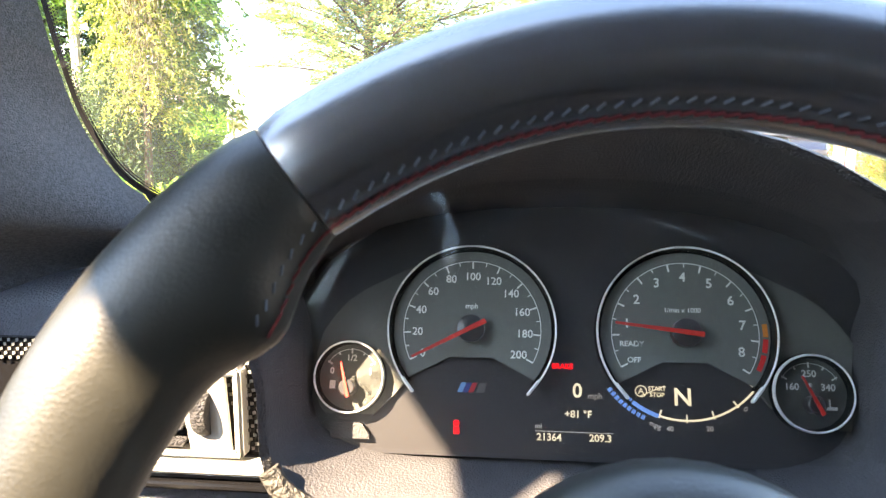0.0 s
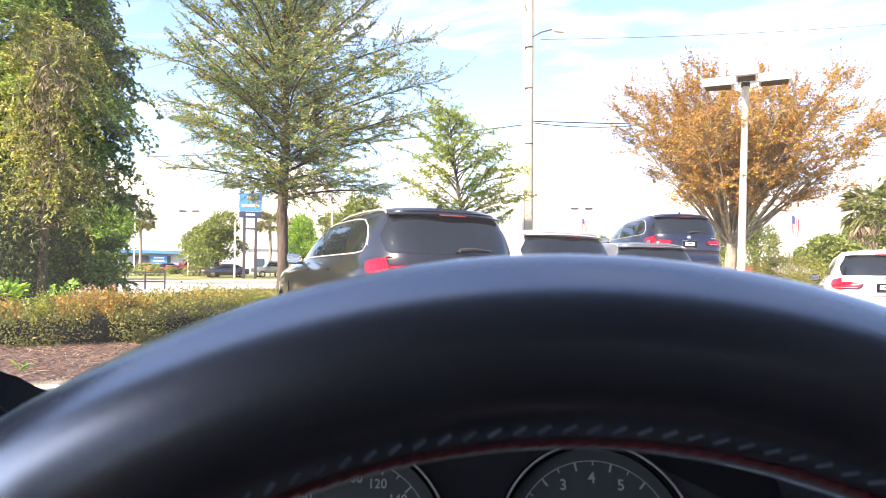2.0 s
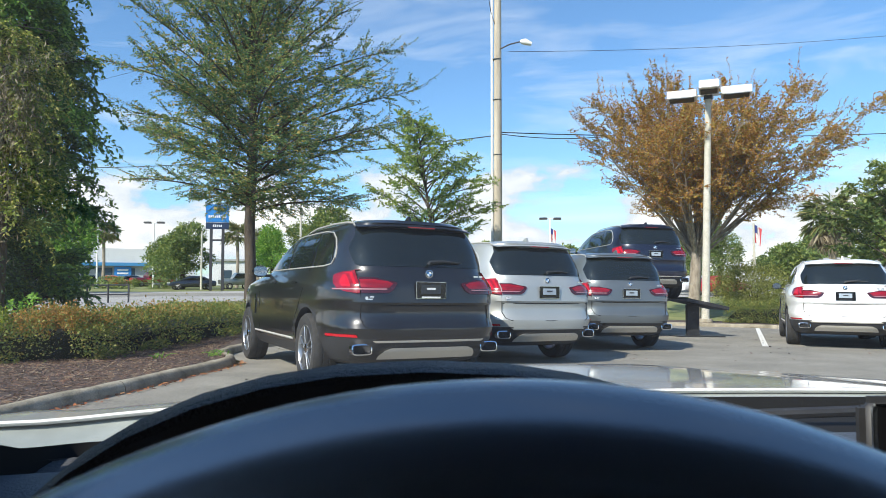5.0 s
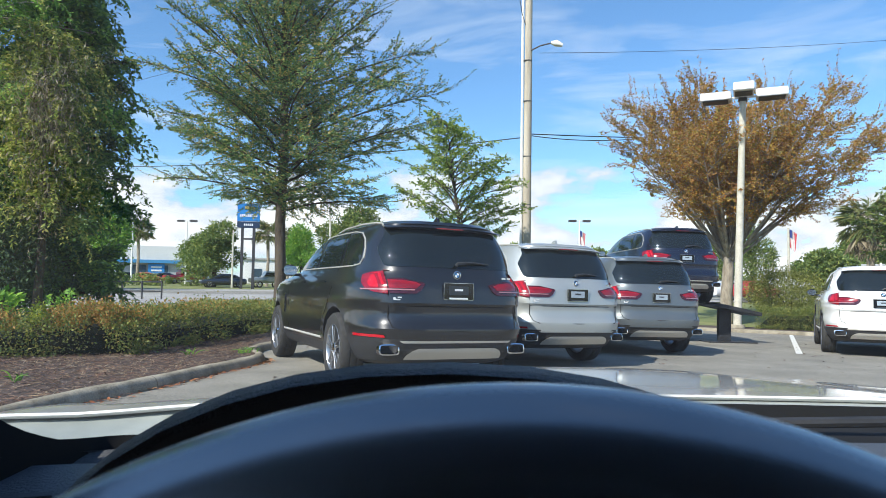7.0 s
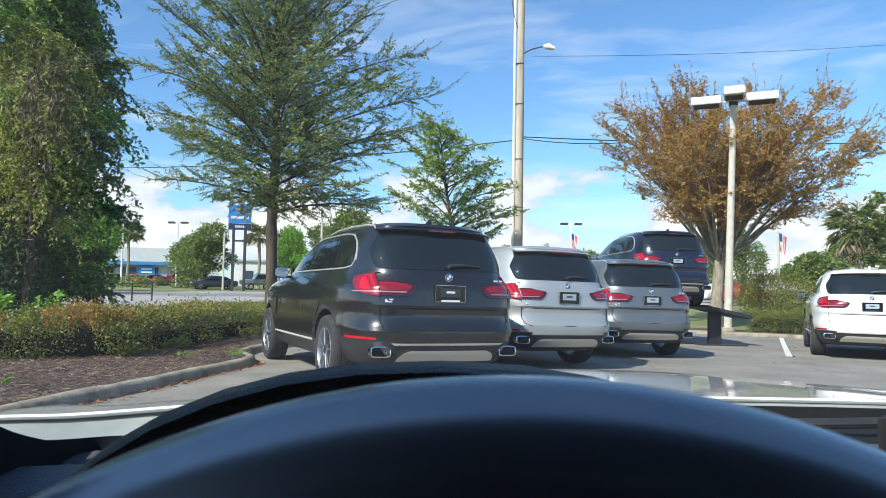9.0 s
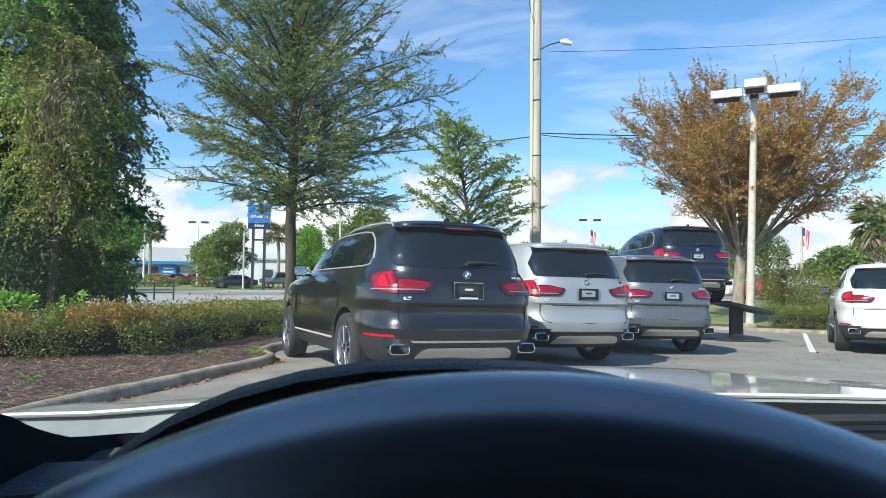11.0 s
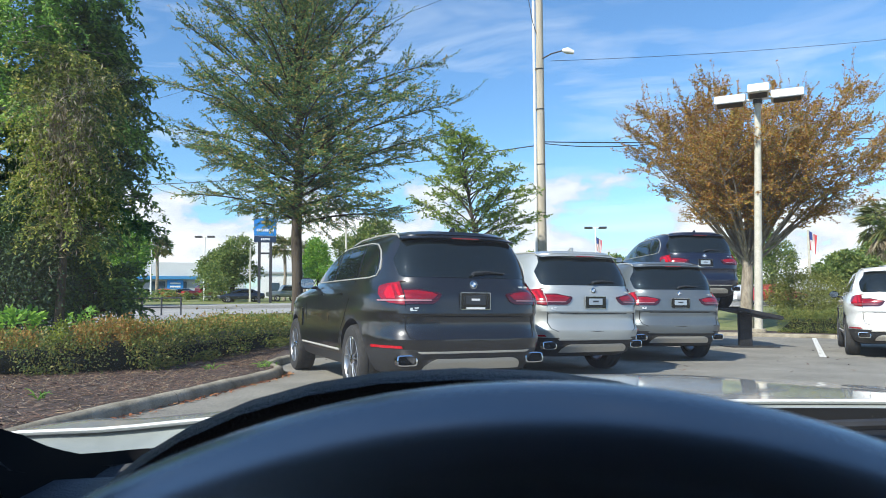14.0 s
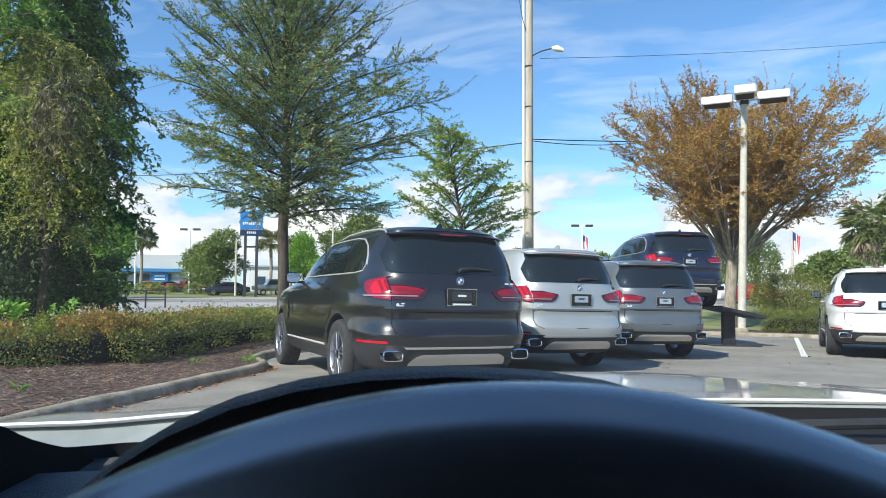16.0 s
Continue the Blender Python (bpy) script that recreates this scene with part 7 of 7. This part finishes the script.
bush("bush", "round olive-green bush on the grass", 12.75, 25.0, (1.30, 1.15, 0.76), OLIVE_LEAF, 13000, 0.075, 0.50)
# these two carry the overhang's shade in their leaf colour
bush("bush", "bush under the hanging tree, leaves coloured dark for shade", -12.0, 17.6, (1.9, 1.5, 1.7), SHADE_LEAF, 9000, 0.13)
bush("bush", "leafy thicket below the hanging vines, coloured dark for shade", -11.1, 16.9, (1.3, 1.0, 1.7), SHADE_LEAF, 9000, 0.10)
bush("weed", "lime green weed growing out of the hedge", -4.85, 8.35, (0.13, 0.12, 0.22), LIME_LEAF, 420, 0.042, 0.28)
bush("fern", "bright green fern beside the tree trunk", -9.4, 14.4, (0.5, 0.4, 0.35), GREEN_LEAF, 420, 0.16, 0.05)
bush("fern", "bright green fern poking over the hedge", -7.5, 13.6, (0.22, 0.2, 0.30), GREEN_LEAF, 160, 0.09, 0.30)
# strap-leaved tufts at the hedge foot
for x, y, n in ((-4.15, 9.55, 34), (-3.85, 9.95, 22), (-3.2, 8.9, 8), (-2.6, 9.25, 14), (-3.75, 6.1, 7)):
    w = bmesh.new()
    for i in range(n):
        fr = bough((x + rng.normal(0, 0.05), y + rng.normal(0, 0.05), land(x, y) + 0.09), rng.uniform(0, 6.28), rng.uniform(45, 80), rng.uniform(-40, 10), rng.uniform(0.18, 0.50) * (1 if n > 20 else 0.45), 5, 0.05)
        tube(fr, [0.007, 0.008, 0.007, 0.005, 0.003, 0.001], 3, bm=w, caps=False)
    tagged(part("grass_tuft", w, GREEN_LEAF if n < 20 else VINE_LEAF), "strappy tuft of grass in the mulch", "grass tuft", "grass tufts")

for b, d, t, w, m in ((-26.3, 62, 7.4, 5.2, GREEN_LEAF), (-29.0, 66, 6.6, 5.0, FAR_LEAF), (-18.3, 78, 7.2, 6.2, FAR_LEAF), (-19.6, 84, 6.0, 4.5, FAR_LEAF), (-11.5, 74, 6.8, 5.0, GREEN_LEAF), (-9.0, 88, 8.2, 6.5, FAR_LEAF), (-6.2, 70, 8.6, 7.0, FAR_LEAF), (-2.5, 76, 7.0, 7.0, FAR_LEAF),
                      (1.5, 84, 7.0, 7.5, FAR_LEAF), (6.0, 92, 6.0, 8.0, FAR_LEAF), (13.5, 96, 5.6, 8.0, FAR_LEAF), (18.0, 70, 6.0, 7.0, FAR_LEAF), (21.5, 62, 5.6, 5.0, FAR_LEAF), (24.6, 56, 6.0, 3.4, FAR_LEAF), (29.5, 80, 4.6, 7.0, FAR_LEAF), (32.0, 92, 7.5, 9.0, FAR_LEAF), (36.5, 60, 7.0, 7.0, FAR_LEAF),
                      (39.0, 44, 7.0, 6.0, FAR_LEAF), (43.0, 50, 8.0, 7.0, FAR_LEAF), (-33.0, 60, 8.0, 7.0, FAR_LEAF), (-37.0, 50, 8.0, 7.0, DARK_LEAF), (-42.0, 46, 9.0, 8.0, DARK_LEAF)):
    far_tree(b, d, t, w, m)
young_tree("young_tree", "slender green tree on the grass beyond the white car", 19.6, 27.0, 6.4, 2.9, FAR_LEAF, 1.3, 44, 0.19, gap=0.04)
palm_tree(-23.9, 92, 7.6)
palm_tree(-14.2, 84, 7.4)
palm_tree(-12.6, 90, 7.0)
palm_tree(32.3, 40, 5.2, "cabbage palm with a skirt of dead fronds", 26)
palm_tree(35.0, 46, 5.2)

# ---------------------------------------------------------------- poles, lamps, wires
lp = thing("car_park_lamp", "cream car park lamp post with three white box heads", "lamp post")
lx, ly = 8.28, 18.95
lp.matrix_basis = away(1.165)
lz = land(lx, ly) + 0.09
lean = Vector((0.22, 0, 0))
part("footing", lathe([(0.0, 0.0), (0.20, 0.0), (0.20, 0.30), (0.18, 0.33), (0.0, 0.33)], 24, at=(lx, ly, lz - 0.1)), CONCRETE, lp, "round concrete footing")
part("post", tube([Vector((lx, ly, lz)) + lean * t + Vector((0, 0, 6.55 * t)) for t in (0, 0.33, 0.66, 1)], [0.112, 0.104, 0.094, 0.085], 14), POST_PAINT, lp)
top = Vector((lx, ly, lz + 6.5)) + lean
part("collar", tube([top, top + Vector((0, 0, 0.12))], 0.12, 12), DARK_METAL, lp)
for dx, dy, w in ((-0.72, 0.05, 0.80), (0.02, -0.50, 0.52), (0.74, 0.05, 0.80)):
    p = top + Vector((dx, dy, 0.18 if dy > 0 else 0.24))
    turn = Matrix.Rotation(radians(-24), 4, "Z")
    off = turn @ Vector((dx, dy, 0))
    p = top + Vector((off.x, off.y, 0.17 if dy > 0 else 0.22))
    head = part("lamp_head", box((w, 0.55 if dy > 0 else 0.80, 0.22), p, 0.015, turn), WHITE_METAL, lp, "white box lamp head")
    part("lens", box((w * 0.85, 0.45, 0.03), p + Vector((0, 0, -0.122)), 0.004, turn), DARK_METAL, head, "dark lamp lens")
    part("arm", tube([top + Vector((0, 0, 0.10)), p], 0.035, 8), WHITE_METAL, lp)

up = thing("utility_pole", "tall tan utility pole with a conduit and street lamp", "utility pole")
ux, uy = 3.52, 27.8
uz = land(ux, uy)
part("pole", tube([(ux, uy, uz - 0.2), (ux + 0.03, uy, uz + 8), (ux + 0.06, uy, uz + 16)], [0.19, 0.165, 0.14], 14), POLE_WOOD, up)
part("conduit", tube([(ux - 0.23, uy - 0.05, uz), (ux - 0.20, uy - 0.05, uz + 13.5)], 0.055, 8), WHITE_METAL, up, "pale conduit strapped to the pole")
for h in (2.6, 4.6, 6.6, 8.9, 10.6):
    part("strap", lathe([(0.17, -0.016), (0.187, -0.012), (0.187, 0.012), (0.17, 0.016)], 16, at=(ux + 0.01, uy, uz + h)), DARK_METAL, up)
arm = part("lamp_arm", tube([(ux + 0.1, uy - 0.1, uz + 11.0), (ux + 0.5, uy - 0.15, uz + 11.2), (ux + 1.0, uy - 0.2, uz + 11.32)], 0.03, 8), DARK_METAL, up)
part("street_lamp_head", tube([(ux + 0.95, uy - 0.2, uz + 11.32), (ux + 1.15, uy - 0.22, uz + 11.30), (ux + 1.42, uy - 0.25, uz + 11.20)], [0.06, 0.14, 0.07], 12), WHITE_METAL, arm, "pale street lamp head")
part("cable_loop", tube([(ux - 0.2, uy, uz + 15.5), (ux - 0.5, uy - 0.1, uz + 14.2), (ux - 0.25, uy - 0.1, uz + 12.6), (ux - 0.1, uy - 0.1, uz + 12.1)], 0.015, 5), CABLE, up)


def wire(a, b, sag, r, label):
    a, b = Vector(a), Vector(b)
    pts = [a.lerp(b, i / 30) - Vector((0, 0, sag * 4 * (i / 30) * (1 - i / 30))) for i in range(31)]
    tagged(part("overhead_wire", tube(pts, r, 5), CABLE), label, "wire", "overhead wires")


wire((ux, uy, uz + 7.42), (-34, 54, 10.2), 0.7, 0.022, "black overhead cable sagging between poles")
wire((ux, uy, uz + 7.55), (40, 40, 11.0), 0.5, 0.022, "black overhead cable sagging between poles")
wire((ux, uy, uz + 7.50), (ux + 5.5, uy + 1.2, uz + 7.75), 0.18, 0.018, "loose loop of black cable by the pole")
wire((ux + 0.5, uy, uz + 10.95), (42, 40, 18.0), 0.6, 0.010, "thin overhead wire across the sky")
wire((-40, 60, 16.0), (ux, uy, uz + 15.2), 1.0, 0.010, "thin overhead wire across the sky")


def light_mast(bearing, dist, top, heads=2, flag=False):
    x, y = dist * math.sin(radians(bearing)), dist * math.cos(radians(bearing))
    g = land(x, y)
    m = thing("light_mast", "slim light mast with twin box lamps" if not flag else "slim light mast with a small striped flag", "light mast", group="light masts")
    part("mast", tube([(x, y, g), (x, y, g + top)], [0.12, 0.08], 8), WHITE_METAL if heads == 2 else POST_PAINT, m)
    for s in (-1, 1)[:heads]:
        part("lamp_box", box((0.8, 0.5, 0.22), (x + s * 0.75, y, g + top), 0.02), DARK_METAL, m)
    if heads:
        part("cross_arm", box((1.3, 0.08, 0.08), (x, y, g + top), 0.01), WHITE_METAL, m)
    if flag:
        # a limp flag: its stripes hang down in folds
        cloth = [material("flag_red", (0.45, 0.05, 0.06), 0.8), WHITE_METAL]
        f = thing("flag", "limp striped flag", "")
        f.parent = m
        for k in range(7):
            rows = [[(x + 0.06 + 0.085 * (k + e) * (1 - 0.35 * v) + 0.06 * v, y + 0.06 * math.sin(2.4 * (k + e) + 1.5 * v), g + top - (1.0 if heads else 0.1) - 1.45 * v - 0.05 * (k + e)) for e in (0, 1)] for v in np.linspace(0, 1, 7)]
            part("flag_stripe", grid(rows), cloth[k % 2], f)
        part("flag_canton", grid([[(x + 0.06 + 0.085 * e, y - 0.07 + 0.05 * math.sin(2.4 * e), g + top - (1.0 if heads else 0.1) - 0.62 * v - 0.05 * e) for e in (0, 1, 2, 3)] for v in (0, 0.5, 1)]), STRIPE_NAVY, f)


light_mast(-24.3, 88, 7.4)
light_mast(-20.4, 86, 7.6)
light_mast(11.6, 74, 7.6, 2, True)
light_mast(27.2, 60, 5.6, 0, True)
light_mast(24.9, 58, 4.2, 0)
light_mast(-16.9, 74, 6.0, 0)
light_mast(-9.2, 60, 7.8, 0)

# ---------------------------------------------------------------- display ramp under the raised car
RAMP = material("ramp_steel", (0.020, 0.021, 0.024), 0.5, color2=(0.035, 0.036, 0.04), scale=6)
ramp = thing("display_ramp", "black steel display ramp holding up a navy car", "display ramp")
ramp.matrix_basis = on_slope(5.428, 14.881, 4.21)
for s in (-1, 1):
    for y in (1.08, 4.01):
        part("platform", box((0.62 if s < 0 else 0.60, 1.0, 0.05), (s * 0.86, y, 0.862), 0.01), RAMP, ramp)
        if s < 0 or y > 2:
            part("leg", box((0.30, 0.12, 0.84), (s * 0.86, y + 0.1, 0.42), 0.012), RAMP, ramp)
part("runway", box((0.50, 2.2, 0.05), (-0.86, 2.55, 0.862), 0.01), RAMP, ramp)
part("runway", box((0.50, 2.2, 0.05), (0.86, 2.55, 0.862), 0.01), RAMP, ramp)
wing = part("side_shelf", box((1.08, 0.90, 0.085), (1.47, 1.0, 0.775), 0.012, Matrix.Rotation(0.19, 4, "Y")), RAMP, ramp, "sloping black side shelf")
part("side_post", box((0.30, 0.12, 0.78), (1.34, 1.05, 0.39), 0.012), RAMP, ramp, "flat black post")
part("foot_plate", box((1.15, 0.55, 0.025), (1.42, 1.0, 0.0125), 0.004), RAMP, ramp)

# ---------------------------------------------------------------- across the street
sheet("street_lane", [(-38, 40), (-26, 45), (-16, 48), (-6, 50), (12, 53), (30, 55), (30, 60), (12, 59), (-6, 58), (-18, 56), (-28, 52), (-38, 46)], 0.035, ASPHALT, "darker asphalt lane along the street", "road", cuts=3)
BLUE_PANEL = material("blue_sign_panel", (0.02, 0.20, 0.55), 0.4, color2=(0.03, 0.24, 0.60), scale=2)
NAVY_PANEL = material("navy_sign_panel", (0.015, 0.035, 0.08), 0.4)
GOLD = material("gold_mark", (0.55, 0.38, 0.10), 0.4)
STUCCO = material("white_stucco", (0.62, 0.63, 0.64), 0.9, color2=(0.70, 0.71, 0.71), scale=0.8)
GREY_WALL = material("grey_wall", (0.35, 0.36, 0.38), 0.9, color2=(0.42, 0.43, 0.44), scale=0.6)
SHOP_GLASS = material("shop_glass", (0.05, 0.08, 0.11), 0.08)
BLUE_BAND = material("blue_fascia", (0.06, 0.26, 0.50), 0.5)


def across(bearing, dist):
    return dist * math.sin(radians(bearing)), dist * math.cos(radians(bearing))


sx, sy = across(-15.75, 70)
sg = land(sx, sy)
sign = thing("roadside_sign", "tall blue roadside sign on two dark posts", "sign")
sign.matrix_basis = Matrix.Translation((sx, sy, 0)) @ Matrix.Rotation(radians(15.75), 4, "Z")
zt = 0.96 + 0.1107 * 70
part("panel", box((2.15, 0.35, 1.75), (0, 0, zt - 0.875), 0.03), BLUE_PANEL, sign)
part("lower_panel", box((2.15, 0.35, 0.62), (0, 0, zt - 2.10), 0.02), NAVY_PANEL, sign, "dark lower name panel")
part("emblem", box((0.95, 0.04, 0.28), (0.1, -0.19, zt - 0.45), 0.02, Matrix.Rotation(0.12, 4, "Y")), GOLD, sign, "gold emblem bar")
for i in range(9):
    part("letter_bar", box((0.14, 0.03, 0.26), (-0.76 + 0.19 * i, -0.19, zt - 1.20), 0.0), BADGE_WHITE, sign)
for i in range(5):
    part("letter_bar", box((0.12, 0.03, 0.22), (-0.36 + 0.18 * i, -0.19, zt - 2.10), 0.0), BADGE_WHITE, sign)
for dx in (-0.55, 0.55):
    part("sign_post", box((0.28, 0.30, zt - 2.3 - sg), (dx, 0, sg + (zt - 2.3 - sg) / 2), 0.02), DARK_METAL, sign)
part("cross_brace", box((1.0, 0.1, 0.18), (0, 0, zt - 3.5), 0.01), DARK_METAL, sign)

bx_, by_ = across(-25.2, 112)
bg = land(bx_, by_)
shop = thing("showroom_building", "white showroom building with a pale blue fascia", "building")
shop.matrix_basis = Matrix.Translation((bx_, by_, bg)) @ Matrix.Rotation(radians(24), 4, "Z")
part("wall", box((17, 12, 4.4), (0, 6, 2.2), 0.05), GREY_WALL, shop)
part("upper_wall", box((17.6, 12.6, 2.3), (0, 5.9, 4.25), 0.05), STUCCO, shop, "white upper wall")
part("fascia", box((17.8, 0.3, 0.5), (0, -0.5, 3.05), 0.02), BLUE_BAND, shop, "pale blue fascia band")
for i in range(5):
    w = part("window", box((2.1, 0.12, 2.0), (-6.6 + 3.1 * i, -0.08, 1.5), 0.02), SHOP_GLASS, shop)
    part("mullion", box((0.08, 0.06, 2.0), (-6.6 + 3.1 * i, -0.16, 1.5), 0.0), WHITE_METAL, w)
part("poster", box((2.3, 0.06, 2.0), (5.2, -0.20, 1.7), 0.0), BLUE_PANEL, shop, "blue window poster")
for k in range(3):
    part("poster_bar", box((1.5, 0.04, 0.25), (5.2, -0.25, 1.2 + 0.5 * k), 0.0), WHITE_METAL, shop)
ax, ay = across(-19.6, 116)
annex = thing("workshop_building", "low white workshop wing with small windows", "building")
annex.matrix_basis = Matrix.Translation((ax, ay, land(ax, ay))) @ Matrix.Rotation(radians(24), 4, "Z")
part("wall", box((9, 10, 4.3), (0, 5, 2.15), 0.05), STUCCO, annex)
part("parapet", box((9.2, 10.2, 0.25), (0, 5, 4.4), 0.02), GREY_WALL, annex)
for i in range(2):
    part("window", box((1.2, 0.1, 0.9), (-2.5 + 2.0 * i, -0.03, 1.5), 0.01), SHOP_GLASS, annex)
for b, d, w, h, lab in ((-12.2, 104, 14, 3.6, "long white building beyond the palms"), (8.5, 120, 26, 4.2, "long pale building behind the trees"), (35.2, 84, 12, 3.0, "pale building behind the trees")):
    x, y = across(b, d)
    hs = thing("far_building", lab, "building")
    hs.matrix_basis = Matrix.Translation((x, y, land(x, y))) @ Matrix.Rotation(radians(-b), 4, "Z")
    part("wall", box((w, 8, h), (0, 4, h / 2), 0.04), STUCCO, hs)
    part("roof", box((w + 0.6, 8.6, 0.3), (0, 4, h + 0.1), 0.03), GREY_WALL, hs)
    for i in range(int(w / 3.5)):
        part("window", box((1.3, 0.1, 1.2), (-w / 2 + 2 + 3.4 * i, -0.03, h * 0.45), 0.01), SHOP_GLASS, hs)


def far_car(kind, color, label, bearing, dist, yaw, lift=0.0):
    x, y = across(bearing, dist)
    c = thing(kind, label, "car", group="cars across the street")
    c.matrix_basis = Matrix.Translation((x, y, land(x, y) + lift)) @ Matrix.Rotation(radians(yaw), 4, "Z")
    # stations along the car: place, half width, underside, top
    if kind == "sedan":
        hull = [(-2.36, 0.58, 0.45, 0.80), (-2.28, 0.76, 0.33, 0.93), (-1.6, 0.87, 0.28, 1.0), (0.0, 0.90, 0.26, 0.98), (1.0, 0.89, 0.27, 0.95), (1.8, 0.85, 0.29, 0.84), (2.2, 0.74, 0.34, 0.72), (2.36, 0.50, 0.42, 0.60)]
        cabin = [(-1.85, 0.66, 0.90, 1.0), (-1.15, 0.68, 0.90, 1.36), (-0.4, 0.67, 0.90, 1.44), (0.3, 0.67, 0.90, 1.42), (1.2, 0.70, 0.88, 0.98)]
    elif kind == "jeep_car":
        hull = [(-1.95, 0.76, 0.55, 1.10), (-1.85, 0.80, 0.48, 1.14), (0.6, 0.80, 0.46, 1.14), (1.6, 0.74, 0.50, 1.08), (1.85, 0.66, 0.58, 1.00)]
        cabin = [(-1.88, 0.70, 1.08, 1.70), (-1.75, 0.72, 1.08, 1.78), (0.15, 0.71, 1.08, 1.78), (0.55, 0.72, 1.08, 1.16)]
    else:
        hull = [(-2.75, 0.80, 0.60, 1.10), (-2.65, 0.88, 0.52, 1.15), (1.0, 0.90, 0.48, 1.15), (2.2, 0.87, 0.50, 1.08), (2.65, 0.74, 0.58, 0.95)]
        cabin = [(-0.95, 0.74, 1.08, 1.55), (-0.75, 0.76, 1.08, 1.80), (0.6, 0.76, 1.08, 1.82), (1.25, 0.78, 1.08, 1.16)]
    square = 0.28 if kind == "jeep_car" else 0.42

    def loft(stations, grow=0.0, low=0.0, high=0.0):
        rows = []
        for y, w, z0, z1 in stations:
            ring = []
            for q in np.linspace(0, 2 * math.pi, 21)[:-1]:
                s, k = math.sin(q), math.cos(q)
                ring.append(((w + grow) * math.copysign(abs(s) ** square, s), y, (z0 + z1 + low + high) / 2 + (z1 - z0 + high - low) / 2 * math.copysign(abs(k) ** square, k)))
            rows.append(ring)
        bm = grid(rows, close=True)
        bm.faces.new([bm.verts.new(p) for p in rows[0]])
        bm.faces.new([bm.verts.new(p) for p in rows[-1]])
        bmesh.ops.remove_doubles(bm, verts=bm.verts, dist=1e-5)
        bmesh.ops.recalc_face_normals(bm, faces=bm.faces)
        return bm

    part("body", loft(hull), color, c)
    part("cabin", loft(cabin), color, c)
    part("side_glass", loft(cabin[1:], 0.006, 0.06, -0.08), TINTED, c)
    for y, mt, nm in ((hull[-1][0] - 0.10, BADGE_WHITE, "headlight"), (hull[0][0] + 0.06, RED_LENS, "tail_light")):
        for s in (-1, 1):
            part(nm, box((0.30, 0.10, 0.12), (s * 0.52, y, 0.72 if kind == "sedan" else 0.92), 0.03), mt, c)
    for yy in (hull[0][0] + 0.85, hull[-1][0] - 0.9):
        for s in (-1, 1):
            w = thing("wheel", "", "")
            w.parent, w.location, w.scale = c, (s * 0.80, yy, 0.34), (0.9, 0.92, 0.92)
            w.rotation_euler = (0, 0, 0 if s > 0 else math.pi)
            for nm, me in zip(("tyre", "rim", "spokes"), WHEEL[:3]):
                part(nm, me, None, w)
    return c


DARK_BLUE = paint("dark_blue_car_paint", (0.012, 0.018, 0.032))
SILVER_CAR = paint("grey_green_car_paint", (0.20, 0.23, 0.23), 0.5)
RED_CAR = paint("red_car_paint", (0.40, 0.02, 0.025))
ORANGE_CAR = paint("orange_car_paint", (0.42, 0.12, 0.03))
PALE_CAR = paint("pale_car_paint", (0.68, 0.69, 0.70))
far_car("sedan", DARK_BLUE, "dark blue sedan parked across the street", -17.6, 75, 118)
far_car("jeep_car", SILVER_CAR, "grey-green boxy off-road car parked across the street", -14.2, 77, 118)
for i, (b, mt, lab) in enumerate(((-30.2, PALE_CAR, "white"), (-28.4, PALE_CAR, "white"), (-26.0, PALE_CAR, "white"), (-24.6, DARK_BLUE, "dark"), (-23.2, ORANGE_CAR, "orange"), (-21.8, DARK_BLUE, "dark"), (-20.4, RED_CAR, "red"))):
    far_car("pickup_truck" if i in (2, 6) else "sedan", mt, lab + " car parked in the showroom row", b, 96 + (i % 3), -60 + 8 * (i % 4))
far_car("sedan", RED_CAR, "bright red car parked beyond the lawn", 24.9, 52, -64)
far_car("sedan", PALE_CAR, "silver car parked beyond the lawn", 23.2, 54, -64)
far_car("pickup_truck", DARK_BLUE, "dark car parked beyond the lamp post", 38.5, 17.5, -20)

# unseen plain wall added behind the camera, for reflections in the cars' glossy tails
part_wall = thing("reflection_wall", "unseen long pale wall added for reflections in the parked cars", "building")
part_wall.matrix_basis = Matrix.Translation((2, -26, land(2, -26) - 0.05))
part("wall", box((60, 6, 5.0), (0, -3, 2.5), 0.05), STUCCO, part_wall)
part("roof", box((60.6, 6.6, 0.3), (0, -3, 5.1), 0.03), GREY_WALL, part_wall)

# rail fence at the street corner
fence = thing("rail_fence", "low black rail fence by the street", "fence")
for i in range(7):
    x, y = across(-30.5 + 1.4 * i, 40)
    part("post", tube([(x, y, land(x, y)), (x, y, land(x, y) + 1.0)], 0.05, 6), DARK_METAL, fence)
for h in (0.45, 0.95):
    part("rail", tube([(*across(-30.5 + 1.4 * i, 40), land(*across(-30.5 + 1.4 * i, 40)) + h) for i in range(7)], 0.035, 6), DARK_METAL, fence)
for b, d in ((-22.5, 82), (-20.0, 82), (-25.5, 82), (-23.5, 84), (-18.6, 84)):
    bush("bush", "clipped bush on the verge across the street", *across(b, d), (1.6, 1.0, 0.6), FAR_LEAF, 700, 0.22)
